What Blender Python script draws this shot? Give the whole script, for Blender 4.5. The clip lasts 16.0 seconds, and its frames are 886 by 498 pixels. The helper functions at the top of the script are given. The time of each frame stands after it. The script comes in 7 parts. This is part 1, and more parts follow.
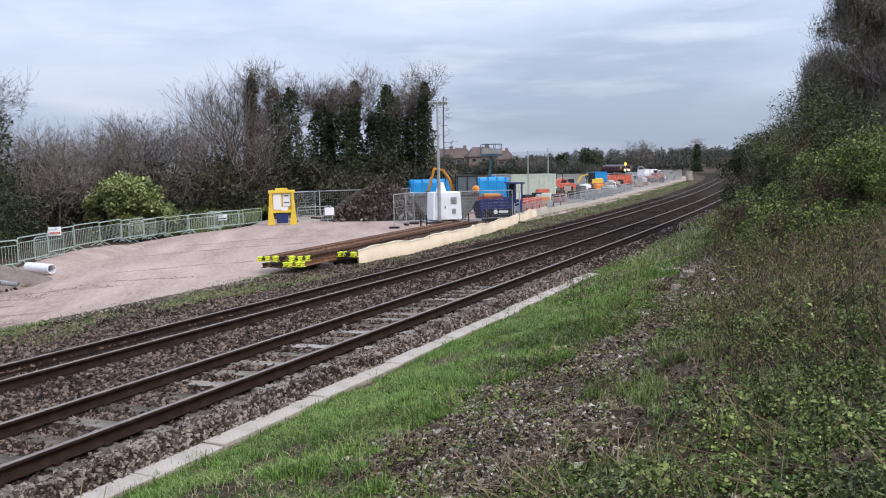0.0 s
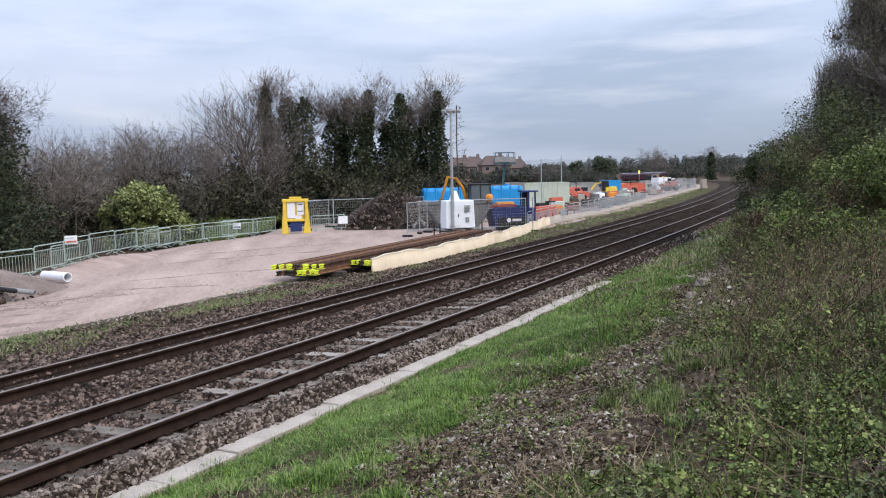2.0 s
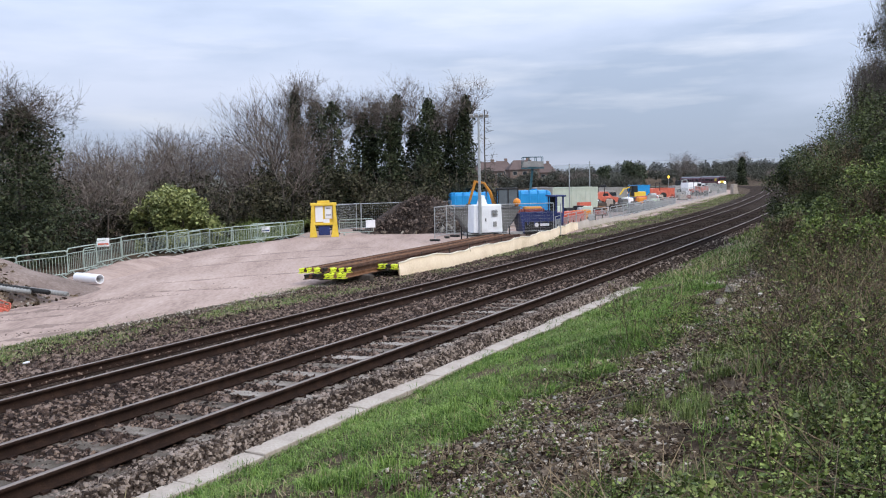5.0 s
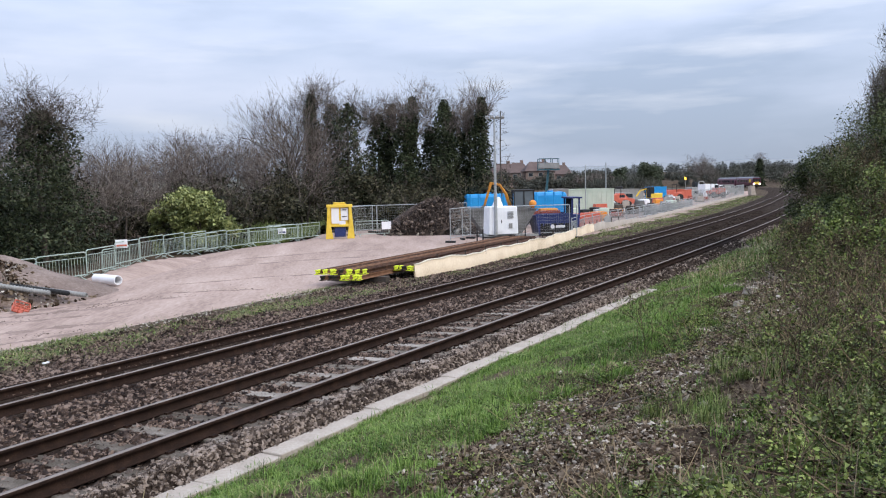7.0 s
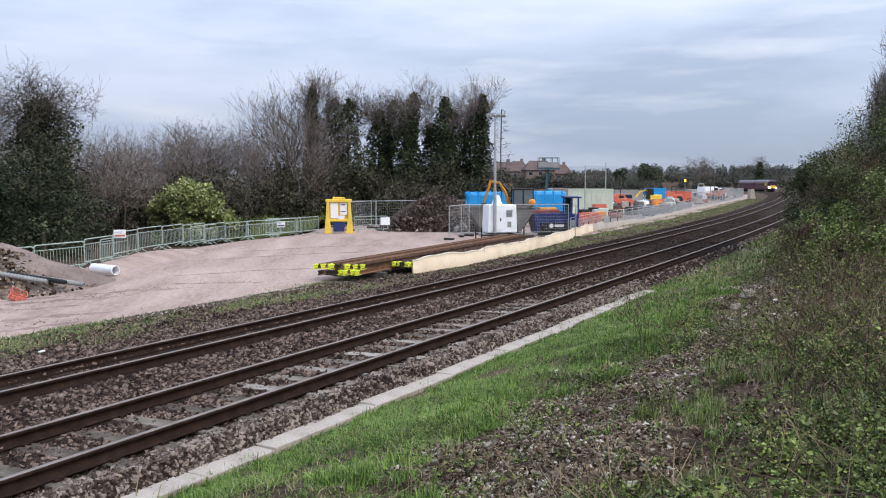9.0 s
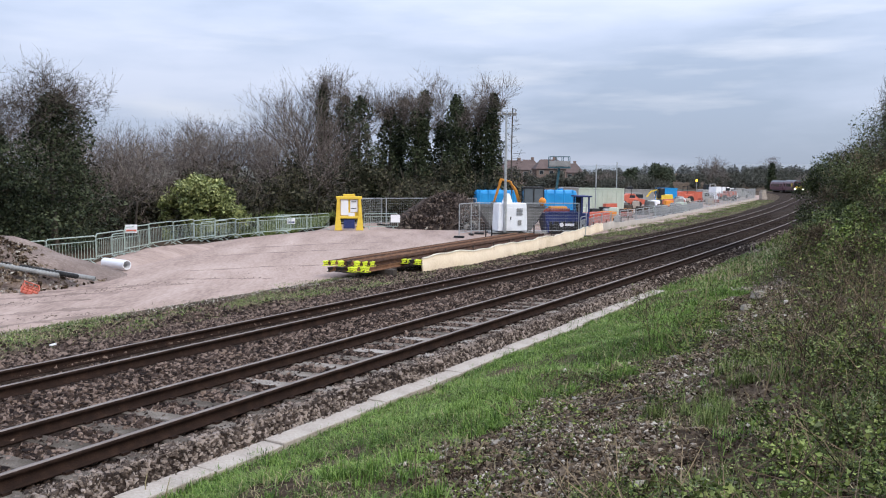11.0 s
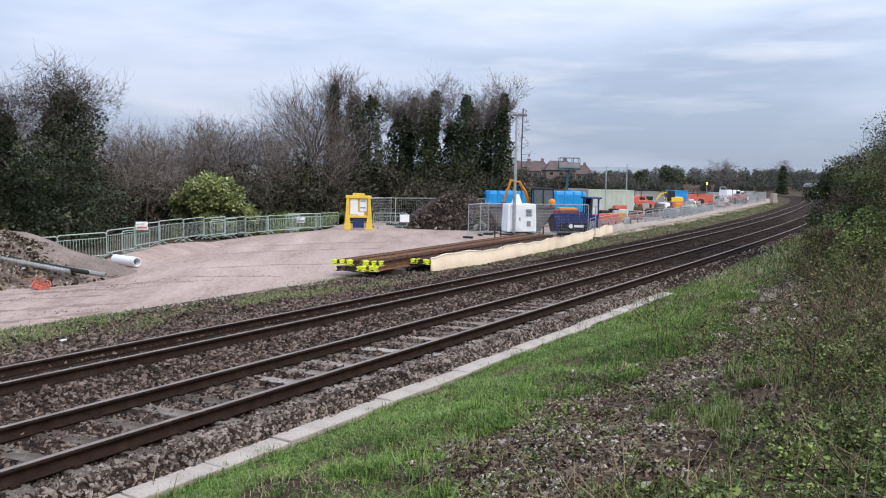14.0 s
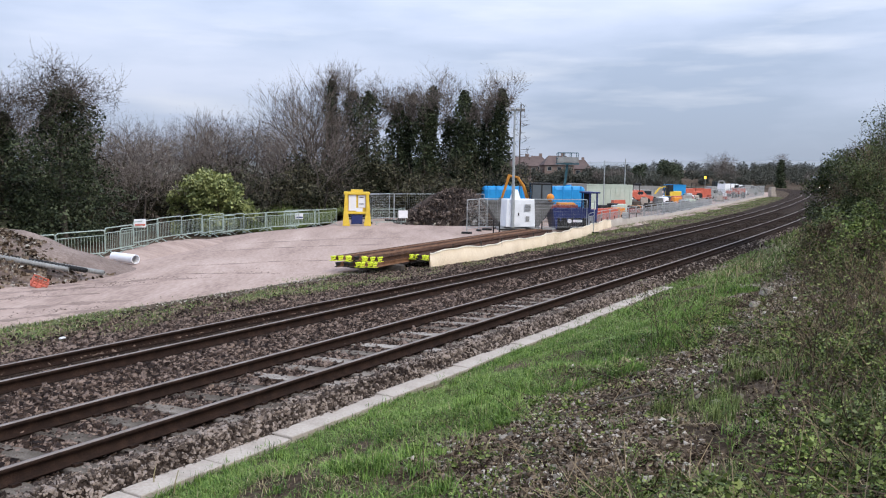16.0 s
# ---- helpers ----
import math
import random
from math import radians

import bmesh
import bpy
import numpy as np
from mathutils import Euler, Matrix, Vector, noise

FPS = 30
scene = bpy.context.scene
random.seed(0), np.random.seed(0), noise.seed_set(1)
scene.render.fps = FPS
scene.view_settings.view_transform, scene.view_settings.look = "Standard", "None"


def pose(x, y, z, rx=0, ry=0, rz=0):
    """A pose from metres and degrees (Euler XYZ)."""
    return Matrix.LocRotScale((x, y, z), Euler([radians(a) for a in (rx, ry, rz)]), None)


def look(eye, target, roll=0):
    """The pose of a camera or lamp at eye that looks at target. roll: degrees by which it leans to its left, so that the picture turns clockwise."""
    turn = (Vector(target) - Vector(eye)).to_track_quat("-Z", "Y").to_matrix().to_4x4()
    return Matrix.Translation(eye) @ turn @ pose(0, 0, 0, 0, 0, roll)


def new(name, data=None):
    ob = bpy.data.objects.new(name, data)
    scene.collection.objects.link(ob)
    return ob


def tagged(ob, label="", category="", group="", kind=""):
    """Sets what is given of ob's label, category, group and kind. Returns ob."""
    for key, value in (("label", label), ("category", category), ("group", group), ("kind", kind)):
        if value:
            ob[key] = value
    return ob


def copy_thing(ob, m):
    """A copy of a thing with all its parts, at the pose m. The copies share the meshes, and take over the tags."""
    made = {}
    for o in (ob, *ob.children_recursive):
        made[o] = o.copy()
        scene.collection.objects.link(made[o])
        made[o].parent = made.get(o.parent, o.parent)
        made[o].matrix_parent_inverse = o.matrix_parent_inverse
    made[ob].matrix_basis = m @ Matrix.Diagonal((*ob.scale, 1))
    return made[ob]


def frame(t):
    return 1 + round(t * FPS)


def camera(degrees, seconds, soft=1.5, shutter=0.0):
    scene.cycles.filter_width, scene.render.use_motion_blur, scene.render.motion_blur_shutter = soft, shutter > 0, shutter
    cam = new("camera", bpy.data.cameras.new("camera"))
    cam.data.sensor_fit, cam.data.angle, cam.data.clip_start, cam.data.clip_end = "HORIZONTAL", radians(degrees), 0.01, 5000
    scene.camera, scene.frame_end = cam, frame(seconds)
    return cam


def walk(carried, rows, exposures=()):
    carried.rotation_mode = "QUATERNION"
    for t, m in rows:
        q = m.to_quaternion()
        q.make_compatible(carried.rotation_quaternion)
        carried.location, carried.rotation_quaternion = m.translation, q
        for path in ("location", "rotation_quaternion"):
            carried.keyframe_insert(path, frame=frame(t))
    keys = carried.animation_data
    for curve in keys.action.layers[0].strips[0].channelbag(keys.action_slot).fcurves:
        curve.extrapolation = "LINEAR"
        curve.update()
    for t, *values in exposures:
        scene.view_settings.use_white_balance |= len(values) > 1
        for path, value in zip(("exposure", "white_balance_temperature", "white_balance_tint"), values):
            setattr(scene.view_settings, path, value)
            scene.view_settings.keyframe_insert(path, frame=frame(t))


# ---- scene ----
cam = camera(56.8, 16.0, soft=1.15)
walk(cam, [
    (0, pose(0.012, -0.019, 2.729, 84.197, 1.206, -5.339)),
    (0.5, pose(0.009, -0.013, 2.721, 84.413, 1.14, -5.213)),
    (1, pose(0.004, 0.012, 2.712, 84.485, 1.3, -5.066)),
    (1.5, pose(0.008, -0.009, 2.725, 84.542, 1.717, -4.59)),
    (2, pose(0.003, -0.007, 2.716, 84.816, 1.335, -4.425)),
    (2.5, pose(0.007, 0.011, 2.713, 85.019, 0.824, -4.143)),
    (3, pose(0.007, -0.014, 2.724, 84.962, 0.674, -3.797)),
    (3.5, pose(0.005, -0.006, 2.713, 84.959, 0.551, -3.533)),
    (4, pose(0.011, 0.011, 2.716, 84.953, 1.11, -3.368)),
    (6.5, pose(0, 0.002, 2.706, 85.495, 0.796, -1.362)),
    (7, pose(0.001, -0.001, 2.716, 85.3, 1.213, -1.409)),
    (7.5, pose(0.004, -0.01, 2.721, 84.985, 0.988, -1.235)),
    (8, pose(0.007, -0.009, 2.714, 84.843, 0.509, -1.183)),
    (8.5, pose(-0.003, 0.005, 2.705, 84.993, 0.298, -1.365)),
    (9, pose(0.001, -0.002, 2.713, 85.09, -0.002, -1.423)),
    (11.5, pose(0.002, -0.008, 2.707, 84.881, -0.631, -0.465)),
    (12, pose(-0.003, 0.005, 2.694, 84.82, -0.803, -0.204)),
    (12.5, pose(-0.001, -0.001, 2.697, 84.784, -1.018, 0.093)),
    (13, pose(-0.011, 0.018, 2.692, 84.874, -1.242, 0.209)),
    (13.5, pose(-0.001, 0.009, 2.695, 84.965, -1.044, 0.096)),
    (14, pose(0.002, -0.018, 2.702, 84.956, -1.019, -0.021)),
    (14.5, pose(-0.007, 0.008, 2.692, 84.904, -0.929, -0.141)),
    (15, pose(0.003, -0.023, 2.711, 84.838, -0.933, -0.151)),
    (15.5, pose(0.003, -0.009, 2.696, 84.814, -0.759, -0.19)),
    (16, pose(-0.005, -0.003, 2.697, 84.658, -0.684, -0.145)),
])

# ---- world, sun, exposure ----
world = bpy.data.worlds.new("overcast_sky")
scene.world = world
world.use_nodes = True
wn, wl = world.node_tree.nodes, world.node_tree.links
wn.clear()
w_out = wn.new("ShaderNodeOutputWorld")
w_bg = wn.new("ShaderNodeBackground")
w_sky = wn.new("ShaderNodeTexSky")
w_sky.sky_type, w_sky.sun_disc = "NISHITA", False
w_sky.sun_elevation, w_sky.sun_rotation = radians(32), radians(70)
w_co = wn.new("ShaderNodeTexCoord")


def sky_noise(scale, stretch, detail, off=(0, 0, 0)):
    m = wn.new("ShaderNodeMapping")
    m.inputs["Scale"].default_value = (1, 1, stretch)
    m.inputs["Location"].default_value = off
    n = wn.new("ShaderNodeTexNoise")
    n.inputs["Scale"].default_value, n.inputs["Detail"].default_value = scale, detail
    n.inputs["Roughness"].default_value = 0.5
    wl.new(w_co.outputs["Generated"], m.inputs["Vector"])
    wl.new(m.outputs["Vector"], n.inputs["Vector"])
    return n.outputs["Fac"]


def sky_ramp(fac, stops):
    r = wn.new("ShaderNodeValToRGB")
    while len(r.color_ramp.elements) < len(stops):
        r.color_ramp.elements.new(0.5)
    for e, (p, c) in zip(r.color_ramp.elements, stops):
        e.position, e.color = p, (*c, 1)
    wl.new(fac, r.inputs["Fac"])
    return r.outputs["Color"]


def sky_mix(fac, a, b):
    m = wn.new("ShaderNodeMix")
    m.data_type = "RGBA"
    if isinstance(fac, float):
        m.inputs[0].default_value = fac
    else:
        wl.new(fac, m.inputs[0])
    wl.new(a, m.inputs[6])
    wl.new(b, m.inputs[7])
    return m.outputs[2]


# stratus in soft flat bands, with thin bright breaks
w_bk = wn.new("ShaderNodeMapping")
w_bk.inputs["Scale"].default_value = (1, 1, 5.0)
wl.new(w_co.outputs["Generated"], w_bk.inputs["Vector"])
w_bd = wn.new("ShaderNodeVectorMath")
w_bd.operation = "DISTANCE"
w_bd.inputs[1].default_value = (0.33, 0.94, 0.42)
wl.new(w_bk.outputs["Vector"], w_bd.inputs[0])
w_bank = wn.new("ShaderNodeMapRange")
w_bank.interpolation_type = "SMOOTHSTEP"
w_bank.inputs["From Min"].default_value, w_bank.inputs["From Max"].default_value = 0.05, 0.55
w_bank.inputs["To Min"].default_value, w_bank.inputs["To Max"].default_value = -0.10, -0.01
wl.new(w_bd.outputs["Value"], w_bank.inputs["Value"])
w_cl = wn.new("ShaderNodeMath")
wl.new(sky_noise(2.4, 4.6, 6, (0.3, 0.0, 0.2)), w_cl.inputs[0])
wl.new(w_bank.outputs["Result"], w_cl.inputs[1])
clouds = sky_ramp(w_cl.outputs[0], [(0.36, (0.40, 0.485, 0.65)), (0.5, (0.525, 0.605, 0.785)), (0.63, (0.635, 0.70, 0.875))])
# the cloud thins in long streaks to the right of the line
w_st = wn.new("ShaderNodeMapping")
w_st.inputs["Scale"].default_value = (1, 1, 4.0)
wl.new(w_co.outputs["Generated"], w_st.inputs["Vector"])
w_ds = wn.new("ShaderNodeVectorMath")
w_ds.operation = "DISTANCE"
w_ds.inputs[1].default_value = (0.34, 0.93, 0.56)
wl.new(w_st.outputs["Vector"], w_ds.inputs[0])
w_thin = wn.new("ShaderNodeMapRange")
w_thin.inputs["From Min"].default_value, w_thin.inputs["From Max"].default_value = 0.0, 0.42
w_thin.inputs["To Min"].default_value, w_thin.inputs["To Max"].default_value = 0.13, 0.0
wl.new(w_ds.outputs["Value"], w_thin.inputs["Value"])
w_sum = wn.new("ShaderNodeMath")
wl.new(sky_noise(4.2, 7.0, 6, (1.7, 0.4, 0.35)), w_sum.inputs[0])
wl.new(w_thin.outputs["Result"], w_sum.inputs[1])
breaks = sky_ramp(w_sum.outputs[0], [(0.56, (0, 0, 0)), (0.86, (1, 1, 1))])
bright = sky_ramp(sky_noise(1.0, 1.0, 0), [(0.0, (0.75, 0.79, 0.9)), (1.0, (0.75, 0.79, 0.9))])
overcast = sky_mix(breaks, clouds, bright)
dim = wn.new("ShaderNodeVectorMath")
dim.operation = "SCALE"
dim.inputs["Scale"].default_value = 0.1
wl.new(w_sky.outputs["Color"], dim.inputs[0])
# an overcast sky is brighter overhead than at the horizon
w_xyz = wn.new("ShaderNodeSeparateXYZ")
wl.new(w_co.outputs["Generated"], w_xyz.inputs[0])
w_up = wn.new("ShaderNodeMapRange")
w_up.inputs["From Min"].default_value, w_up.inputs["From Max"].default_value = 0.0, 1.0
w_up.inputs["To Min"].default_value, w_up.inputs["To Max"].default_value = 0.75, 2.8
wl.new(w_xyz.outputs["Z"], w_up.inputs["Value"])
w_cie = wn.new("ShaderNodeVectorMath")
w_cie.operation = "SCALE"
wl.new(overcast, w_cie.inputs[0])
wl.new(w_up.outputs["Result"], w_cie.inputs["Scale"])
wl.new(sky_mix(0.93, dim.outputs["Vector"], w_cie.outputs["Vector"]), w_bg.inputs["Color"])
w_bg.inputs["Strength"].default_value = 1.0
wl.new(w_bg.outputs["Background"], w_out.inputs["Surface"])

sun = new("sun", bpy.data.lights.new("sun", "SUN"))
sun.data.energy, sun.data.angle, sun.data.color = 1.9, radians(20), (1.0, 0.92, 0.8)
sun.matrix_world = look((30, -12, 40), (0, 20, 0))
scene.view_settings.exposure = 0.22


# ---- materials ----
def surface(name, stops, scale=4.0, rough=0.8, bump=0.15, fine=40.0, metal=0.0, vary="", spec=0.3, detail=6, bump_dist=0.02, stretch=(1, 1, 1), turn=0.0):
    """Two scales of noise choose among the stops; vary: island or object shifts the choice for each piece."""
    mat = bpy.data.materials.new(name)
    mat.use_nodes = True
    n, l = mat.node_tree.nodes, mat.node_tree.links
    b = n["Principled BSDF"]
    b.inputs["Roughness"].default_value, b.inputs["Metallic"].default_value = rough, metal
    b.inputs["Specular IOR Level"].default_value = spec
    co = n.new("ShaderNodeTexCoord")
    big, small = n.new("ShaderNodeTexNoise"), n.new("ShaderNodeTexNoise")
    for t, s in ((big, scale), (small, fine)):
        t.inputs["Scale"].default_value, t.inputs["Detail"].default_value = s, detail
        if stretch != (1, 1, 1):
            mp = n.new("ShaderNodeMapping")
            mp.inputs["Scale"].default_value, mp.inputs["Rotation"].default_value = stretch, (0, 0, radians(turn))
            l.new(co.outputs["Object"], mp.inputs["Vector"])
            l.new(mp.outputs["Vector"], t.inputs["Vector"])
        else:
            l.new(co.outputs["Object"], t.inputs["Vector"])
    add = n.new("ShaderNodeMath")
    add.operation = "MULTIPLY_ADD"
    l.new(small.outputs["Fac"], add.inputs[0])
    add.inputs[1].default_value = 0.45
    half = n.new("ShaderNodeMath")
    half.operation = "MULTIPLY"
    l.new(big.outputs["Fac"], half.inputs[0])
    half.inputs[1].default_value = 0.55
    l.new(half.outputs[0], add.inputs[2])
    fac = add.outputs[0]
    if vary:
        if vary == "island":
            src = n.new("ShaderNodeNewGeometry").outputs["Random Per Island"]
        else:
            src = n.new("ShaderNodeObjectInfo").outputs["Random"]
        sh = n.new("ShaderNodeMath")
        sh.operation = "MULTIPLY_ADD"
        l.new(src, sh.inputs[0])
        sh.inputs[1].default_value = 0.5
        l.new(fac, sh.inputs[2])
        ce = n.new("ShaderNodeMath")
        ce.operation = "SUBTRACT"
        l.new(sh.outputs[0], ce.inputs[0])
        ce.inputs[1].default_value = 0.25
        fac = ce.outputs[0]
    r = n.new("ShaderNodeValToRGB")
    while len(r.color_ramp.elements) < len(stops):
        r.color_ramp.elements.new(0.5)
    for i, (e, c) in enumerate(zip(r.color_ramp.elements, stops)):
        e.position, e.color = 0.28 + 0.44 * i / max(1, len(stops) - 1), (*c, 1)
    l.new(fac, r.inputs["Fac"])
    l.new(r.outputs["Color"], b.inputs["Base Color"])
    if bump:
        bp = n.new("ShaderNodeBump")
        bp.inputs["Strength"].default_value, bp.inputs["Distance"].default_value = bump, bump_dist
        l.new(small.outputs["Fac"], bp.inputs["Height"])
        l.new(bp.outputs["Normal"], b.inputs["Normal"])
    return mat


def glow(name, color, strength):
    mat = surface(name, [color, color], bump=0)
    b = mat.node_tree.nodes["Principled BSDF"]
    b.inputs["Emission Color"].default_value = (*color, 1)
    b.inputs["Emission Strength"].default_value = strength
    return mat


def glass(name, color=(0.02, 0.025, 0.03)):
    return surface(name, [color, tuple(c * 1.6 for c in color)], 1.5, 0.08, 0.02, spec=0.6)


SOIL = surface("soil", [(0.017, 0.0115, 0.0075), (0.068, 0.049, 0.034), (0.2, 0.155, 0.115)], 1.8, 0.95, 0.9, 26, spec=0.05, bump_dist=0.05)
CLOD = surface("soil_clod", [(0.018, 0.0115, 0.0075), (0.074, 0.052, 0.035), (0.22, 0.168, 0.122)], 5.0, 0.95, 0.4, 60, vary="island", spec=0.05)
BALLAST_BED = surface("ballast_bed", [(0.011, 0.0075, 0.006), (0.032, 0.023, 0.018), (0.085, 0.064, 0.051)], 2.0, 0.95, 1.0, 18, detail=3, bump_dist=0.06, spec=0.03)
STONE = surface("ballast_stone", [(0.012, 0.0075, 0.006), (0.064, 0.043, 0.034), (0.235, 0.172, 0.138)], 3.0, 0.9, 0.4, 60, vary="island", spec=0.12)
GREY_STONE = surface("grey_ballast_stone", [(0.022, 0.015, 0.0115), (0.102, 0.077, 0.062), (0.31, 0.25, 0.208)], 3.0, 0.9, 0.4, 60, vary="island", spec=0.12)
CHALK = surface("chalk_chip", [(0.055, 0.042, 0.031), (0.19, 0.152, 0.118), (0.46, 0.4, 0.335)], 6.0, 0.9, 0.3, 60, vary="island")
PALE_STONE = surface("pale_stone", [(0.09, 0.074, 0.058), (0.22, 0.19, 0.155), (0.47, 0.43, 0.37)], 5.0, 0.9, 0.4, 60, vary="island")
YARD = surface("yard_hardcore", [(0.20, 0.145, 0.123), (0.345, 0.258, 0.218), (0.46, 0.36, 0.31)], 0.5, 0.95, 0.6, 7, bump_dist=0.04, stretch=(1.6, 0.35, 1), turn=33, spec=0.08)
RUT_MUD = surface("damp_rut_mud", [(0.16, 0.115, 0.096), (0.235, 0.172, 0.145), (0.33, 0.25, 0.212)], 1.4, 0.85, 0.8, 14, bump_dist=0.03, spec=0.1)
GREYISH = surface("greyish_membrane", [(0.27, 0.235, 0.2), (0.36, 0.32, 0.275), (0.45, 0.4, 0.35)], 0.9, 0.85, 0.15, 14, spec=0.1)
RUST = surface("rusty_steel", [(0.009, 0.0055, 0.0045), (0.022, 0.0125, 0.009), (0.05, 0.028, 0.019)], 6, 0.85, 0.3, 70, spec=0.12)
ORANGE_RUST = surface("orange_rust", [(0.05, 0.024, 0.014), (0.13, 0.062, 0.033), (0.26, 0.14, 0.08)], 3, 0.85, 0.3, 50, metal=0.15, vary="object")
RAIL_TOP = surface("worn_rail_head", [(0.12, 0.092, 0.075), (0.21, 0.172, 0.148), (0.3, 0.258, 0.23)], 3, 0.6, 0.05, 60, metal=0.2)
CONCRETE = surface("weathered_concrete", [(0.24, 0.205, 0.17), (0.36, 0.31, 0.262), (0.46, 0.405, 0.35)], 2.5, 0.9, 0.45, 30)
SLEEPER = surface("sleeper_concrete", [(0.075, 0.062, 0.05), (0.175, 0.15, 0.126), (0.33, 0.295, 0.26)], 3, 0.95, 0.35, 40, vary="object", spec=0.05)
GRASS = surface("grass_blade", [(0.034, 0.074, 0.012), (0.102, 0.18, 0.033), (0.22, 0.31, 0.085)], 0.7, 0.6, 0, 8, vary="island", spec=0.12)
DRY_GRASS = surface("dry_grass", [(0.14, 0.12, 0.05), (0.25, 0.21, 0.11), (0.4, 0.34, 0.2)], 0.9, 0.7, 0, 8, vary="island")
BRAMBLE = surface("bramble_leaf", [(0.02, 0.032, 0.008), (0.082, 0.118, 0.025), (0.235, 0.28, 0.082)], 1.2, 0.55, 0, 8, vary="island", spec=0.12)
IVY = surface("ivy_leaf", [(0.014, 0.02, 0.011), (0.036, 0.048, 0.024), (0.085, 0.098, 0.052)], 0.6, 0.55, 0, 6, vary="island", spec=0.12)
EVERGREEN = surface("dark_shrub_leaf", [(0.02, 0.028, 0.011), (0.058, 0.075, 0.028), (0.15, 0.17, 0.07)], 0.6, 0.5, 0, 6, vary="island", spec=0.12)
LAUREL = surface("yellow_green_leaf", [(0.065, 0.085, 0.024), (0.18, 0.21, 0.07), (0.36, 0.38, 0.15)], 0.8, 0.5, 0, 6, vary="island")
FRESH = surface("spring_leaf", [(0.034, 0.052, 0.014), (0.098, 0.13, 0.035), (0.235, 0.27, 0.088)], 0.8, 0.5, 0, 6, vary="island", spec=0.12)
GREENING = surface("greening_twig_leaf", [(0.055, 0.057, 0.03), (0.108, 0.11, 0.058), (0.2, 0.196, 0.118)], 0.6, 0.6, 0, 6, vary="island", spec=0.12)
BARK = surface("bark", [(0.03, 0.024, 0.019), (0.07, 0.057, 0.047), (0.15, 0.125, 0.105)], 2, 0.9, 0.4, 30)
TWIG = surface("twig", [(0.06, 0.047, 0.04), (0.125, 0.10, 0.086), (0.25, 0.215, 0.19)], 1.0, 0.9, 0, 10, vary="island")
DRY_STEM = surface("dry_stem", [(0.025, 0.016, 0.01), (0.075, 0.052, 0.032), (0.24, 0.18, 0.11)], 1.0, 0.9, 0, 10, vary="island")
SCRUB = surface("scrub_foliage", [(0.03, 0.029, 0.018), (0.068, 0.062, 0.04), (0.14, 0.122, 0.082)], 0.12, 0.9, 0, 3, vary="island")
# farthest woods: aerial haze is put into this pale, narrow leaf ramp
FAR_LEAF = surface("haze_paled_foliage", [(0.115, 0.12, 0.118), (0.135, 0.14, 0.136), (0.16, 0.165, 0.158)], 0.03, 0.95, 0, 1, vary="island", spec=0.12)
# darkened copy of the scrub ramp; its shade is in the leaf colour
DARK_SCRUB = surface("shade_darkened_scrub", [(0.012, 0.013, 0.008), (0.034, 0.035, 0.021), (0.09, 0.082, 0.052)], 0.3, 0.9, 0, 3, vary="island", spec=0.12)
OLIVE_GRASS = surface("olive_grass_blade", [(0.042, 0.062, 0.016), (0.105, 0.138, 0.039), (0.21, 0.245, 0.09)], 0.7, 0.65, 0, 8, vary="island", spec=0.12)
# woods and hedges: lightened, low-contrast ramp with distance haze painted in
HAZED_LEAF = surface("haze_flattened_foliage", [(0.062, 0.064, 0.053), (0.078, 0.08, 0.066), (0.1, 0.1, 0.083)], 0.04, 0.95, 0, 1, vary="island", spec=0.12)
BROWN_SCRUB = surface("brown_green_scrub_foliage", [(0.022, 0.024, 0.014), (0.052, 0.052, 0.031), (0.115, 0.105, 0.065)], 0.3, 0.9, 0, 3, vary="island", spec=0.12)
# green of the far trees, dulled in the colour itself for haze
HAZY_GREEN = surface("haze_dulled_foliage", [(0.05, 0.062, 0.04), (0.075, 0.09, 0.058), (0.105, 0.12, 0.08)], 0.1, 0.95, 0, 2, vary="island", spec=0.1)
ROUGH_FIELD = surface("rough_olive_pasture", [(0.05, 0.058, 0.024), (0.085, 0.092, 0.042), (0.13, 0.135, 0.068)], 0.15, 0.95, 0.5, 3)
DARK_TWIG = surface("dark_twig", [(0.03, 0.024, 0.019), (0.065, 0.052, 0.043), (0.14, 0.115, 0.095)], 1.0, 0.9, 0, 10, vary="island")
STEEL = surface("dull_steel", [(0.06, 0.06, 0.058), (0.13, 0.13, 0.125), (0.2, 0.2, 0.19)], 1.6, 0.65, 0.12, 30)
PALE_CREAM = surface("pale_membrane_edge", [(0.62, 0.55, 0.42), (0.74, 0.68, 0.55), (0.8, 0.75, 0.64)], 1.5, 0.6, 0.1, 20)
# olive pasture greyed here: the haze over far fields is painted in
FAR_FIELD = surface("haze_greyed_field", [(0.07, 0.073, 0.054), (0.092, 0.096, 0.072), (0.12, 0.123, 0.095)], 0.02, 1.0, 0, 0.1)
# ridge colour paled towards blue-grey to stand in for haze
FAR_HILL = surface("haze_paled_ridge", [(0.19, 0.205, 0.215), (0.225, 0.24, 0.25), (0.27, 0.285, 0.285)], 0.012, 1.0, 0, 0.06)
GALV = surface("galvanised_steel", [(0.24, 0.25, 0.25), (0.38, 0.4, 0.4), (0.5, 0.52, 0.52)], 5, 0.5, 0.05, 60, metal=0.5)
GREEN_GALV = surface("greenish_galvanised_tube", [(0.26, 0.33, 0.28), (0.38, 0.45, 0.4), (0.5, 0.56, 0.5)], 5, 0.55, 0.05, 60, metal=0.35)
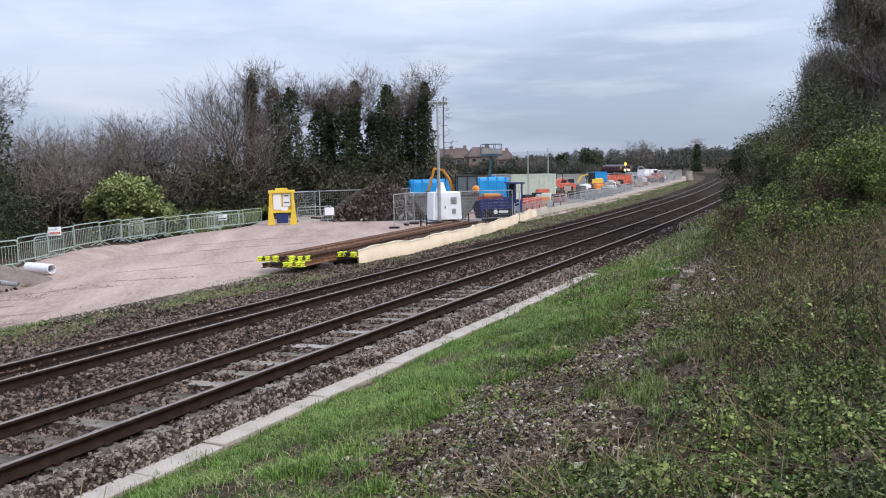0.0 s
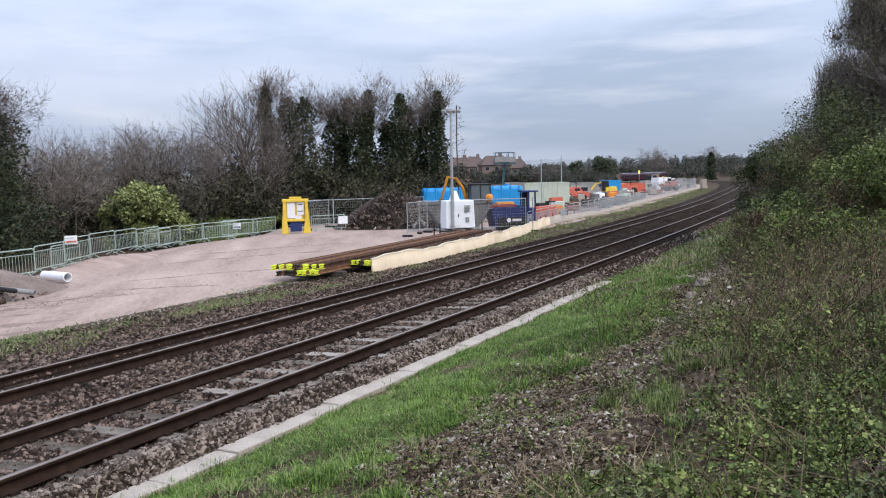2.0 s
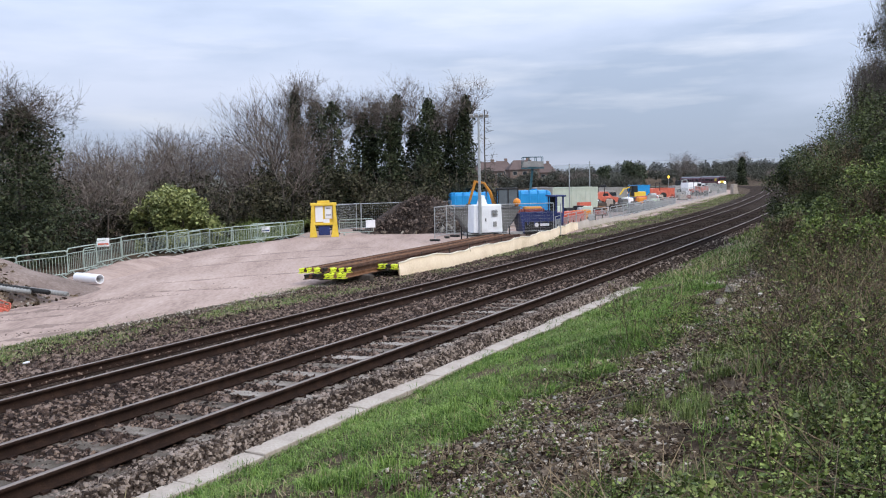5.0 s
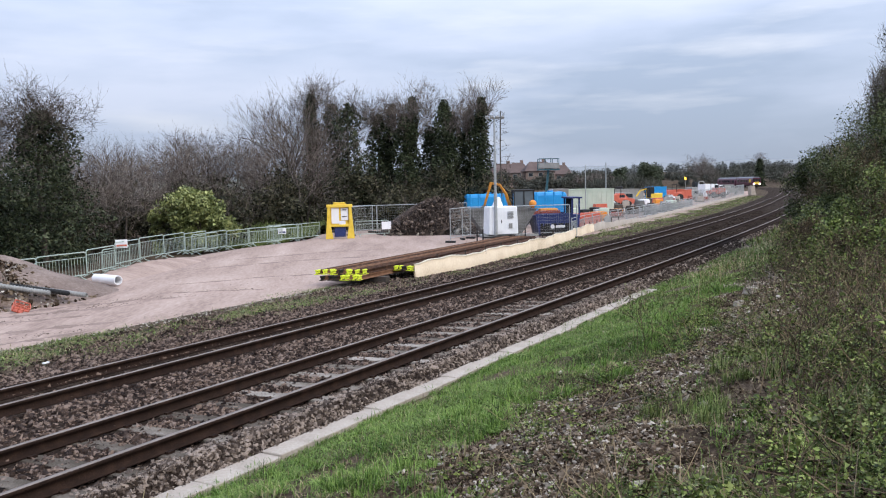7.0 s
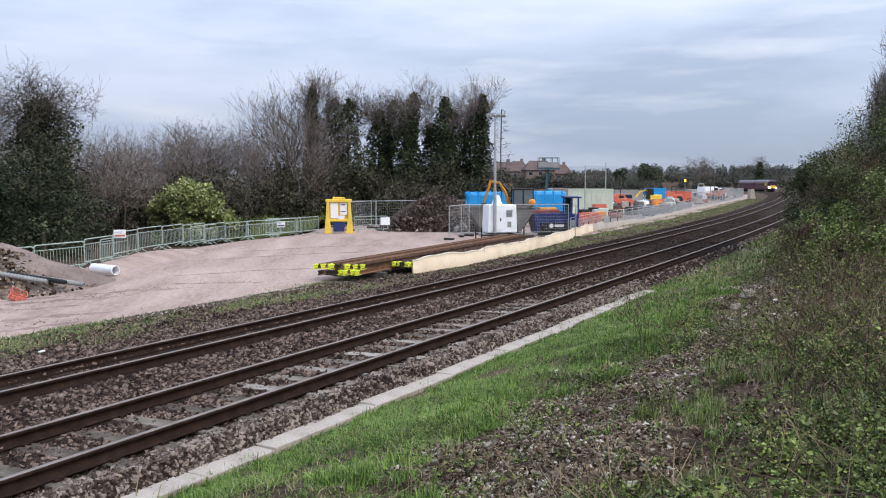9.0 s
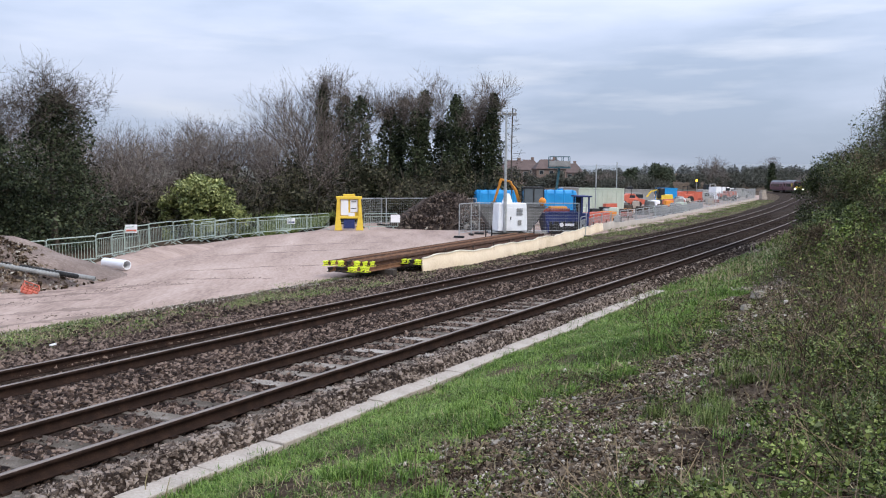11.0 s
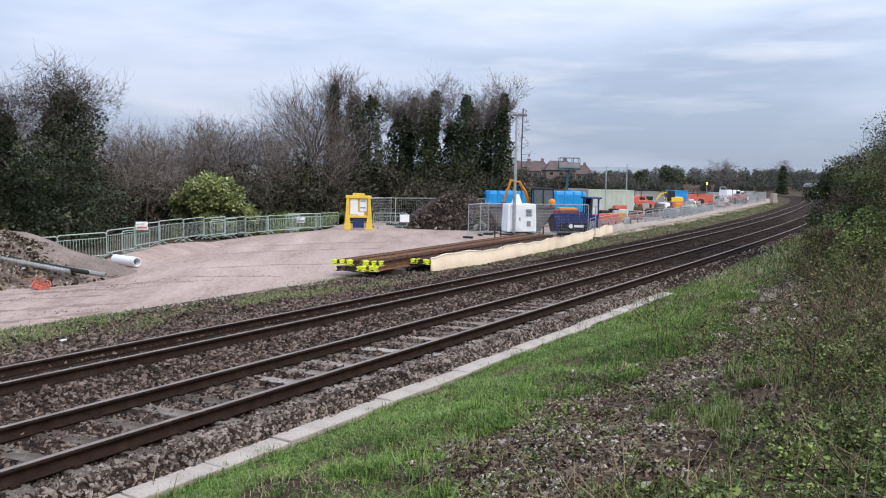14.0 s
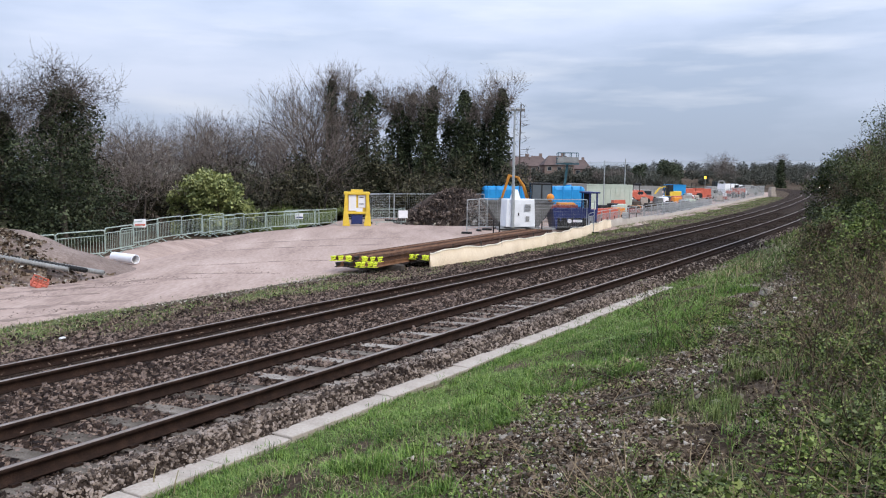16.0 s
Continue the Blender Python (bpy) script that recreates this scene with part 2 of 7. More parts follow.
YELLOW = surface("yellow_paint", [(0.55, 0.36, 0.03), (0.72, 0.5, 0.06), (0.8, 0.58, 0.1)], 3, 0.55, 0.08, 40)
LIME = surface("fluorescent_yellow", [(0.5, 0.6, 0.02), (0.75, 0.85, 0.05), (0.85, 0.92, 0.12)], 8, 0.6, 0.08, 40)
BLACK = surface("black_paint", [(0.008, 0.008, 0.008), (0.018, 0.018, 0.018), (0.035, 0.033, 0.03)], 5, 0.6, 0.08, 40)
RUBBER = surface("rubber", [(0.012, 0.012, 0.012), (0.025, 0.024, 0.024), (0.05, 0.048, 0.045)], 5, 0.85, 0.1, 40)
WHITE = surface("white_paint", [(0.6, 0.62, 0.64), (0.76, 0.78, 0.8), (0.83, 0.84, 0.86)], 1.6, 0.45, 0.05, 30)
PAPER = surface("white_sheet", [(0.68, 0.68, 0.7), (0.8, 0.8, 0.82)], 3, 0.6, 0.02, 30)
CREAM = surface("cream_membrane", [(0.5, 0.39, 0.26), (0.68, 0.555, 0.4), (0.77, 0.66, 0.5)], 0.9, 0.6, 0.15, 14)
BLUE = surface("bright_blue_paint", [(0.015, 0.17, 0.42), (0.02, 0.27, 0.6), (0.05, 0.36, 0.7)], 1.4, 0.45, 0.08, 30)
NAVY = surface("navy_paint", [(0.012, 0.018, 0.06), (0.022, 0.035, 0.13), (0.05, 0.07, 0.2)], 1.4, 0.5, 0.08, 30)
ORANGE = surface("orange_paint", [(0.5, 0.16, 0.02), (0.68, 0.25, 0.03), (0.76, 0.33, 0.06)], 2, 0.5, 0.08, 30)
RED = surface("red_orange_paint", [(0.36, 0.07, 0.045), (0.52, 0.125, 0.08), (0.62, 0.21, 0.14)], 2, 0.5, 0.08, 30)
DULL_RED = surface("dull_red_plastic", [(0.16, 0.035, 0.025), (0.26, 0.06, 0.04), (0.34, 0.1, 0.07)], 2, 0.6, 0.08, 30)
TEAL = surface("dark_teal_paint", [(0.018, 0.055, 0.072), (0.033, 0.095, 0.118), (0.075, 0.17, 0.195)], 2, 0.5, 0.05, 30)
GREY = surface("grey_paint", [(0.16, 0.16, 0.155), (0.26, 0.26, 0.25), (0.36, 0.36, 0.35)], 1.6, 0.65, 0.12, 30)
PALE_GREEN = surface("pale_green_paint", [(0.36, 0.42, 0.34), (0.48, 0.54, 0.45), (0.56, 0.6, 0.52)], 1.2, 0.6, 0.05, 20)
DARK_GLASS = glass("dark_glass")
CAB_GLASS = glass("cab_glass", (0.09, 0.105, 0.115))
OCHRE = surface("worn_orange_yellow_paint", [(0.34, 0.13, 0.02), (0.5, 0.21, 0.03), (0.6, 0.3, 0.06)], 3, 0.55, 0.1, 30)
# red brick with its saturation lowered to paint in the haze
BRICK = surface("haze_muted_brick", [(0.15, 0.105, 0.088), (0.21, 0.155, 0.132), (0.27, 0.205, 0.18)], 0.8, 0.9, 0.1, 8)
ROOF = surface("brown_roof_tile", [(0.07, 0.05, 0.047), (0.11, 0.078, 0.07), (0.15, 0.11, 0.1)], 0.6, 0.9, 0.1, 6)
MAROON = surface("maroon_train_paint", [(0.06, 0.014, 0.024), (0.1, 0.022, 0.038), (0.15, 0.04, 0.055)], 0.8, 0.4, 0.03, 10)
TRAIN_GREY = surface("train_roof_grey", [(0.1, 0.1, 0.115), (0.16, 0.16, 0.18), (0.22, 0.22, 0.24)], 0.8, 0.6, 0.03, 10)
MOUND = surface("heaped_earth", [(0.10, 0.072, 0.06), (0.19, 0.142, 0.12), (0.34, 0.27, 0.23)], 0.9, 0.95, 0.9, 11, bump_dist=0.06)
DEBRIS = surface("dark_debris", [(0.014, 0.01, 0.008), (0.055, 0.04, 0.033), (0.19, 0.145, 0.12)], 1.0, 0.9, 0, 10, vary="island")
LAMP_WHITE = glow("headlamp", (1.0, 0.93, 0.8), 60)
LAMP_AMBER = glow("amber_light", (1.0, 0.62, 0.05), 3)


# ---- mesh helpers ----
def mesh_of(name, verts, faces, mat):
    """A mesh from plain lists, or from arrays with faces of one size."""
    me = bpy.data.meshes.new(name)
    if isinstance(faces, np.ndarray):
        v = np.ascontiguousarray(verts, dtype=np.float32)
        f = np.ascontiguousarray(faces, dtype=np.int32)
        me.vertices.add(len(v))
        me.vertices.foreach_set("co", v.ravel())
        me.loops.add(f.size)
        me.loops.foreach_set("vertex_index", f.ravel())
        me.polygons.add(len(f))
        me.polygons.foreach_set("loop_start", np.arange(len(f), dtype=np.int32) * f.shape[1])
        me.update(calc_edges=True)
    else:
        me.from_pydata([tuple(p) for p in verts], [], faces)
        me.update()
    if mat:
        me.materials.append(mat)
    return me


def part(name, me, parent=None, label="", at=None, mat=None):
    """Links a mesh as one object under a thing or a part."""
    if isinstance(me, bmesh.types.BMesh):
        data = bpy.data.meshes.new(name)
        me.to_mesh(data)
        me.free()
        me = data
    if mat and not me.materials:
        me.materials.append(mat)
    ob = new(name, me)
    if parent:
        ob.parent = parent
    if at is not None:
        ob.matrix_basis = at
    return tagged(ob, label)


def thing(name, m, label, category, group="", kind=""):
    ob = new(name)
    ob.matrix_basis = m
    return tagged(ob, label, category, group, kind)


class Shape:
    """Collects boxes, tubes and plates into one mesh."""

    def __init__(self):
        self.v, self.f = [], []

    def add(self, verts, faces, m=None):
        k = len(self.v)
        self.v += [tuple((m @ Vector(p)) if m else p) for p in verts]
        self.f += [tuple(i + k for i in f) for f in faces]
        return self

    def box(self, x, y, z, sx, sy, sz, m=None, bev=0.0, taper=(1, 1)):
        """A box from its centre and size, edges chamfered by bev; taper shrinks its top."""
        bm = bmesh.new()
        bmesh.ops.create_cube(bm, size=1)
        for v in bm.verts:
            t = taper if v.co.z > 0 else (1, 1)
            v.co = (v.co.x * sx * t[0] + x, v.co.y * sy * t[1] + y, v.co.z * sz + z)
        if bev:
            bmesh.ops.bevel(bm, geom=bm.edges[:], offset=bev, segments=2, affect="EDGES", profile=0.5)
        bm.verts.index_update()
        self.add([v.co[:] for v in bm.verts], [[v.index for v in f.verts] for f in bm.faces], m)
        bm.free()
        return self

    def tube(self, a, b, r0, r1=None, n=8, caps=True):
        a, b = Vector(a), Vector(b)
        r1 = r0 if r1 is None else r1
        d = (b - a).normalized()
        u = d.orthogonal().normalized()
        w = d.cross(u)
        vs = []
        for p, r in ((a, r0), (b, r1)):
            vs += [p + (u * math.cos(k * math.tau / n) + w * math.sin(k * math.tau / n)) * r for k in range(n)]
        fs = [(k, (k + 1) % n, n + (k + 1) % n, n + k) for k in range(n)]
        if caps:
            fs += [tuple(range(n - 1, -1, -1)), tuple(range(n, 2 * n))]
        return self.add(vs, fs)

    def pipe(self, pts, r, n=6):
        for a, b in zip(pts, pts[1:]):
            self.tube(a, b, r, r, n)
        return self

    def prism(self, outline, depth, m=None):
        """An outline in x and z, made solid along y (centred)."""
        n = len(outline)
        vs = [(x, -depth / 2, z) for x, z in outline] + [(x, depth / 2, z) for x, z in outline]
        fs = [tuple(range(n)), tuple(range(2 * n - 1, n - 1, -1))]
        fs += [((k + 1) % n, k, n + k, n + (k + 1) % n) for k in range(n)]
        return self.add(vs, fs, m)

    def done(self, name, mat):
        return mesh_of(name, self.v, self.f, mat)


# ---- the line of the railway ----
TURN_AT = [-60, -20, 0, 20, 40, 60, 80, 100, 125, 150, 190, 230, 270, 310, 350, 420]
TURN = [0.541, 0.541, 0.5534, 0.5498, 0.5302, 0.5041, 0.4796, 0.4594, 0.4455, 0.4333, 0.4, 0.3282, 0.2109, 0.0657, -0.087, -0.2397]
LS = np.arange(-60, 420.1, 0.5)
LPSI = np.interp(LS, TURN_AT, TURN)
LX, LY = np.cumsum(np.sin(LPSI)) * 0.5, np.cumsum(np.cos(LPSI)) * 0.5
LX, LY = LX - LX[120] - 5.51, LY - LY[120] + 6.0


def grade(y):
    """The line falls gently beyond the bend."""
    return -0.008 * np.maximum(0, np.asarray(y, float) - 95)


def on_line(s, d, z=0.0):
    """The place s metres along the near track, d metres to its right, z above its rails."""
    x, y, a = np.interp(s, LS, LX), np.interp(s, LS, LY), np.interp(s, LS, LPSI)
    y2 = y - d * np.sin(a)
    return np.stack([x + d * np.cos(a), y2, z + grade(y)], -1)


def side(x, y):
    """Distance to the right of the near track, by rows of equal y."""
    tx, a = np.interp(y, LY, LX), np.interp(y, LY, LPSI)
    return (x - tx) * np.cos(a)


LINE = [(-16.2, 25.6), (-15.0, 27.6), (-13.95, 29.7), (-13.15, 32.0), (-12.9, 34.4), (-12.7, 36.8), (-12.4, 39.2), (-12.1, 41.7), (-11.7, 44.0), (-11.1, 46.3), (-10.3, 48.5), (-9.3, 50.6), (-8.1, 52.7), (-6.9, 54.9)]
EDGE_Y = [-40, 20, 24, 25.6, 27.6, 29.7, 32.0, 34.4, 39.2, 44.0, 48.5, 52.7, 54.9, 60, 63, 67, 72, 90, 200]
EDGE_X = [-40, -24, -19, -16.2, -15.0, -13.95, -13.15, -12.9, -12.4, -11.7, -10.3, -8.1, -7.4, -7.2, -6, 1, 5, 6, 40]


def yard_edge(y):
    """The yard's outer edge, where its hardcore ends above lower ground."""
    return np.interp(y, EDGE_Y, EDGE_X) - 0.45


PROFILE_D = [-400, -70, -58, -11.0, -9.6, -7.2, -6.5, -5.6, -4.9, -4.2, -4.0, -3.4, -2.85, -2.55, -1.7, -1.0, -0.6, 0.6, 0.9, 1.25, 1.45, 1.9, 2.3, 4.5, 7.0, 8.2, 11, 18, 30, 80, 400]
PROFILE_Z = [-3, -2.2, -0.95, -0.93, -0.86, -0.78, -0.72, -0.5, -0.44, -0.40, -0.475, -0.46, -0.40, -0.275, -0.285, -0.288, -0.27, -0.217, -0.205, -0.165, -0.31, -0.33, -0.2, 0.36, 0.93, 1.08, 1.55, 3.2, 5.5, 9, 12]


def height(x, y):
    """Height of the bare ground."""
    x, y = np.asarray(x, float), np.asarray(y, float)
    d = side(x, y)
    z = np.interp(d, PROFILE_D, PROFILE_Z)
    near = np.clip((260 - y) / 160, 0, 1)
    far = np.clip((y - 190) / 500, 0, 1)
    rise = 7 * far * far * (3 - 2 * far)
    zz = z * near + grade(np.minimum(y, 340)) * (np.abs(d) < 60) + rise * (1 - np.exp(-((d - 0) / 60.0) ** 2) * (y < 380))
    rough = (d > 1.9) * np.clip((d - 1.9) / 2, 0, 1)
    bumps = 0.05 * np.sin(x * 2.3 + 1.3 * np.sin(y * 1.7)) + 0.04 * np.sin(y * 3.1 + x * 1.1) + 0.02 * np.sin(x * 7.1 + y * 5.3)
    fall = np.clip((yard_edge(y) - 0.3 - x) / 2.5, 0, 1) * np.clip((100 - y) / 20, 0, 1)
    return zz + bumps * rough - 0.6 * fall * fall * (3 - 2 * fall)


# ---- the large structure ----
rng = np.random.default_rng(7)


def sheet(name, ys, ds, mat, lift=0.0, kind="structure", label="", category=""):
    """A sheet whose rows follow the line of the railway."""
    ys, ds = np.asarray(ys, float), np.asarray(ds, float)
    tx, a = np.interp(ys, LY, LX), np.interp(ys, LY, LPSI)
    X = tx[:, None] + ds[None] / np.cos(a)[:, None]
    Y = np.repeat(ys[:, None], len(ds), 1)
    V = np.stack([X, Y, height(X, Y) + np.broadcast_to(lift, X.shape)], -1).reshape(-1, 3)
    n, m = len(ys), len(ds)
    i = (np.arange(n - 1)[:, None] * m + np.arange(m - 1)[None]).ravel()
    F = np.stack([i, i + 1, i + m + 1, i + m], 1)
    ob = new(name, mesh_of(name, V, F, mat))
    ob.data.polygons.foreach_set("use_smooth", np.ones(len(F), bool))
    return tagged(ob, label, category, "", kind)


rows_y = np.concatenate([np.arange(-60, 0, 4), np.arange(0, 26, 0.25), np.arange(26, 60, 1), np.arange(60, 400, 5), np.geomspace(400, 4000, 25)])
cols_d = np.concatenate([-np.geomspace(3000, 75, 14), np.arange(-70, -12, 4), np.arange(-12, 1.4, 0.4), np.arange(1.4, 12, 0.22), np.arange(12, 30, 1.5), np.geomspace(32, 3000, 16)])
sheet("ground", rows_y, cols_d, SOIL, -0.012, label="dark earth with leaf litter and stones", category="ground")
sheet("ballast", np.concatenate([np.arange(-20, 60, 0.8), np.arange(60, 395, 3)]), [-6.6, -6.2, -5.6, -4.9, -4.2, -4.0, -3.4, -2.85, -2.55, -1.7, -1.0, -0.6, 0, 0.6, 0.9, 1.25, 1.44], BALLAST_BED, 0.012,
      label="brown crushed stone ballast bed under the tracks", category="ballast")
sheet("field", np.arange(250, 1500, 25), np.concatenate([np.arange(-900, -60, 40), [-40, -25]]), FAR_FIELD, 0.3, label="green-brown fields with haze in their colour, on rising ground", category="field")


def yard_sheet():
    """Hardcore from the barriers to the verge, row by row."""
    ys = np.concatenate([np.arange(-30, 24, 1.5), np.arange(24, 62, 0.7), np.arange(62, 200, 4)])
    ks = np.concatenate([np.linspace(0, 1, 15), [1.0, 1.0, 1.0]])
    lifts = np.array([-0.05, 0.02] + [0.03] * 13 + [0.03, 0.02, -0.06])
    past = np.array([0.0] * 15 + [0.6, 1.0, 1.4])
    tx, a = np.interp(ys, LY, LX), np.interp(ys, LY, LPSI)
    right = tx - 11.0 / np.cos(a)
    left = np.minimum(yard_edge(ys), right - 2)
    X = left[:, None] + (right - left)[:, None] * ks[None] + past[None]
    X[:, 1] = X[:, 0] + 0.3
    Y = np.repeat(ys[:, None], len(ks), 1)
    V = np.stack([X, Y, height(X, Y) + lifts[None]], -1).reshape(-1, 3)
    n, m = len(ys), len(ks)
    i = (np.arange(n - 1)[:, None] * m + np.arange(m - 1)[None]).ravel()
    ob = new("yard", mesh_of("yard", V, np.stack([i, i + 1, i + m + 1, i + m], 1), YARD))
    ob.data.polygons.foreach_set("use_smooth", np.ones(len(i), bool))
    tagged(ob, "pinkish compacted hardcore yard with tyre marks", "yard", "", "structure")


yard_sheet()


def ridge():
    """The far side of the valley: a low ridge, haze put into its colour, with an uneven wooded crest."""
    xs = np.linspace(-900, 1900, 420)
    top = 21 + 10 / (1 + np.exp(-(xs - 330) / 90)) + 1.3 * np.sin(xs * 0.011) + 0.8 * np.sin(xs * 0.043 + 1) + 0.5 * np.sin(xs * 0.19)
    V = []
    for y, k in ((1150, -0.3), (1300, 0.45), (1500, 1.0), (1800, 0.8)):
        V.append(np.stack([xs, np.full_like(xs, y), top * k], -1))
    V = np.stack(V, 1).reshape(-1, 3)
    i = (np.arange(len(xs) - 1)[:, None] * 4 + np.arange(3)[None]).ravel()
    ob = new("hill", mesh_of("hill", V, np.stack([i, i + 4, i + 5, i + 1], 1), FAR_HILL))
    tagged(ob, "ridge of fields and woods, colour paled blue-grey for haze", "hill", "", "structure")


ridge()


# rails, sleepers and fastenings
RAIL_OUT = [(-0.036, 0), (0.036, 0), (0.036, -0.04), (0.009, -0.052), (0.009, -0.125), (0.07, -0.142), (0.07, -0.158), (-0.07, -0.158), (-0.07, -0.142), (-0.009, -0.125), (-0.009, -0.052), (-0.036, -0.04)]


def swept_rail(d, z, s0, s1, step):
    """A flat-bottomed rail along the line; the running face of the head is worn bright."""
    ss = np.concatenate([np.arange(s0, 60, step), np.arange(60, s1, 3)])
    n = len(RAIL_OUT)
    V = np.concatenate([on_line(ss, d + o, z + h)[:, None] for o, h in RAIL_OUT], 1).reshape(-1, 3)
    F = []
    for i in range(len(ss) - 1):
        F += [(i * n + k, i * n + (k + 1) % n, (i + 1) * n + (k + 1) % n, (i + 1) * n + k) for k in range(n)]
    me = mesh_of("rail", V, np.array(F), RUST)
    me.materials.append(RAIL_TOP)
    idx = np.zeros(len(F), np.int32)
    idx[::n] = 1
    me.polygons.foreach_set("material_index", idx)
    return me


def sleeper_mesh():
    sh = Shape()
    sh.box(0, 0, -0.07, 2.2, 0.24, 0.14, bev=0.015)
    return sh.done("sleeper", SLEEPER)


SLEEPER_MESH = sleeper_mesh()


CLIP_MESH = Shape().box(0, 0, 0.012, 0.06, 0.09, 0.03).done("rail_clip", RUST)


def track(name, d, z_right, z_left, label, sink=0.0):
    tr = thing(name, Matrix(), label, "railway track", "railway tracks")
    part("rail", swept_rail(d + 0.7525, z_right, -40, 412, 1.0), tr, "rusty rail with a worn bright head")
    part("rail", swept_rail(d - 0.7525, z_left, -40, 412, 1.0), tr, "rusty rail with a worn bright head")
    tilt = math.degrees(math.atan2(z_right - z_left, 1.505))
    for k in range(-16, 210):
        s = 2.5 + 0.6346 * k
        a = math.degrees(np.interp(s, LS, LPSI))
        p = on_line(s, d, (z_right + z_left) / 2 - 0.166 - sink - 0.045 * min(1, max(0, (s - 15) / 8)))
        sl = part("sleeper", SLEEPER_MESH, tr, "", pose(*p, 0, -tilt, -a + rng.normal(0, 0.4)))
        if sink == 0 and 0 < s < 16:
            for x in (-0.8575, -0.6475, 0.6475, 0.8575):
                part("rail_clip", CLIP_MESH, sl, "", pose(x, 0, 0))
    return tr


track("railway_track", 0.0, 0.0, -0.0915, "rust-brown rails on pale concrete sleepers in ballast")
track("railway_track", -3.387, -0.111, -0.276, "rust-brown rails on dark sunken sleepers in ballast", 0.12)

# concrete cable trough beside the near track, a lid at a time
trough = thing("cable_trough", Matrix(), "pale concrete cable trough with worn lids beside ballast", "cable trough", kind="structure")
LID = Shape().box(0, 0, 0, 0.31, 0.99, 0.09, bev=0.012).done("lid", CONCRETE)
for k in range(-8, 20):
    s = k * 1.0
    a = math.degrees(np.interp(s, LS, LPSI))
    p = on_line(s, 1.62 + 0.008 * math.sin(k * 1.7) + (0.05 if k == 13 else 0), -0.315 + 0.006 * math.sin(k * 2.9))
    part("lid", LID, trough, "", pose(*p, rng.normal(0, 0.4), rng.normal(0, 0.8), -a + rng.normal(0, 0.35)))


# ---- loose stuff: stones, blades, leaves, twigs ----
def stones(name, pts, size, mat, label, flat=0.7, category="stones"):
    """Many rough stones in one mesh; each is a squashed, broken block with jittered corners."""
    v = np.array([(-1, -1, -1), (1, -1, -1), (1, 1, -1), (-1, 1, -1), (-1, -1, 1), (1, -1, 1), (1, 1, 1), (-1, 1, 1)]) * 0.72
    f = np.array([(4, 5, 6), (4, 6, 7), (0, 1, 5), (0, 5, 4), (1, 2, 6), (1, 6, 5), (2, 3, 7), (2, 7, 6), (3, 0, 4), (3, 4, 7)])
    n = len(pts)
    jit = 1 + rng.uniform(-0.55, 0.4, (n, 8, 3))
    sc = size * np.minimum(rng.lognormal(0, 0.35, (n, 1, 1)), 1.7) * rng.uniform(0.6, 1.3, (n, 1, 3)) * np.array([1, 1, flat])
    a = rng.uniform(0, math.tau, n)
    P = v[None] * jit * sc
    X = P[..., 0] * np.cos(a)[:, None] - P[..., 1] * np.sin(a)[:, None]
    Y = P[..., 0] * np.sin(a)[:, None] + P[..., 1] * np.cos(a)[:, None]
    tx, ty = rng.normal(0, 0.4, (n, 1)), rng.normal(0, 0.4, (n, 1))
    V = np.stack([X, Y, P[..., 2] + X * tx + Y * ty], -1) + pts[:, None]
    F = f[None] + (np.arange(n) * 8)[:, None, None]
    return tagged(new(name, mesh_of(name, V.reshape(-1, 3), F.reshape(-1, 3), mat)), label, category, "", "stuff")


def blade_mesh(name, pts, length, width, mat, lean=0.5, up=1.0):
    """Bent, tapered blades: two steps and a tip."""
    n = len(pts)
    a = rng.uniform(0, math.tau, n)
    L = length * rng.lognormal(0, 0.35, n)
    ln = np.abs(rng.normal(0, lean, n))
    dx, dy = np.cos(a), np.sin(a)
    w = width * rng.uniform(0.6, 1.4, n)
    px, py = -dy * w / 2, dx * w / 2
    def at(k):
        out = L * ln * k * k
        return np.stack([pts[:, 0] + dx * out, pts[:, 1] + dy * out, pts[:, 2] + up * L * k * (1 - 0.35 * np.minimum(ln, 1.5) * k)], -1)
    side_v = np.stack([px, py, np.zeros(n)], -1)
    b, m, t = at(0), at(0.55), at(1.0)
    V = np.stack([b - side_v, b + side_v, m - side_v * 0.8, m + side_v * 0.8, t], 1).reshape(-1, 3)
    k = (np.arange(n) * 5)[:, None]
    F = np.concatenate([k + np.array([[0, 1, 3]]), k + np.array([[0, 3, 2]]), k + np.array([[2, 3, 4]])], 0)
    return mesh_of(name, V, F, mat)


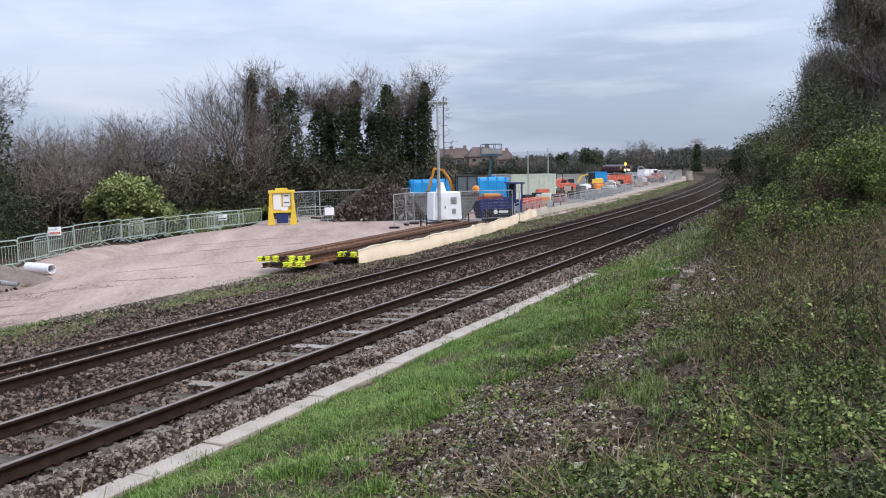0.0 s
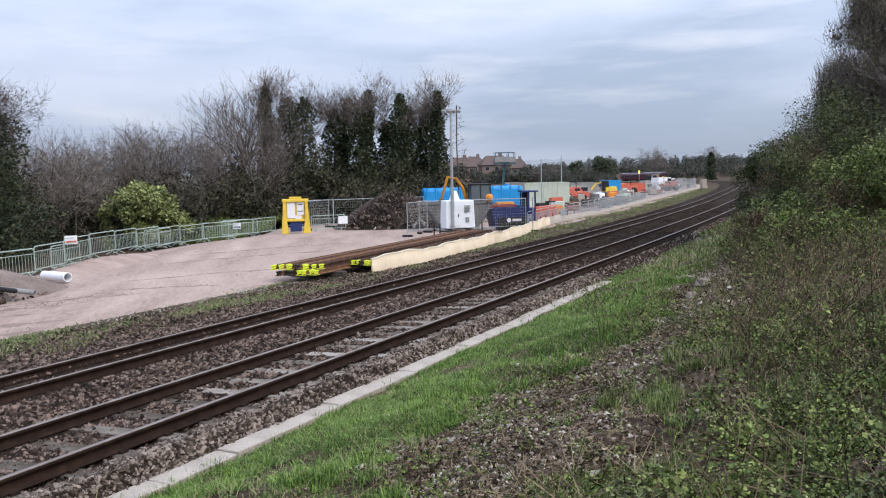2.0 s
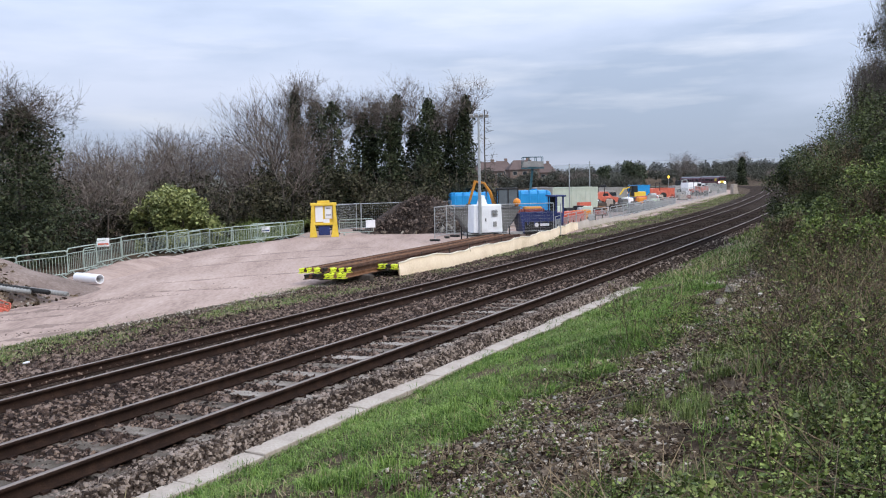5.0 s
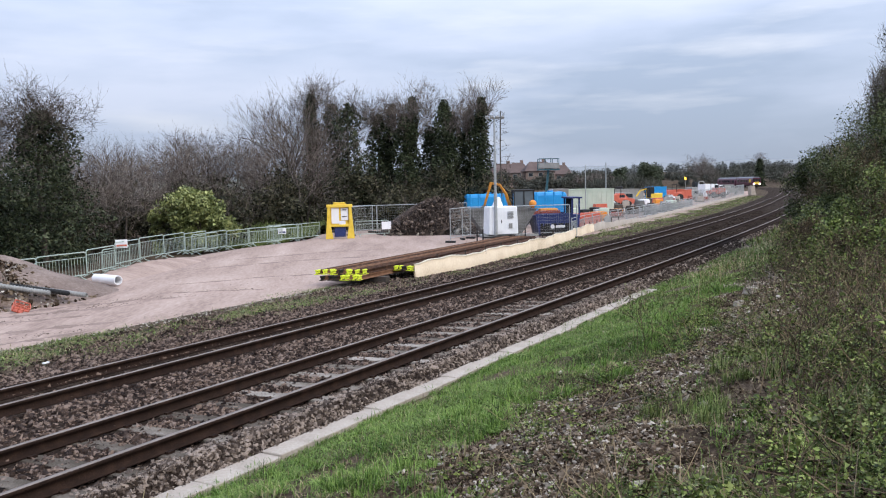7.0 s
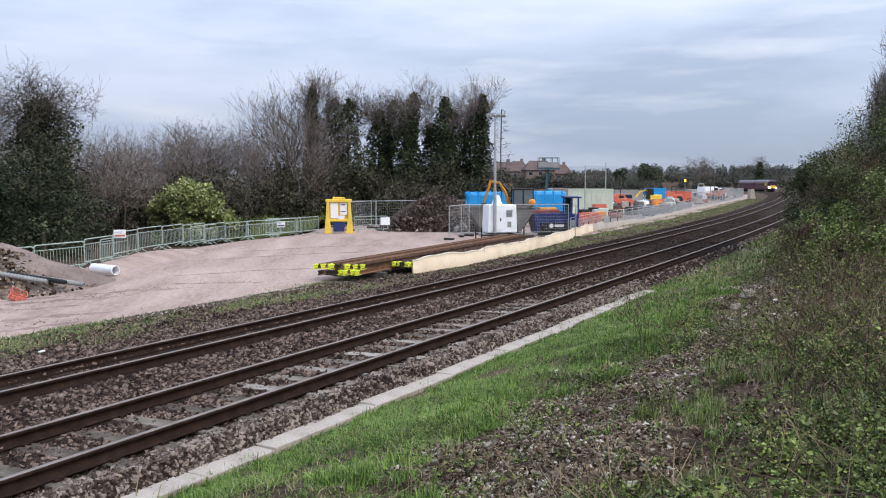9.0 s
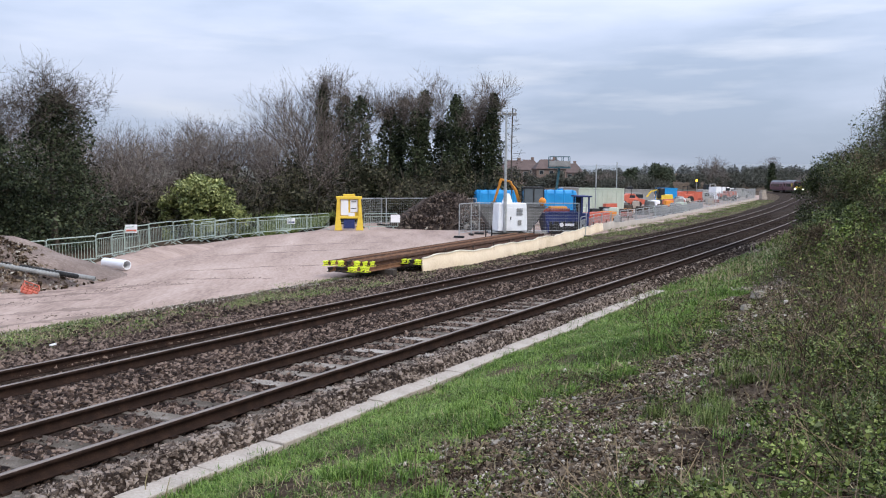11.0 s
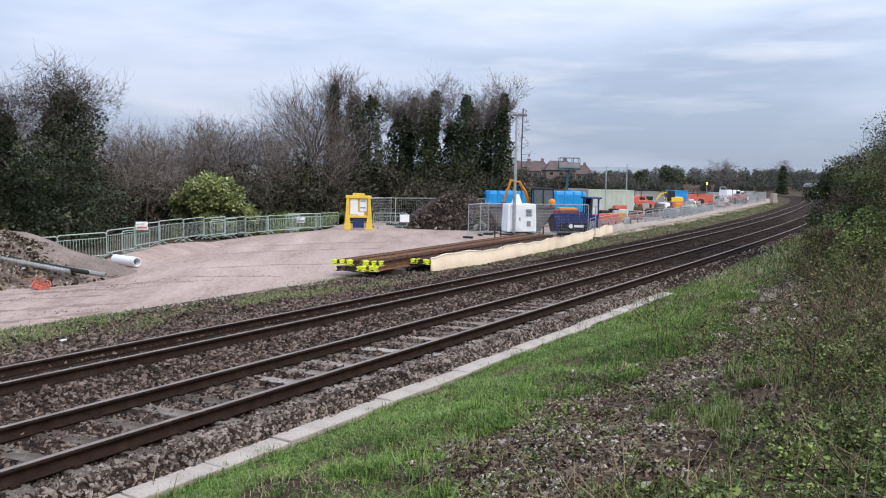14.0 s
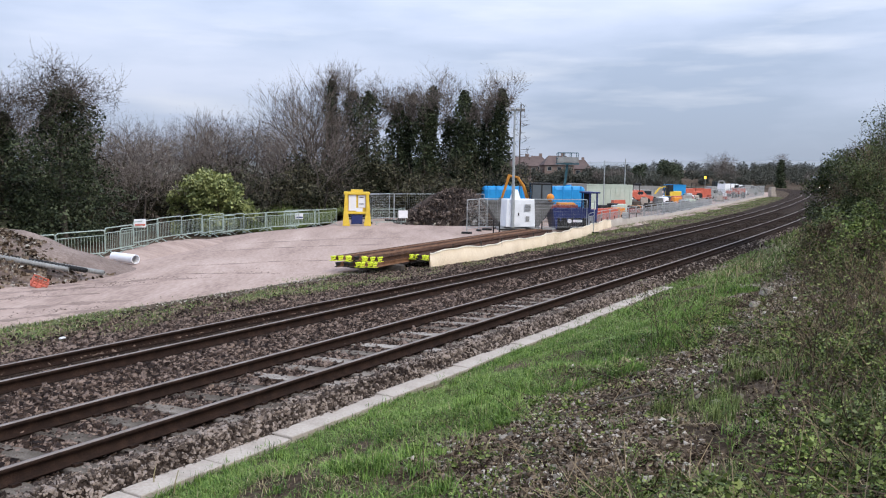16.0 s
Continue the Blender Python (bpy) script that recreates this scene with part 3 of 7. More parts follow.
def leaf_mesh(name, pts, size, mat, droop=0.6, long=1.5, folded=False):
    """Small leaves, each a pointed sliver, or a folded diamond."""
    n = len(pts)
    d = rng.normal(0, 1, (n, 3))
    d[:, 2] *= droop
    d /= np.linalg.norm(d, axis=1)[:, None]
    u = np.cross(d, rng.normal(0, 1, (n, 3)))
    u /= np.linalg.norm(u, axis=1)[:, None] + 1e-9
    nn = np.cross(d, u)
    s = (size * rng.lognormal(0, 0.3, n))[:, None]
    if not folded:
        V = np.stack([pts - u * s * 0.45, pts + d * s * long * 0.45 + u * s * 0.55, pts + d * s * long - u * s * 0.1], 1).reshape(-1, 3)
        return mesh_of(name, V, np.arange(3 * n).reshape(-1, 3), mat)
    V = np.stack([pts, pts + d * s * long * 0.5 + u * s * 0.5 + nn * s * 0.12, pts + d * s * long, pts + d * s * long * 0.5 - u * s * 0.5 + nn * s * 0.12], 1).reshape(-1, 3)
    k = (np.arange(n) * 4)[:, None]
    F = np.concatenate([k + np.array([[0, 1, 2]]), k + np.array([[0, 2, 3]])], 0)
    return mesh_of(name, V, F, mat)


def sticks_mesh(name, a, b, r0, r1, mat, fine=False):
    """Three-sided tapered sticks between points a and b; fine ones are single slivers."""
    a, b = np.asarray(a, float), np.asarray(b, float)
    n = len(a)
    r0, r1 = np.broadcast_to(r0, n), np.broadcast_to(r1, n)
    d = b - a
    d /= np.linalg.norm(d, axis=1)[:, None] + 1e-9
    ref = np.where(np.abs(d[:, 2:]) > 0.9, [[1.0, 0, 0]], [[0, 0, 1.0]])
    u = np.cross(d, ref)
    u /= np.linalg.norm(u, axis=1)[:, None] + 1e-9
    w = np.cross(d, u)
    if fine:
        q = rng.uniform(0, math.tau, n)[:, None]
        e = u * np.cos(q) + w * np.sin(q)
        V = np.stack([a - e * r0[:, None], a + e * r0[:, None], b + e * r1[:, None], b - e * r1[:, None]], 1).reshape(-1, 3)
        return mesh_of(name, V, (np.arange(n) * 4)[:, None] + np.array([[0, 1, 2, 3]]), mat)
    ring = [(math.cos(k * math.tau / 3), math.sin(k * math.tau / 3)) for k in range(3)]
    V = np.stack([a + (u * c + w * s) * r0[:, None] for c, s in ring] + [b + (u * c + w * s) * r1[:, None] for c, s in ring], 1).reshape(-1, 3)
    k = (np.arange(n) * 6)[:, None]
    F = np.concatenate([k + np.array([[i, (i + 1) % 3, 3 + (i + 1) % 3, 3 + i]]) for i in range(3)], 0)
    return mesh_of(name, V, F, mat)


def branches(r, base, tall, spread=0.45, levels=5, first=0.28, stems=1, lean=0.0, thick=0.02, kids=3, droop=0.0):
    """Grows a bare tree: lists of a, b, r0, r1."""
    A, B, R0, R1 = [], [], [], []

    def grow(p, d, length, rad, lev):
        steps = 3 if lev < levels - 1 else 2
        q = p
        for k in range(steps):
            d2 = (d + Vector(r.normal(0, 0.13, 3)) + Vector((0, 0, 0.07 - droop * lev))).normalized()
            e = q + d2 * (length / steps)
            A.append(q[:]), B.append(e[:])
            R0.append(rad * (1 - 0.3 * k / steps)), R1.append(rad * (1 - 0.3 * (k + 1) / steps))
            q, d = e, d2
            if lev < levels and (k > 0 or lev > 0):
                for _ in range(kids if k == steps - 1 else max(1, kids - 2)):
                    ang = r.uniform(0.5, 1.2) * spread * 1.7
                    ax = d.orthogonal().normalized()
                    ax.rotate(Matrix.Rotation(r.uniform(0, math.tau), 3, d))
                    nd = d.copy()
                    nd.rotate(Matrix.Rotation(ang, 3, ax))
                    grow(q, nd, length * r.uniform(0.55, 0.8), rad * 0.52, lev + 1)

    for k in range(stems):
        a = r.uniform(0, math.tau)
        sp = 0.12 * (stems > 1) * r.uniform(0.6, 2.2)
        d = Vector((math.cos(a) * sp + lean, math.sin(a) * sp, 1)).normalized()
        grow(Vector(base) + Vector((math.cos(a), math.sin(a), 0)) * 0.25 * (stems > 1), d, tall * first * r.uniform(0.85, 1.15), tall * thick / stems ** 0.4, 0)
    return np.array(A), np.array(B), np.array(R0), np.array(R1)


def twiglets(r, A, B, R1, n, length, lift=0.35):
    """Short fine shoots along the outer branches, each forked once."""
    out = np.flatnonzero(R1 < np.quantile(R1, 0.75))
    k = out[r.integers(0, len(out), n)]
    w = r.uniform(0, 1, (n, 1))
    a = A[k] * (1 - w) + B[k] * w
    d = B[k] - A[k]
    d = d / (np.linalg.norm(d, axis=1)[:, None] + 1e-9) * 0.8 + r.normal(0, 0.45, (n, 3)) + np.array([0, 0, lift])
    b = a + d * (length * r.uniform(0.4, 1.2, (n, 1)))
    e = b + (d + r.normal(0, 0.35, (n, 3))) * length * 0.5
    return np.concatenate([a, b]), np.concatenate([b, e])


def clump_points(r, centres, radii, n, shell=0.55):
    """Points that fill uneven clumps, denser towards their skins."""
    k = r.integers(0, len(centres), n)
    d = r.normal(0, 1, (n, 3))
    d /= np.linalg.norm(d, axis=1)[:, None]
    rad = r.uniform(0, 1, n) ** (1 - shell)
    return np.asarray(centres)[k] + d * rad[:, None] * np.asarray(radii)[k]


# ---- the construction yard ----
YZ = -0.9


def barrier_parts(w=2.3, mat=None, bar_r=0.0085):
    """A steel pedestrian barrier: bent tube frame, upright bars, two bridge feet."""
    b = thing("pedestrian_barrier", Matrix(), "pale green-grey galvanised steel crowd barrier on hardcore", "barrier", "barriers round the yard")
    h, r = w / 2, 0.12
    mat = mat or GREEN_GALV
    top, low = 1.08, 0.2
    pts = [(-h, 0, low), (-h, 0, top - r), (-h + r * 0.3, 0, top - r * 0.3), (-h + r, 0, top), (h - r, 0, top), (h - r * 0.3, 0, top - r * 0.3), (h, 0, top - r), (h, 0, low), (-h, 0, low)]
    part("frame", Shape().pipe(pts, 0.024).tube((-h, 0, 0.88), (h, 0, 0.88), 0.016, n=6).done("frame", mat), b)
    bar = Shape().tube((0, 0, low), (0, 0, 0.88), bar_r, n=5).done("bar", mat)
    for k in range(15):
        part("bar", bar, b, "", pose(-h + w * (k + 1) / 16, 0, 0))
    foot = Shape().pipe([(0, -0.3, 0.01), (0, -0.06, 0.12), (0, 0, 0.22), (0, 0.06, 0.12), (0, 0.3, 0.01)], 0.02).done("foot", mat)
    for x in (-h * 0.72, h * 0.72):
        part("foot", foot, b, "", pose(x, 0, 0))
    return b


def between(a, b, z, reach=0.0):
    dx, dy = b[0] - a[0], b[1] - a[1]
    return pose((a[0] + b[0]) / 2, (a[1] + b[1]) / 2, z, 0, 0, math.degrees(math.atan2(dy, dx)))


barrier = barrier_parts(2.35)
LINE_Z = [-0.8, -0.8, -0.78, -0.72, -0.62, -0.6, -0.64, -0.72, -0.82, -0.88, -0.88, -0.88, -0.88]
barrier.matrix_basis = between(LINE[0], LINE[1], LINE_Z[0])
for a, b, z in zip(LINE[1:], LINE[2:], LINE_Z[1:]):
    copy_thing(barrier, between(a, b, z) @ pose(0, 0, 0, rng.normal(0, 2), 0, rng.normal(0, 2)))
for a, b in (((-4.6, 55.2), (-2.4, 55.9)), ((-9.9, 52.0), (-7.9, 53.2)), ((-13.4, 34.3), (-13.1, 36.6)), ((-12.3, 43.6), (-11.5, 45.8)), ((-10.4, 49.2), (-8.9, 50.6))):
    copy_thing(barrier, between(a, b, YZ))
# warning boards hung on barriers
for x, y, wid, hei, z, lab in ((-12.95, 35.3, 0.48, 0.36, 0.36, "small white notice with a red band on a barrier"), (-8.9, 51.5, 0.5, 0.36, -0.15, "small white and blue notice on a barrier"), (-2.55, 55.4, 0.66, 0.52, -0.15, "plain white notice on a barrier")):
    n = thing("notice_board", pose(x, y, z, 0, 0, 20), lab, "sign", "notices on the barriers")
    part("board", Shape().box(0, -0.07, 0, wid, 0.02, hei, bev=0.006).done("board", PAPER), n)
    if "red" in lab or "blue" in lab:
        part("band", Shape().box(0, -0.086, -hei * 0.2, wid * 0.86, 0.006, hei * 0.22).done("band", RED if "red" in lab else NAVY), n)


def heras(w=3.45, h=2.0):
    p = thing("mesh_fence_panel", Matrix(), "grey galvanised mesh site fence panel on rubber feet", "fence panel", "mesh fence panels")
    hw = w / 2
    part("frame", Shape().pipe([(-hw, 0, 0.1), (-hw, 0, h), (hw, 0, h), (hw, 0, 0.1)], 0.026).tube((-hw, 0, 0.28), (hw, 0, 0.28), 0.018, n=6).done("frame", GALV), p)
    g = Shape()
    for k in range(1, 24):
        g.tube((-hw + w * k / 24, 0, 0.28), (-hw + w * k / 24, 0, h), 0.0045, n=3, caps=False)
    for k in range(1, 9):
        g.tube((-hw, 0, 0.28 + (h - 0.28) * k / 9), (hw, 0, 0.28 + (h - 0.28) * k / 9), 0.0045, n=3, caps=False)
    part("wire_mesh", g.done("wire_mesh", GALV), p)
    foot = Shape().box(0, 0, 0.06, 0.24, 0.6, 0.12, bev=0.02).done("foot", RUBBER)
    for x in (-hw, hw):
        part("foot", foot, p, "black rubber foot", pose(x, 0, 0))
    return p


panel = heras()
panel.matrix_basis = between((1.6, 48.4), (2.9, 51.4), YZ)
for a, b in (((2.4, 50.6), (5.8, 51.0)), ((5.8, 51.0), (9.2, 51.5)), ((9.3, 49.6), (9.9, 52.9)), ((-6.7, 58.6), (-3.4, 59.6)), ((-3.4, 59.6), (-0.1, 60.8)), ((-0.1, 60.8), (3.3, 61.6)), ((-5.0, 57.0), (-3.8, 60.0))):
    copy_thing(panel, between(a, b, YZ) @ pose(0, 0, 0, rng.normal(0, 1.2), 0, 0))

# yellow site information stand
st = thing("information_stand", pose(-5.55, 54.4, YZ, 0, 0, 6), "yellow site information stand holding white notices", "notice stand")
for sx in (-1, 1):
    part("leg", Shape().prism([(sx * 0.95, 0), (sx * 0.45, 0), (sx * 0.62, 1.0), (sx * 0.62, 2.15), (sx * 0.78, 2.15), (sx * 0.86, 1.0)], 0.42).done("leg", YELLOW), st)
part("crossbeam", Shape().box(0, 0, 2.16, 1.72, 0.36, 0.2, bev=0.04).done("crossbeam", YELLOW), st)
part("crossbeam", Shape().box(0, 0, 0.86, 1.3, 0.3, 0.16, bev=0.04).done("crossbeam", YELLOW), st)
part("header", Shape().box(0, 0, 2.32, 0.8, 0.2, 0.16, bev=0.04).done("header", YELLOW), st)
part("backboard", Shape().box(0, 0.02, 1.5, 1.28, 0.04, 1.16, bev=0.01).done("backboard", YELLOW), st)
part("notice", Shape().box(-0.3, -0.05, 1.52, 0.5, 0.03, 1.05, bev=0.01).done("notice", PAPER), st, "white notice")
part("notice", Shape().box(0.32, -0.05, 1.62, 0.48, 0.03, 0.82, bev=0.01).done("notice", PAPER), st, "white notice")
part("notice", Shape().box(0.16, -0.09, 0.98, 0.42, 0.03, 0.4, bev=0.01).done("notice", PAPER), st, "white notice")
part("text_bar", Shape().box(0.3, -0.09, 1.9, 0.3, 0.02, 0.05).done("text_bar", BLACK), st, "dark print")
part("text_bar", Shape().box(0.3, -0.075, 1.45, 0.34, 0.01, 0.05).done("text_bar", BLACK), st, "dark print")
part("bin", Shape().box(0, 0.1, 0.42, 0.75, 0.3, 0.62, bev=0.04).done("bin", NAVY), st, "blue fire point box")

# stacked rails with painted ends
END_OUT = [(x * 1.0, z + 0.158) for x, z in RAIL_OUT]


def rail_bar_mesh(length):
    sh = Shape()
    n = len(RAIL_OUT)
    vs, fs = [], []
    for y in (0, 0.5, length):
        vs += [(x, y, z + 0.158) for x, z in RAIL_OUT]
    for r in range(2):
        fs += [(r * n + k, r * n + (k + 1) % n, (r + 1) * n + (k + 1) % n, (r + 1) * n + k) for k in range(n)]
    fs += [tuple(range(n - 1, -1, -1)), tuple(range(2 * n, 3 * n))]
    me = mesh_of("bar", vs, fs, ORANGE_RUST)
    return me


def stacked_rail(s, d, z, length, lime):
    p = on_line(s, d, z)
    a = math.degrees(np.interp(s + 8, LS, LPSI))
    t = thing("stacked_rail", pose(*p, 0, 0, -a + 3.2), "rusty spare rail with a painted end, stacked in the yard", "steel rail", "stacked spare rails")
    part("bar", rail_bar_mesh(length), t)
    cap = Shape()
    cap.prism([(x * 1.08, z2 * 1.06) for x, z2 in END_OUT], 0.24, pose(0, 0.11, -0.005))
    part("end_paint", cap.done("end_paint", LIME if lime else BLACK), t, "fluorescent yellow painted end" if lime else "black painted end")
    return t


for k in range(9):
    stacked_rail(20.3 + 0.12 * (k % 3) + 0.06 * k, -10.5 + 0.19 * k, -0.455, 17.5, k != 4)
for k in range(7):
    stacked_rail(20.0 + 0.1 * (k % 2) + 0.1 * k, -10.05 + 0.19 * k, -0.62, 17.5, k in (3, 4, 5, 6))
for k in range(5):
    stacked_rail(23.0 + 0.08 * (k % 2), -8.95 + 0.17 * k, -0.52, 15.5, k != 2)
for k in range(4):
    p = on_line(22 + 4.4 * k, -9.75 - 0.25 * k, -0.76)
    a = math.degrees(np.interp(22 + 5 * k, LS, LPSI))
    tb = thing("timber_bearer", pose(*p, 0, 0, -a), "weathered timber bearer under stacked rails", "timber", "timber bearers")
    part("beam", Shape().box(0, 0, 0, 2.3, 0.25, 0.26, bev=0.02).done("beam", BARK), tb)

# cream membrane fence that snakes along the yard's edge
MEM_S = [23.2, 24, 26.5, 29, 31, 34, 37, 40, 43, 47.5, 51, 54.5, 60, 66, 73, 85, 100, 112, 130, 150, 172]
MEM_D = [-8.15, -8.25, -7.95, -8.05, -8.25, -8.4, -8.7, -9.0, -9.5, -10.3, -10.8, -11.0, -11.05, -11.1, -11.2, -11.4, -11.3, -11.2, -11.0, -10.6, -10.2]
ms = np.concatenate([np.arange(23.2, 60, 0.3), np.arange(60, 165, 1.5)])
md = np.interp(ms, MEM_S, MEM_D) + 0.05 * np.sin(ms * 1.9) + 0.03 * np.sin(ms * 4.3)
mh = np.where(ms > 55, np.maximum(0.3, 0.56 - (ms - 50) * 0.016), 0.56) + 0.035 * np.sin(ms * 1.3) + 0.02 * np.sin(ms * 3.7)
mem = thing("membrane_fence", Matrix(), "cream plastic membrane fence, wavy and mud-stained along its foot", "barrier", kind="structure")
base, top = on_line(ms, md, 0), on_line(ms, md - 0.05, 0)
gz = height(base[:, 0], base[:, 1]) - 0.03
base[:, 2], top[:, 2] = gz, gz + mh + 0.03
back_t, back_b = on_line(ms, md - 0.10, 0), on_line(ms, md - 0.05, 0)
back_t[:, 2], back_b[:, 2] = top[:, 2] + 0.002, gz
V = np.stack([base, top, back_t, back_b], 1).reshape(-1, 3)
k = (np.arange(len(ms) - 1) * 4)[:, None]
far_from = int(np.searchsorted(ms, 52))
for lo, hi, cloth, lab in ((0, far_from, CREAM, ""), (far_from, len(ms) - 1, GREYISH, "greyer far length of membrane")):
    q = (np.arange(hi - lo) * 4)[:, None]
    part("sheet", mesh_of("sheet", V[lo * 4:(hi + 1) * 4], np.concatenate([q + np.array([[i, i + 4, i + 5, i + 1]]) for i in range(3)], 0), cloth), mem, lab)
lip = Shape()
for i in range(0, far_from):
    lip.tube(top[i], top[i + 1], 0.028, n=5, caps=False)
part("top_edge", lip.done("top_edge", PALE_CREAM), mem, "pale rolled top edge")
stake = Shape().box(0, 0, 0.35, 0.05, 0.05, 0.8).done("stake", BARK)
for s in np.arange(25, 60, 2.0):
    p = on_line(s, np.interp(s, MEM_S, MEM_D) - 0.14, 0)
    part("stake", stake, mem, "", pose(p[0], p[1], height(p[0], p[1])))

# barriers and mesh panels behind the membrane
s = 46.0
grey_barrier = None
while s < 96:
    s2 = s + 2.4
    a, b = on_line(s, np.interp(s, MEM_S, MEM_D) - 0.5), on_line(s2, np.interp(s2, MEM_S, MEM_D) - 0.5)
    m = between(a, b, float(height(a[0], a[1])) + 0.1) @ pose(0, 0, 0, rng.normal(0, 2), 0, 0)
    if grey_barrier is None:
        c = grey_barrier = barrier_parts(2.35, GALV, 0.011)
        c.matrix_basis = m
    else:
        c = copy_thing(grey_barrier, m)
    c["label"] = "grey steel crowd barrier behind the cream membrane"
    s = s2
while s < 163:
    s2 = s + 3.5
    a, b = on_line(s, np.interp(s, MEM_S, MEM_D) - 0.5), on_line(s2, np.interp(s2, MEM_S, MEM_D) - 0.5)
    copy_thing(panel, between(a, b, float(height(a[0], a[1]))))
    s = s2


# lighting tower on a trailer
lt = thing("lighting_tower", pose(4.25, 45.8, YZ, 0, 0, 12), "white trailer-mounted lighting tower with a raised mast", "lighting tower")
part("cabinet", Shape().box(0.06, 0, 1.4, 1.72, 1.2, 1.55, bev=0.05, taper=(0.93, 0.94)).done("cabinet", WHITE), lt)
part("cowl", Shape().box(-0.1, 0, 2.42, 0.5, 0.6, 0.55, bev=0.04, taper=(0.4, 0.6)).done("cowl", WHITE), lt, "pale tapered mast cowl")
part("door", Shape().box(-0.3, -0.61, 1.35, 0.62, 0.03, 1.2, bev=0.008).done("door", WHITE), lt, "white louvred door")
for k in range(5):
    part("louvre", Shape().box(0.45, -0.615, 1.55 + 0.08 * k, 0.34, 0.04, 0.035).done("louvre", GREY), lt)
part("control_panel", Shape().box(0.45, -0.615, 1.1, 0.2, 0.04, 0.28, bev=0.008).done("control_panel", GREY), lt, "grey control panel")
part("handle", Shape().box(-0.08, -0.64, 1.35, 0.04, 0.05, 0.16).done("handle", BLACK), lt, "black door handle")
part("chassis", Shape().box(0, 0, 0.5, 2.1, 1.0, 0.14, bev=0.02).box(1.5, 0, 0.5, 1.6, 0.1, 0.1).done("chassis", GREY), lt)
part("mast", Shape().tube((-0.42, -0.66, 0.6), (-0.42, -0.66, 3.0), 0.095, n=10).tube((-0.42, -0.66, 3.0), (-0.42, -0.66, 5.2), 0.075, n=10).tube((-0.42, -0.66, 5.2), (-0.42, -0.66, 7.05), 0.055, n=10).done("mast", GALV), lt)
part("crossbar", Shape().box(-0.42, -0.66, 7.0, 1.0, 0.06, 0.06).done("crossbar", GALV), lt)
lamp = Shape().box(0, 0, 0, 0.2, 0.14, 0.16, bev=0.02).done("floodlight", GREY)
for x in (-0.44, -0.15, 0.15, 0.44):
    part("floodlight", lamp, lt, "", pose(-0.42 + x, -0.74, 7.04, 25, 0, 0))
wheel = Shape().tube((0, -0.1, 0), (0, 0.1, 0), 0.3, n=18).done("wheel", RUBBER)
for y in (-0.6, 0.6):
    w = part("wheel", wheel, lt, "", pose(0.5, y, 0.3))
    part("rim", Shape().tube((0, -0.12, 0), (0, 0.12, 0), 0.16, n=14).done("rim", GREY), w)
for x, y in ((-1.15, -0.6), (1.3, -0.6), (-1.15, 0.6), (1.3, 0.6)):
    part("jack", Shape().tube((x, y, 0.02), (x, y, 0.95), 0.04).box(x, y, 0.02, 0.22, 0.22, 0.04).box(x / 2, y, 0.5, abs(x), 0.07, 0.07).done("jack", BLACK), lt, "black stabiliser jack")

# grey flared hopper behind the tower
hp = thing("hopper_skip", pose(5.0, 53.4, YZ, 0, 0, 4), "grey flared steel hopper standing on the yard", "hopper")
part("bin", Shape().prism([(-1.2, 0.15), (1.2, 0.15), (2.2, 1.75), (-2.2, 1.75)], 2.2).done("bin", STEEL), hp)
part("rim", Shape().box(0, -1.1, 1.77, 4.5, 0.1, 0.1).box(0, 1.1, 1.77, 4.5, 0.1, 0.1).done("rim", STEEL), hp)
for x in (-1.2, 1.2):
    part("skid", Shape().box(x, 0, 0.08, 0.2, 2.2, 0.16).done("skid", BLACK), hp)

# navy roll-on skip with a tall end frame
sk = thing("navy_skip", pose(8.5, 53.0, YZ, 0, 0, 6), "navy blue steel waste skip with a white mark", "skip")
part("body", Shape().prism([(-1.25, 0.1), (0.9, 0.1), (0.9, 1.35), (-1.5, 1.35)], 2.0).done("body", NAVY), sk)
part("plinth", Shape().box(-0.2, -1.02, 0.45, 2.0, 0.05, 0.75, bev=0.01).done("plinth", BLACK), sk, "dark lower panel")
part("tail_board", Shape().box(1.15, 0, 0.7, 0.5, 1.9, 1.3, bev=0.05).done("tail_board", NAVY), sk)
for y in (-0.9, 0.9):
    for x in (0.92, 1.38):
        part("post", Shape().box(x, y, 1.75, 0.09, 0.09, 1.3).done("post", NAVY), sk)
part("screen", Shape().box(1.15, 0.5, 1.8, 0.5, 0.06, 1.1).done("screen", BLACK), sk)
part("end_frame", Shape().box(1.15, 0, 2.42, 0.8, 2.1, 0.1, bev=0.02).done("end_frame", NAVY), sk)
for y in (-1.0, 1.0):
    part("rim", Shape().box(-0.3, y, 1.4, 2.4, 0.1, 0.12).done("rim", NAVY), sk)
for k in range(5):
    part("rib", Shape().box(-1.0 + 0.45 * k, -1.03, 0.98, 0.07, 0.07, 0.66).done("rib", NAVY), sk)
part("mark", Shape().tube((-0.42, -1.06, 0.62), (-0.42, -1.07, 0.62), 0.14, n=16).box(0.1, -1.06, 0.62, 0.6, 0.02, 0.16).done("mark", PAPER), sk, "plain white mark")
for x in (-0.9, -0.35, 0.2):
    bl = thing("plastic_barrier", pose(8.3 + x, 53.0, YZ + 1.25, 0, 0, rng.uniform(-20, 20)), "dull red plastic barrier piled in a skip", "barrier", "plastic barriers")
    part("panel", Shape().box(0, 0, 0.12, 0.75, 0.12, 0.5, bev=0.03).done("panel", DULL_RED), bl)


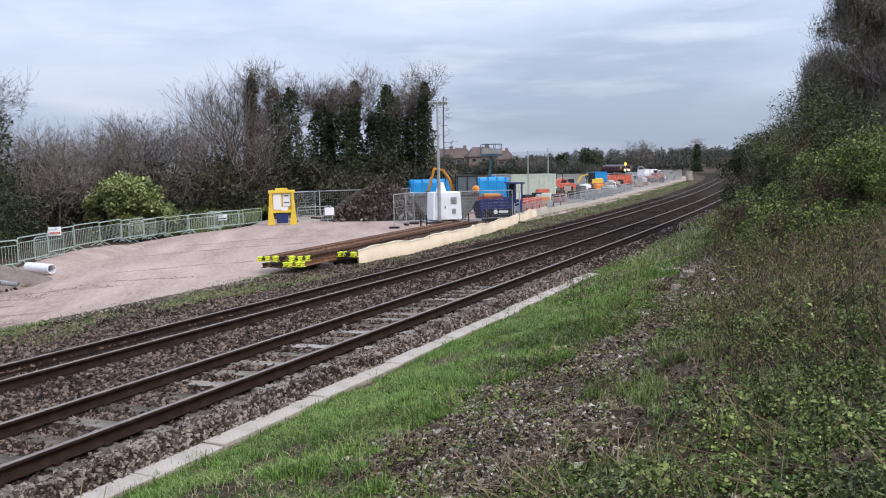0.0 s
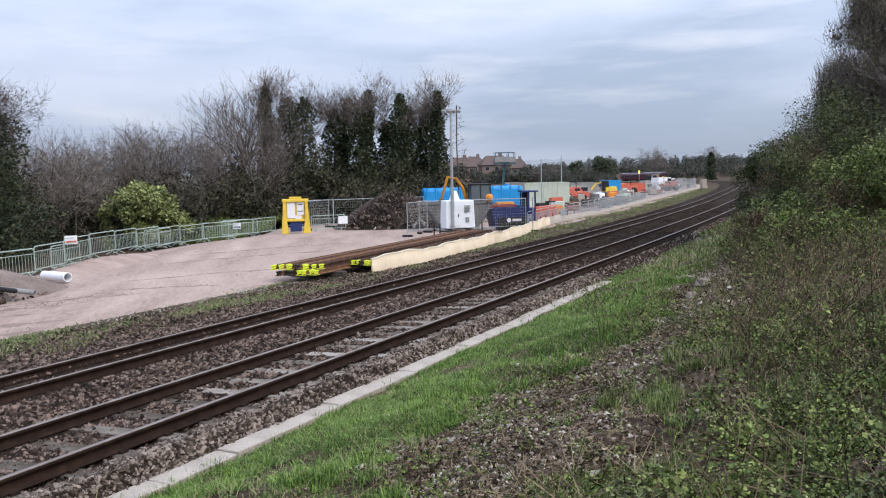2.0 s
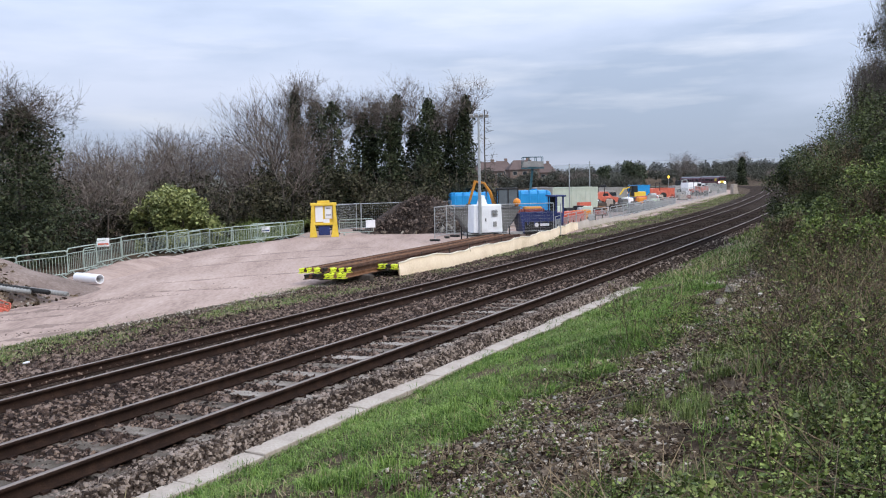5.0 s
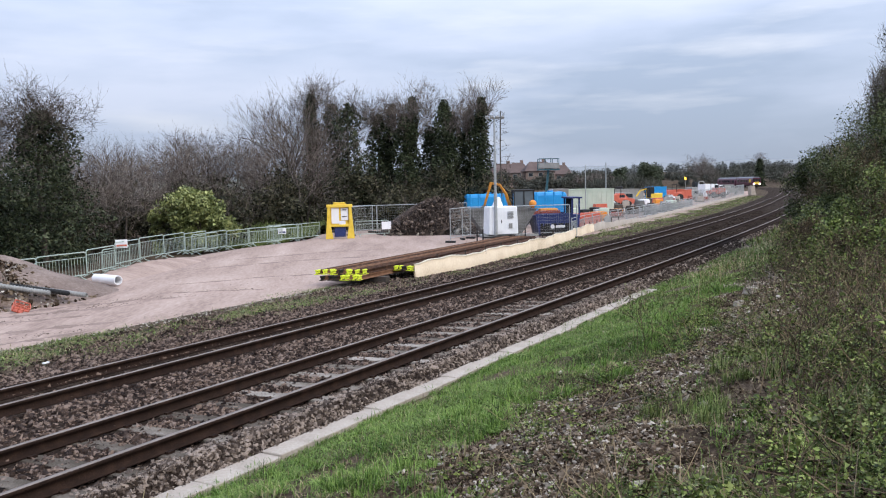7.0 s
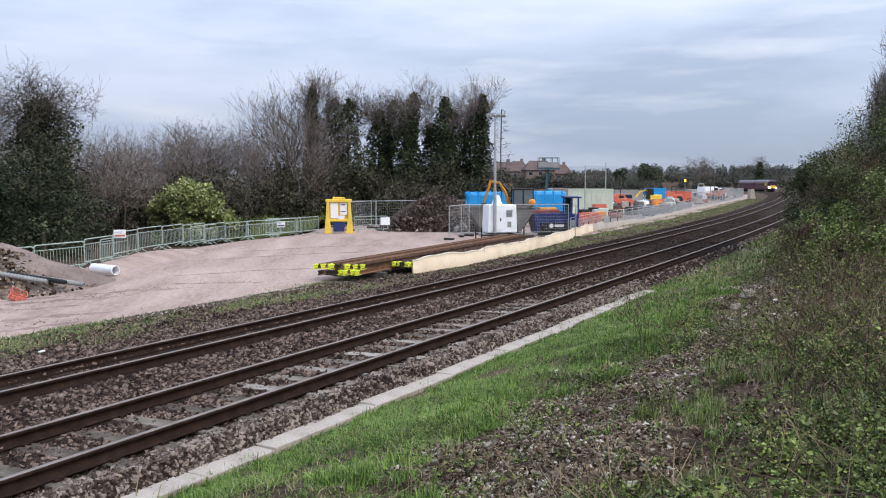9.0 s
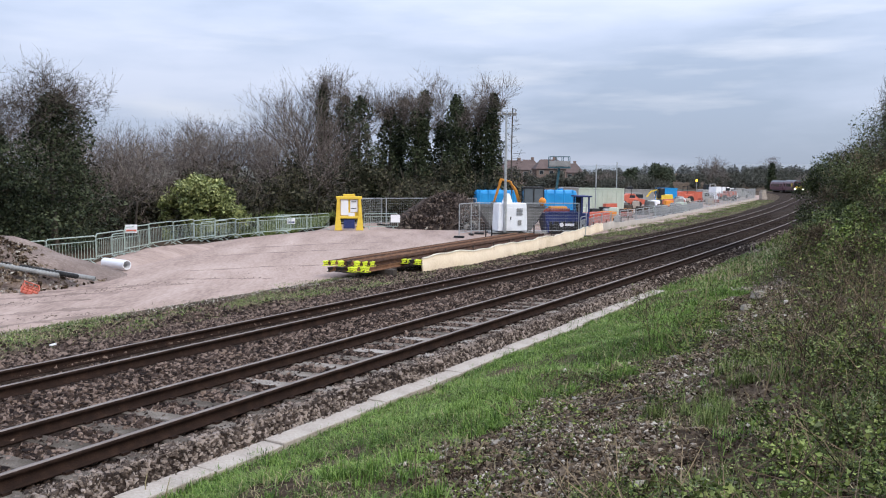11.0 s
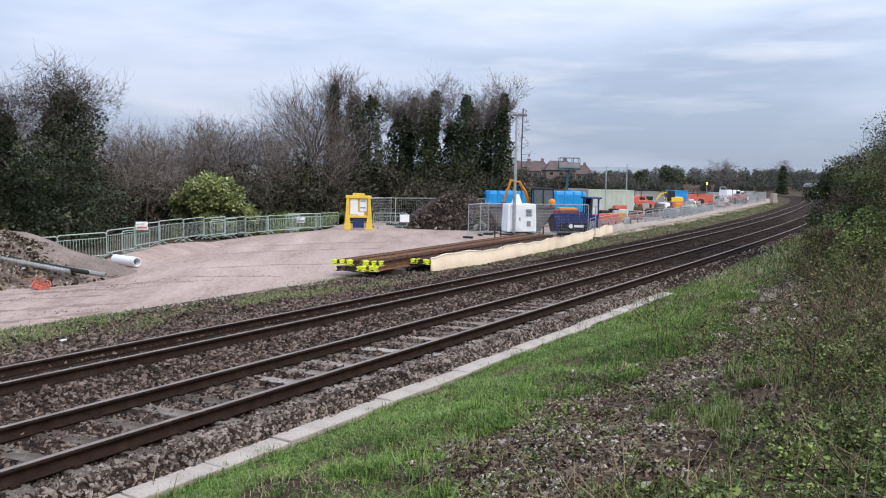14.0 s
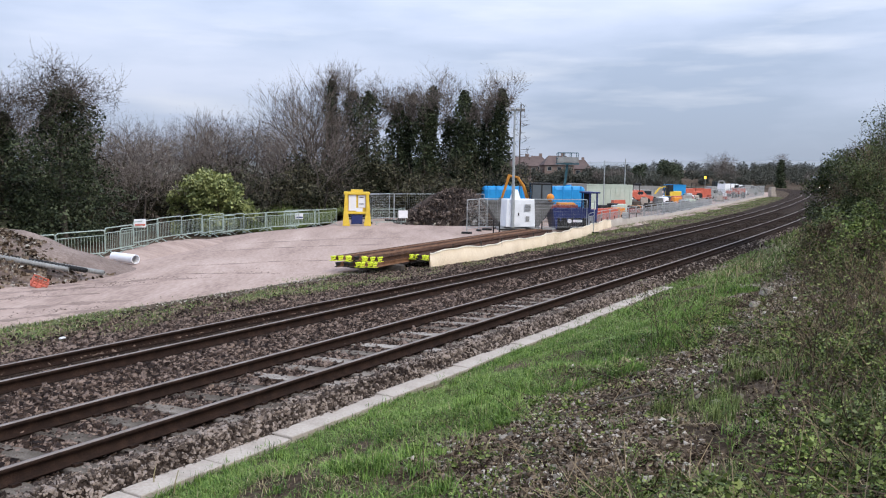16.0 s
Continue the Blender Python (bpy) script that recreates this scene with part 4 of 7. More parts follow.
def excavator(m, paint, label, sc=1.0, arm=(0.3, 1.6)):
    """Tracks, house, cab with glass, boom, dipper and bucket."""
    e = thing("excavator", m, label, "excavator", "excavators")
    for y in (-0.75, 0.75):
        part("crawler_track", Shape().prism([(-1.3, 0.1), (-1.1, 0.0), (1.1, 0.0), (1.3, 0.1), (1.35, 0.35), (1.15, 0.55), (-1.15, 0.55), (-1.35, 0.35)], 0.4, pose(0, y, 0)).done("crawler_track", RUBBER), e)
    part("house", Shape().box(-0.35, 0, 1.05, 2.0, 1.7, 0.8, bev=0.1).done("house", paint), e)
    c = part("cab", Shape().box(0.45, 0.42, 1.62, 1.0, 0.85, 1.6, bev=0.08, taper=(0.85, 0.92)).done("cab", BLACK), e, "black cab with glass")
    for sy in (-0.02, 0.86):
        part("window", Shape().box(0.45, sy, 1.85, 0.74, 0.03, 0.9, bev=0.01).done("window", DARK_GLASS), c)
    part("window", Shape().box(0.95, 0.42, 1.85, 0.03, 0.6, 0.9, bev=0.01).done("window", DARK_GLASS), c)
    k = Vector((2.0 + arm[0], -0.3, 1.9 + arm[1]))
    d = k + Vector((1.5, 0, -2.0))
    a = Vector((0.6, -0.3, 1.2))
    mid = (a + k) / 2 + Vector((-0.45, 0, 0.6))
    sh = Shape()
    for p, q, w in ((a, mid, 0.16), (mid, k, 0.13)):
        sh.tube(p, q, w, w * 0.85, n=4)
    part("boom", sh.done("boom", paint), e)
    part("dipper", Shape().tube(k, d, 0.15, 0.11, n=4).done("dipper", paint), e)
    part("hydraulic_ram", Shape().tube(mid + Vector((0, 0, 0.25)), k + Vector((0.2, 0, -0.1)), 0.07, n=6).tube(a + Vector((0.4, 0, 0)), mid, 0.07, n=6).done("hydraulic_ram", BLACK), e)
    part("bucket", Shape().prism([(0, 0), (0.5, 0.05), (0.45, -0.5), (0.1, -0.62), (-0.25, -0.35)], 0.7, pose(*d)).done("bucket", BLACK), e)
    e.scale = (sc, sc, sc)
    return e




def backhoe(m):
    """A wheeled digger: cab with posts and glass, bonnet, folded boom and dipper over the back."""
    e = thing("backhoe_digger", m, "orange-yellow wheeled digger with a glazed cab and folded arm", "digger")
    part("chassis", Shape().box(0.6, 0, 0.85, 3.6, 1.3, 0.5, bev=0.06).done("chassis", BLACK), e)
    part("bonnet", Shape().box(1.9, 0, 1.2, 1.5, 1.1, 0.5, bev=0.1, taper=(0.9, 0.85)).done("bonnet", OCHRE), e)
    cab = part("cab", Shape().box(0, 0, 2.84, 1.62, 1.5, 0.12, bev=0.05).box(0, 0, 1.35, 1.55, 1.45, 0.5, bev=0.04).done("cab", BLACK), e, "black cab roof and sill")
    for x in (-0.74, 0.0, 0.74):
        for y in (-0.7, 0.7):
            part("post", Shape().box(x, y, 2.2, 0.075, 0.075, 1.26).done("post", BLACK), cab)
    for y in (-0.68, 0.68):
        for x in (-0.37, 0.37):
            part("window", Shape().box(x, y, 2.2, 0.66, 0.02, 1.16).done("window", CAB_GLASS), cab)
    for x in (-0.72, 0.72):
        part("window", Shape().box(x, 0, 2.2, 0.02, 1.3, 1.16).done("window", CAB_GLASS), cab)
    part("boom", Shape().tube((-0.95, -0.1, 1.5), (-1.3, -0.1, 2.6), 0.14, 0.12, n=6).tube((-1.3, -0.1, 2.6), (-1.75, -0.1, 3.3), 0.12, 0.1, n=6).tube((-1.75, -0.1, 3.3), (-2.45, -0.1, 3.42), 0.1, 0.09, n=6).done("boom", OCHRE), e)
    part("dipper", Shape().tube((-2.4, -0.1, 3.5), (-2.7, -0.1, 2.5), 0.11, 0.1, n=6).tube((-2.7, -0.1, 2.5), (-2.95, -0.1, 1.7), 0.1, 0.08, n=6).done("dipper", OCHRE), e)
    part("hydraulic_ram", Shape().tube((-1.1, -0.1, 2.75), (-2.1, -0.1, 3.62), 0.06, n=8).tube((-2.1, -0.1, 3.62), (-2.75, -0.1, 2.9), 0.045, n=8).done("hydraulic_ram", BLACK), e, "black hydraulic ram")
    part("bucket", Shape().prism([(-2.75, 1.75), (-3.1, 1.75), (-3.3, 1.2), (-2.9, 0.85), (-2.5, 1.1)], 0.6).done("bucket", BLACK), e)
    for x, rad in ((-0.3, 0.72), (2.1, 0.5)):
        for y in (-0.85, 0.85):
            w = part("wheel", Shape().tube((x, y - 0.2, rad), (x, y + 0.2, rad), rad, n=20).done("wheel", RUBBER), e)
            part("rim", Shape().tube((x, y - 0.22, rad), (x, y + 0.22, rad), rad * 0.5, n=16).done("rim", YELLOW), w)
    return e


backhoe(pose(7.55, 62.0, YZ))
gl = thing("warning_globe", pose(7.0, 52.3, YZ + 1.82), "round orange plastic lamp globe on the hopper rim", "lamp")
gs = Shape().tube((0, 0, 0), (0, 0, 0.06), 0.05, n=10)
for k in range(6):
    a0, a1 = math.pi * k / 6, math.pi * (k + 1) / 6
    gs.tube((0, 0, 0.27 - 0.24 * math.cos(a0)), (0, 0, 0.27 - 0.24 * math.cos(a1)), 0.24 * math.sin(a0) + 0.002, 0.24 * math.sin(a1) + 0.002, n=16, caps=False)
part("globe", gs.done("globe", ORANGE), gl)


def tank(m, w, d, h, mat, label, name="storage_container"):
    c = thing(name, m, label, "container", "site containers")
    part("body", Shape().box(0, 0, h / 2 + 0.1, w, d, h, bev=0.05).done("body", mat), c)
    rib = Shape().box(0, -d / 2 - 0.01, h / 2 + 0.1, 0.09, 0.05, h * 0.86).done("rib", mat)
    n = max(3, int(w / 0.5))
    for k in range(n):
        part("rib", rib, c, "", pose(-w / 2 + w * (k + 0.5) / n, 0, 0))
    for y in (-d / 2, d / 2):
        part("roof_edge", Shape().box(0, y, h + 0.1, w, 0.1, 0.1).done("roof_edge", mat), c)
        part("base_rail", Shape().box(0, y, 0.06, w, 0.12, 0.12).done("base_rail", GREY), c)
    return c




def blue_tank(m, w, h):
    """A blue welfare tank: rounded shoulders, raised ribs, a filler cap and skids."""
    c = thing("storage_tank", m, "bright blue plastic storage tank with rounded shoulders", "tank", "blue tanks")
    part("body", Shape().box(0, 0, h / 2 + 0.12, w, 2.2, h, bev=0.26).done("body", BLUE), c)
    n = max(3, int(w / 0.6))
    for k in range(n):
        part("rib", Shape().box(-w / 2 + w * (k + 0.5) / n, 0, h / 2 + 0.12, 0.14, 2.24, h + 0.04, bev=0.05).done("rib", BLUE), c)
    part("cap", Shape().tube((0.2, -0.3, h + 0.1), (0.2, -0.3, h + 0.24), 0.24, n=16).done("cap", BLUE), c)
    for y in (-0.7, 0.7):
        part("skid", Shape().box(0, y, 0.06, w, 0.2, 0.12).done("skid", BLACK), c)


blue_tank(pose(5.1, 67, YZ, 0, 0, 3), 3.4, 2.42)
blue_tank(pose(10.3, 68, YZ, 0, 0, 3), 2.9, 2.46)
tank(pose(17.3, 86, YZ, 0, 0, 2), 5.0, 2.5, 2.4, PALE_GREEN, "pale green-grey site cabin", "site_cabin")
tank(pose(13.9, 84, YZ, 0, 0, 2), 1.6, 2.5, 2.5, GREY, "grey site cabin with a flat roof", "site_cabin")

# boom lift with raised basket
bl = thing("boom_lift", pose(11.4, 75, YZ, 0, 0, 0), "dark teal boom lift with its platform raised", "boom lift")
part("chassis", Shape().box(0, 0, 0.8, 2.4, 1.8, 0.6, bev=0.08).done("chassis", TEAL), bl)
for x in (-0.8, 0.8):
    for y in (-0.9, 0.9):
        part("wheel", Shape().tube((x, y - 0.15, 0.45), (x, y + 0.15, 0.45), 0.45, n=16).done("wheel", RUBBER), bl)
part("boom", Shape().tube((-0.9, 0, 1.1), (-0.1, 0, 2.6), 0.17, n=4).tube((-0.1, 0, 2.6), (0.1, 0, 4.5), 0.14, n=4).done("boom", TEAL), bl)
part("platform", Shape().box(0.1, 0, 4.5, 2.0, 0.9, 0.12).done("platform", TEAL), bl)
rl = Shape()
for x in (-0.9, -0.3, 0.3, 0.9):
    for y in (-0.45, 0.45):
        rl.tube((0.1 + x, y, 4.5), (0.1 + x, y, 5.5), 0.03, n=5)
for z in (5.0, 5.5):
    for y in (-0.45, 0.45):
        rl.tube((-0.8, y, z), (1.0, y, z), 0.03, n=5)
part("guard_rail", rl.done("guard_rail", TEAL), bl)
for y in (-0.47, 0.47):
    part("side_panel", Shape().box(0.1, y, 4.86, 1.9, 0.02, 0.48, bev=0.008).done("side_panel", GREY), bl, "pale grey mesh side panel")
part("toolbox", Shape().box(0.1, 0.1, 4.85, 0.9, 0.5, 0.6, bev=0.04).done("toolbox", GREY), bl)

# lamp poles
for x, y, h in ((15.9, 80, 4.3), (19.7, 88, 4.7)):
    pl = thing("steel_pole", pose(x, y, YZ), "slim grey steel pole in the yard", "pole", "yard poles")
    part("shaft", Shape().tube((0, 0, 0), (0, 0, h + 0.6), 0.06, 0.05, n=8).done("shaft", GALV), pl)
    part("base_plate", Shape().box(0, 0, 0.02, 0.3, 0.3, 0.04).done("base_plate", GALV), pl)


def van(m, mat, label, long=4.6, hgt=1.9):
    v = thing("site_vehicle", m, label, "vehicle", "parked site vehicles")
    part("body", Shape().prism([(-long / 2, 0.35), (long / 2, 0.35), (long / 2, 0.95), (long / 2 - 0.9, 1.1), (long / 2 - 1.6, hgt), (-long / 2, hgt)], 1.75).done("body", mat), v)
    part("windscreen", Shape().prism([(long / 2 - 0.93, 1.14), (long / 2 - 1.56, hgt - 0.06), (long / 2 - 1.6, hgt - 0.06), (long / 2 - 0.97, 1.14)], 1.5).done("windscreen", DARK_GLASS), v)
    for y in (-0.89, 0.89):
        part("side_window", Shape().box(long / 2 - 2.0, y, hgt - 0.45, 1.1, 0.03, 0.5).done("side_window", DARK_GLASS), v)
        for x in (-long * 0.3, long * 0.3):
            part("wheel", Shape().tube((x, y - 0.1, 0.35), (x, y + 0.1, 0.35), 0.35, n=14).done("wheel", RUBBER), v)
    return v


def dumper(m, mat, label):
    v = thing("site_dumper", m, label, "dumper", "site dumpers")
    part("skip", Shape().prism([(-1.2, 1.6), (-0.9, 0.8), (0.3, 0.7), (0.6, 1.7)], 1.6).done("skip", mat), v)
    part("body", Shape().box(1.2, 0, 0.95, 1.6, 1.3, 0.6, bev=0.1).done("body", mat), v)
    part("roll_bar", Shape().pipe([(1.0, -0.55, 1.2), (1.0, -0.55, 2.5), (1.0, 0.55, 2.5), (1.0, 0.55, 1.2)], 0.05).done("roll_bar", BLACK), v)
    for x in (-0.5, 1.5):
        for y in (-0.8, 0.8):
            part("wheel", Shape().tube((x, y - 0.2, 0.5), (x, y + 0.2, 0.5), 0.5, n=14).done("wheel", RUBBER), v)
    return v


def ground_at(x, y, lift=0.03):
    return float(height(x, y)) + lift


van(pose(24.9, 105, ground_at(24.9, 105), 0, 0, 15), RED, "red site pick-up parked on the yard", 4.2, 1.7)
van(pose(27.5, 112, ground_at(27.5, 112), 0, 0, 20), GREY, "grey pick-up parked on the yard", 4.6, 1.7)
van(pose(44.0, 134, ground_at(44.0, 134), 0, 0, 40), GREY, "dark grey car parked on the yard", 4.3, 1.6)
van(pose(53.0, 150, ground_at(53.0, 150), 0, 0, 30), WHITE, "white van parked on the yard", 5.0, 2.3)
van(pose(56.5, 157, ground_at(56.5, 157), 0, 0, 35), WHITE, "white van parked on the yard", 4.6, 2.0)
van(pose(61.0, 163, ground_at(61, 163), 0, 0, 35), GREY, "grey van parked at the yard's end", 4.6, 2.0)
dumper(pose(22.6, 98, ground_at(22.6, 98), 0, 0, 30), RED, "red site dumper on the yard")
dumper(pose(51.0, 141, ground_at(51, 141), 0, 0, 200), RED, "red site dumper on the yard")
dumper(pose(38.6, 128, ground_at(38.6, 128), 0, 0, 20), RED, "red-orange site dumper on the yard")
excavator(pose(33.4, 119, ground_at(33.4, 119), 0, 0, 190), YELLOW, "yellow mini excavator on the yard", 0.95, (-0.2, 0.0))
excavator(pose(31.0, 127, ground_at(31, 127), 0, 0, 170), ORANGE, "orange excavator with a lowered boom", 1.0, (0.6, -0.6))
excavator(pose(56.0, 168, ground_at(56, 168), 0, 0, 20), GREY, "grey excavator at the yard's end", 1.1, (-0.3, 0.6))
tank(pose(36.2, 127, ground_at(36.2, 127), 0, 0, 10), 2.6, 2.2, 2.1, BLUE, "blue sheeted container on the yard")
tank(pose(40.6, 131, ground_at(40.6, 131), 0, 0, 15), 4.4, 2.2, 1.5, RED, "red-orange low container on the yard")
tank(pose(29.5, 122, ground_at(29.5, 122), 0, 0, 10), 6.5, 2.0, 1.9, GREY, "grey site container on the yard")
for x, y, mat in ((11.9, 62.0, RED), (12.9, 63.2, RED), (13.8, 64.5, ORANGE), (18.2, 84, RED), (19.6, 87, ORANGE), (30.5, 106, RED), (33, 110, GREY), (46, 136, BLACK)):
    b = thing("water_filled_barrier", pose(x, y, ground_at(x, y), 0, 0, 30 + rng.normal(0, 8)), "plastic road barrier standing on the yard", "barrier", "plastic road barriers")
    part("body", Shape().prism([(-0.9, 0), (0.9, 0), (0.9, 0.45), (0.8, 1.0), (-0.8, 1.0), (-0.9, 0.45)], 0.42).done("body", mat), b)
    part("foot", Shape().box(0, 0, 0.08, 1.7, 0.55, 0.16, bev=0.03).done("foot", mat), b)
for x, y in ((20.8, 92), (22.0, 95.5), (28.0, 103), (35.0, 115), (48.0, 139)):
    bg = thing("bulk_bag", pose(x, y, ground_at(x, y), 0, 0, rng.uniform(0, 90)), "white woven bulk bag of aggregate", "bulk bag", "bulk bags")
    part("bag", Shape().box(0, 0, 0.45, 0.95, 0.95, 0.9, bev=0.14).done("bag", PAPER), bg)
    part("loop", Shape().pipe([(-0.3, 0, 0.88), (-0.1, 0, 1.1), (0.1, 0, 1.1), (0.3, 0, 0.88)], 0.025).done("loop", PAPER), bg)
pal = Shape().box(0, 0, 0.06, 1.2, 1.0, 0.12).done("pallet", BARK)
for k in range(84):
    sy = (92 + 74 * rng.uniform(0, 1)) if k < 46 else 64 + 34 * rng.uniform(0, 1)
    dd = rng.uniform(-27, -14) if k < 46 else rng.uniform(-19, -12.6)
    a = float(np.interp(sy, LY, LPSI))
    x = float(np.interp(sy, LY, LX)) + dd / math.cos(a)
    hh = rng.uniform(0.25, 0.9)
    m = (GREY, BARK, ORANGE, CONCRETE, GALV, BLACK, DULL_RED, CONCRETE, GREY, BARK, STEEL, PALE_GREEN)[k % 12]
    ms_ = thing("material_stack", pose(x, sy, ground_at(x, sy), 0, 0, rng.uniform(0, 90)), "stack of site materials on a pallet", "material stack", "material stacks in the yard")
    part("pallet", pal, ms_)
    part("load", Shape().box(0, 0, 0.12 + hh / 2, 1.1, 0.9, hh, bev=0.06, taper=(0.85, 0.85)).done("load", m), ms_)
# yellow lamp on a pole in the yard
sg = thing("beacon_post", pose(54.7, 170, ground_at(54.7, 170)), "slim post carrying a lit amber beacon", "beacon")
part("post", Shape().tube((0, 0, 0), (0, 0, 3.2), 0.06, n=8).done("post", GREY), sg)
part("beacon", Shape().box(0, 0, 3.4, 0.28, 0.26, 0.5, bev=0.06).done("beacon", LAMP_AMBER), sg, "lit amber beacon")
# pale block stack at the end of the fence
bs = thing("block_stack", pose(60.6, 150.0, ground_at(60.6, 150.0), 0, 0, 20), "pale stacked concrete blocks at the fence end", "concrete blocks")
for k in range(4):
    part("block", Shape().box(rng.normal(0, 0.06), 0, 0.22 + 0.44 * k, 1.2 - 0.12 * k, 0.8, 0.43, bev=0.04).done("block", CONCRETE), bs)


def mound(name, x, y, rx, ry, h, mat, label, seed, turn=0.0, kind="", category="earth mound", wob=0.12):
    """A heap with an uneven outline and lumps."""
    r = np.random.default_rng(seed)
    n, m = 56, 22
    A, K = np.meshgrid(np.linspace(0, math.tau, n, endpoint=False), np.linspace(0, 1, m), indexing="ij")
    ph = r.uniform(0, 6, 8)
    out = 1 + 0.10 * np.sin(2 * A + ph[0]) + 0.07 * np.sin(3 * A + ph[1]) + 0.04 * np.sin(7 * A + ph[2])
    X, Y = np.cos(A) * K * out * rx, np.sin(A) * K * out * ry
    Z = h * (1 - K ** 1.5) * (1 + 0.10 * np.sin(3 * A + ph[3]) * K) + wob * np.sin(X * 1.9 + ph[4]) * np.sin(Y * 2.3 + ph[5]) * (1 - K) * 2 + 0.05 * np.sin(X * 5 + ph[6]) * np.sin(Y * 4.4) * (1 - K)
    V = np.stack([X, Y, Z - 0.04 * K], -1).reshape(-1, 3)
    F = []
    for i in range(n):
        j = (i + 1) % n
        F += [(i * m + q, j * m + q, j * m + q + 1, i * m + q + 1) for q in range(m - 1)]
    me = mesh_of("heap", V, np.array(F), mat)
    me.polygons.foreach_set("use_smooth", np.ones(len(F), bool))
    ob = new(name, me)
    ob.matrix_basis = pose(x, y, YZ + 0.03, 0, 0, turn)
    tagged(ob, label, category, "", kind)

    def top(px, py):
        c, s = math.cos(radians(turn)), math.sin(radians(turn))
        lx, ly = (px - x) * c + (py - y) * s, -(px - x) * s + (py - y) * c
        k = np.clip(np.hypot(lx / rx, ly / ry), 0, 1)
        return YZ + 0.03 + h * (1 - k ** 1.5)
    return top


mound("earth_berm", -12.35, 36.4, 7.4, 1.15, 0.3, YARD, "low hardcore berm under the barriers", 5, 85, "", "earth berm", 0.02)
top1 = mound("earth_mound", -16.2, 27.2, 5.0, 3.9, 1.75, MOUND, "brown earth mound scattered with rubble", 3, 10)
pts = np.stack([rng.normal(-14.6, 2.2, 4200), rng.normal(25.9, 1.8, 4200)], -1)
pts = pts[np.hypot((pts[:, 0] + 16.2) / 5.0, (pts[:, 1] - 27.2) / 3.9) < 1.02]
stones("rubble_lumps", np.c_[pts[::2] + 0.1, top1(pts[::2, 0] + 0.1, pts[::2, 1] + 0.1) + 0.01], 0.05, CLOD, "brown earth lumps on a mound", category="earth lumps")
pts = pts[::2]
stones("rubble", np.c_[pts, top1(pts[:, 0], pts[:, 1]) + 0.01], 0.03, PALE_STONE, "pale broken rubble on an earth mound", category="rubble")
# pipes, crate and litter by the mound
wp = thing("white_pipe", pose(-11.95, 30.9, YZ + 0.23, 0, 0, -38), "white plastic drain pipe lying on hardcore", "pipe")
o, i_ = 0.175, 0.145
vs = []
for x, r in ((-0.75, o), (0.75, o), (0.75, i_), (-0.75, i_)):
    vs += [(x, r * math.cos(k * math.tau / 24), r * math.sin(k * math.tau / 24)) for k in range(24)]
part("barrel", mesh_of("barrel", vs, [(q * 24 + k, q * 24 + (k + 1) % 24, ((q + 1) % 4) * 24 + (k + 1) % 24, ((q + 1) % 4) * 24 + k) for q in range(4) for k in range(24)], PAPER), wp)
for k in range(3):
    cp = thing("corrugated_pipe", pose(-12.2 - 0.5 * k, 26.3 - 0.35 * k, float(top1(-12.2 - 0.5 * k, 26.3 - 0.35 * k)) + 0.06, 0, 7 + 2 * k, -10 + 8 * k), "dark grey corrugated pipe lying in earth", "pipe", "corrugated pipes")
    sh = Shape()
    for q in range(30):
        sh.tube((-1.5 + 0.1 * q, 0, 0), (-1.44 + 0.1 * q, 0, 0), 0.08, n=12).tube((-1.44 + 0.1 * q, 0, 0), (-1.4 + 0.1 * q, 0, 0), 0.062, n=12, caps=False)
    part("barrel", sh.done("barrel", GREY if k != 1 else BLACK), cp)
cr = thing("orange_crate", pose(-12.05, 24.5, float(top1(-12.05, 24.5)) + 0.12, 28, 24, 35), "bent orange plastic mesh crate in rubble", "crate")
for x in (-0.45, -0.15, 0.15, 0.45):
    for y in (-0.3, 0.3):
        part("upright", Shape().box(x, y, 0, 0.05, 0.04, 0.5).done("upright", RED), cr)
for z in (-0.24, 0, 0.24):
    for y in (-0.3, 0.3):
        part("slat", Shape().box(0, y, z, 1.0, 0.04, 0.06).done("slat", RED), cr)
    for x in (-0.48, 0.48):
        part("slat", Shape().box(x, 0, z, 0.04, 0.6, 0.06).done("slat", RED), cr)
part("floor_panel", Shape().box(0, 0, -0.24, 0.95, 0.6, 0.03).done("floor_panel", RED), cr)
cr.scale = (0.46, 0.46, 0.46)
for x, y, sx in ((-11.35, 28.7, 0.5), (-11.9, 26.4, 0.35), (-7.6, 16.3, 0.14)):
    lt2 = thing("plastic_sack", pose(x, y, ground_at(x, y), 0, 0, rng.uniform(0, 90)), "crumpled white plastic sack on the ground", "litter", "litter")
    part("sack", Shape().box(0, 0, 0.03, sx, sx * 0.5, sx * 0.22, bev=sx * 0.09).done("sack", PAPER), lt2)

# heap of scrap brushwood and metal
top2 = mound("brushwood_mound", 1.1, 57.4, 4.0, 2.1, 2.45, DEBRIS, "dark heap of brushwood and rusty scrap", 8, 0, category="scrap heap")
n = 3600
pts = np.stack([rng.uniform(-2.9, 5.1, n), rng.uniform(55.3, 59.4, n)], -1)
a = np.c_[pts, top2(pts[:, 0], pts[:, 1])]
keep = a[:, 2] > YZ + 0.1
a = a[keep]
b = a + rng.normal(0, 0.15, a.shape) + np.array([0, -0.05, 0.04])
tagged(new("scrap_pieces", sticks_mesh("scrap_pieces", a, b, 0.035, 0.02, DEBRIS)), "tangled broken branches and rusty bars on a heap", "scrap", "", "stuff")
stones("scrap_rubble", a[rng.integers(0, len(a), 900)] + np.array([0, -0.06, 0.02]), 0.085, DEBRIS, "dark rubble in a scrap heap", category="rubble")
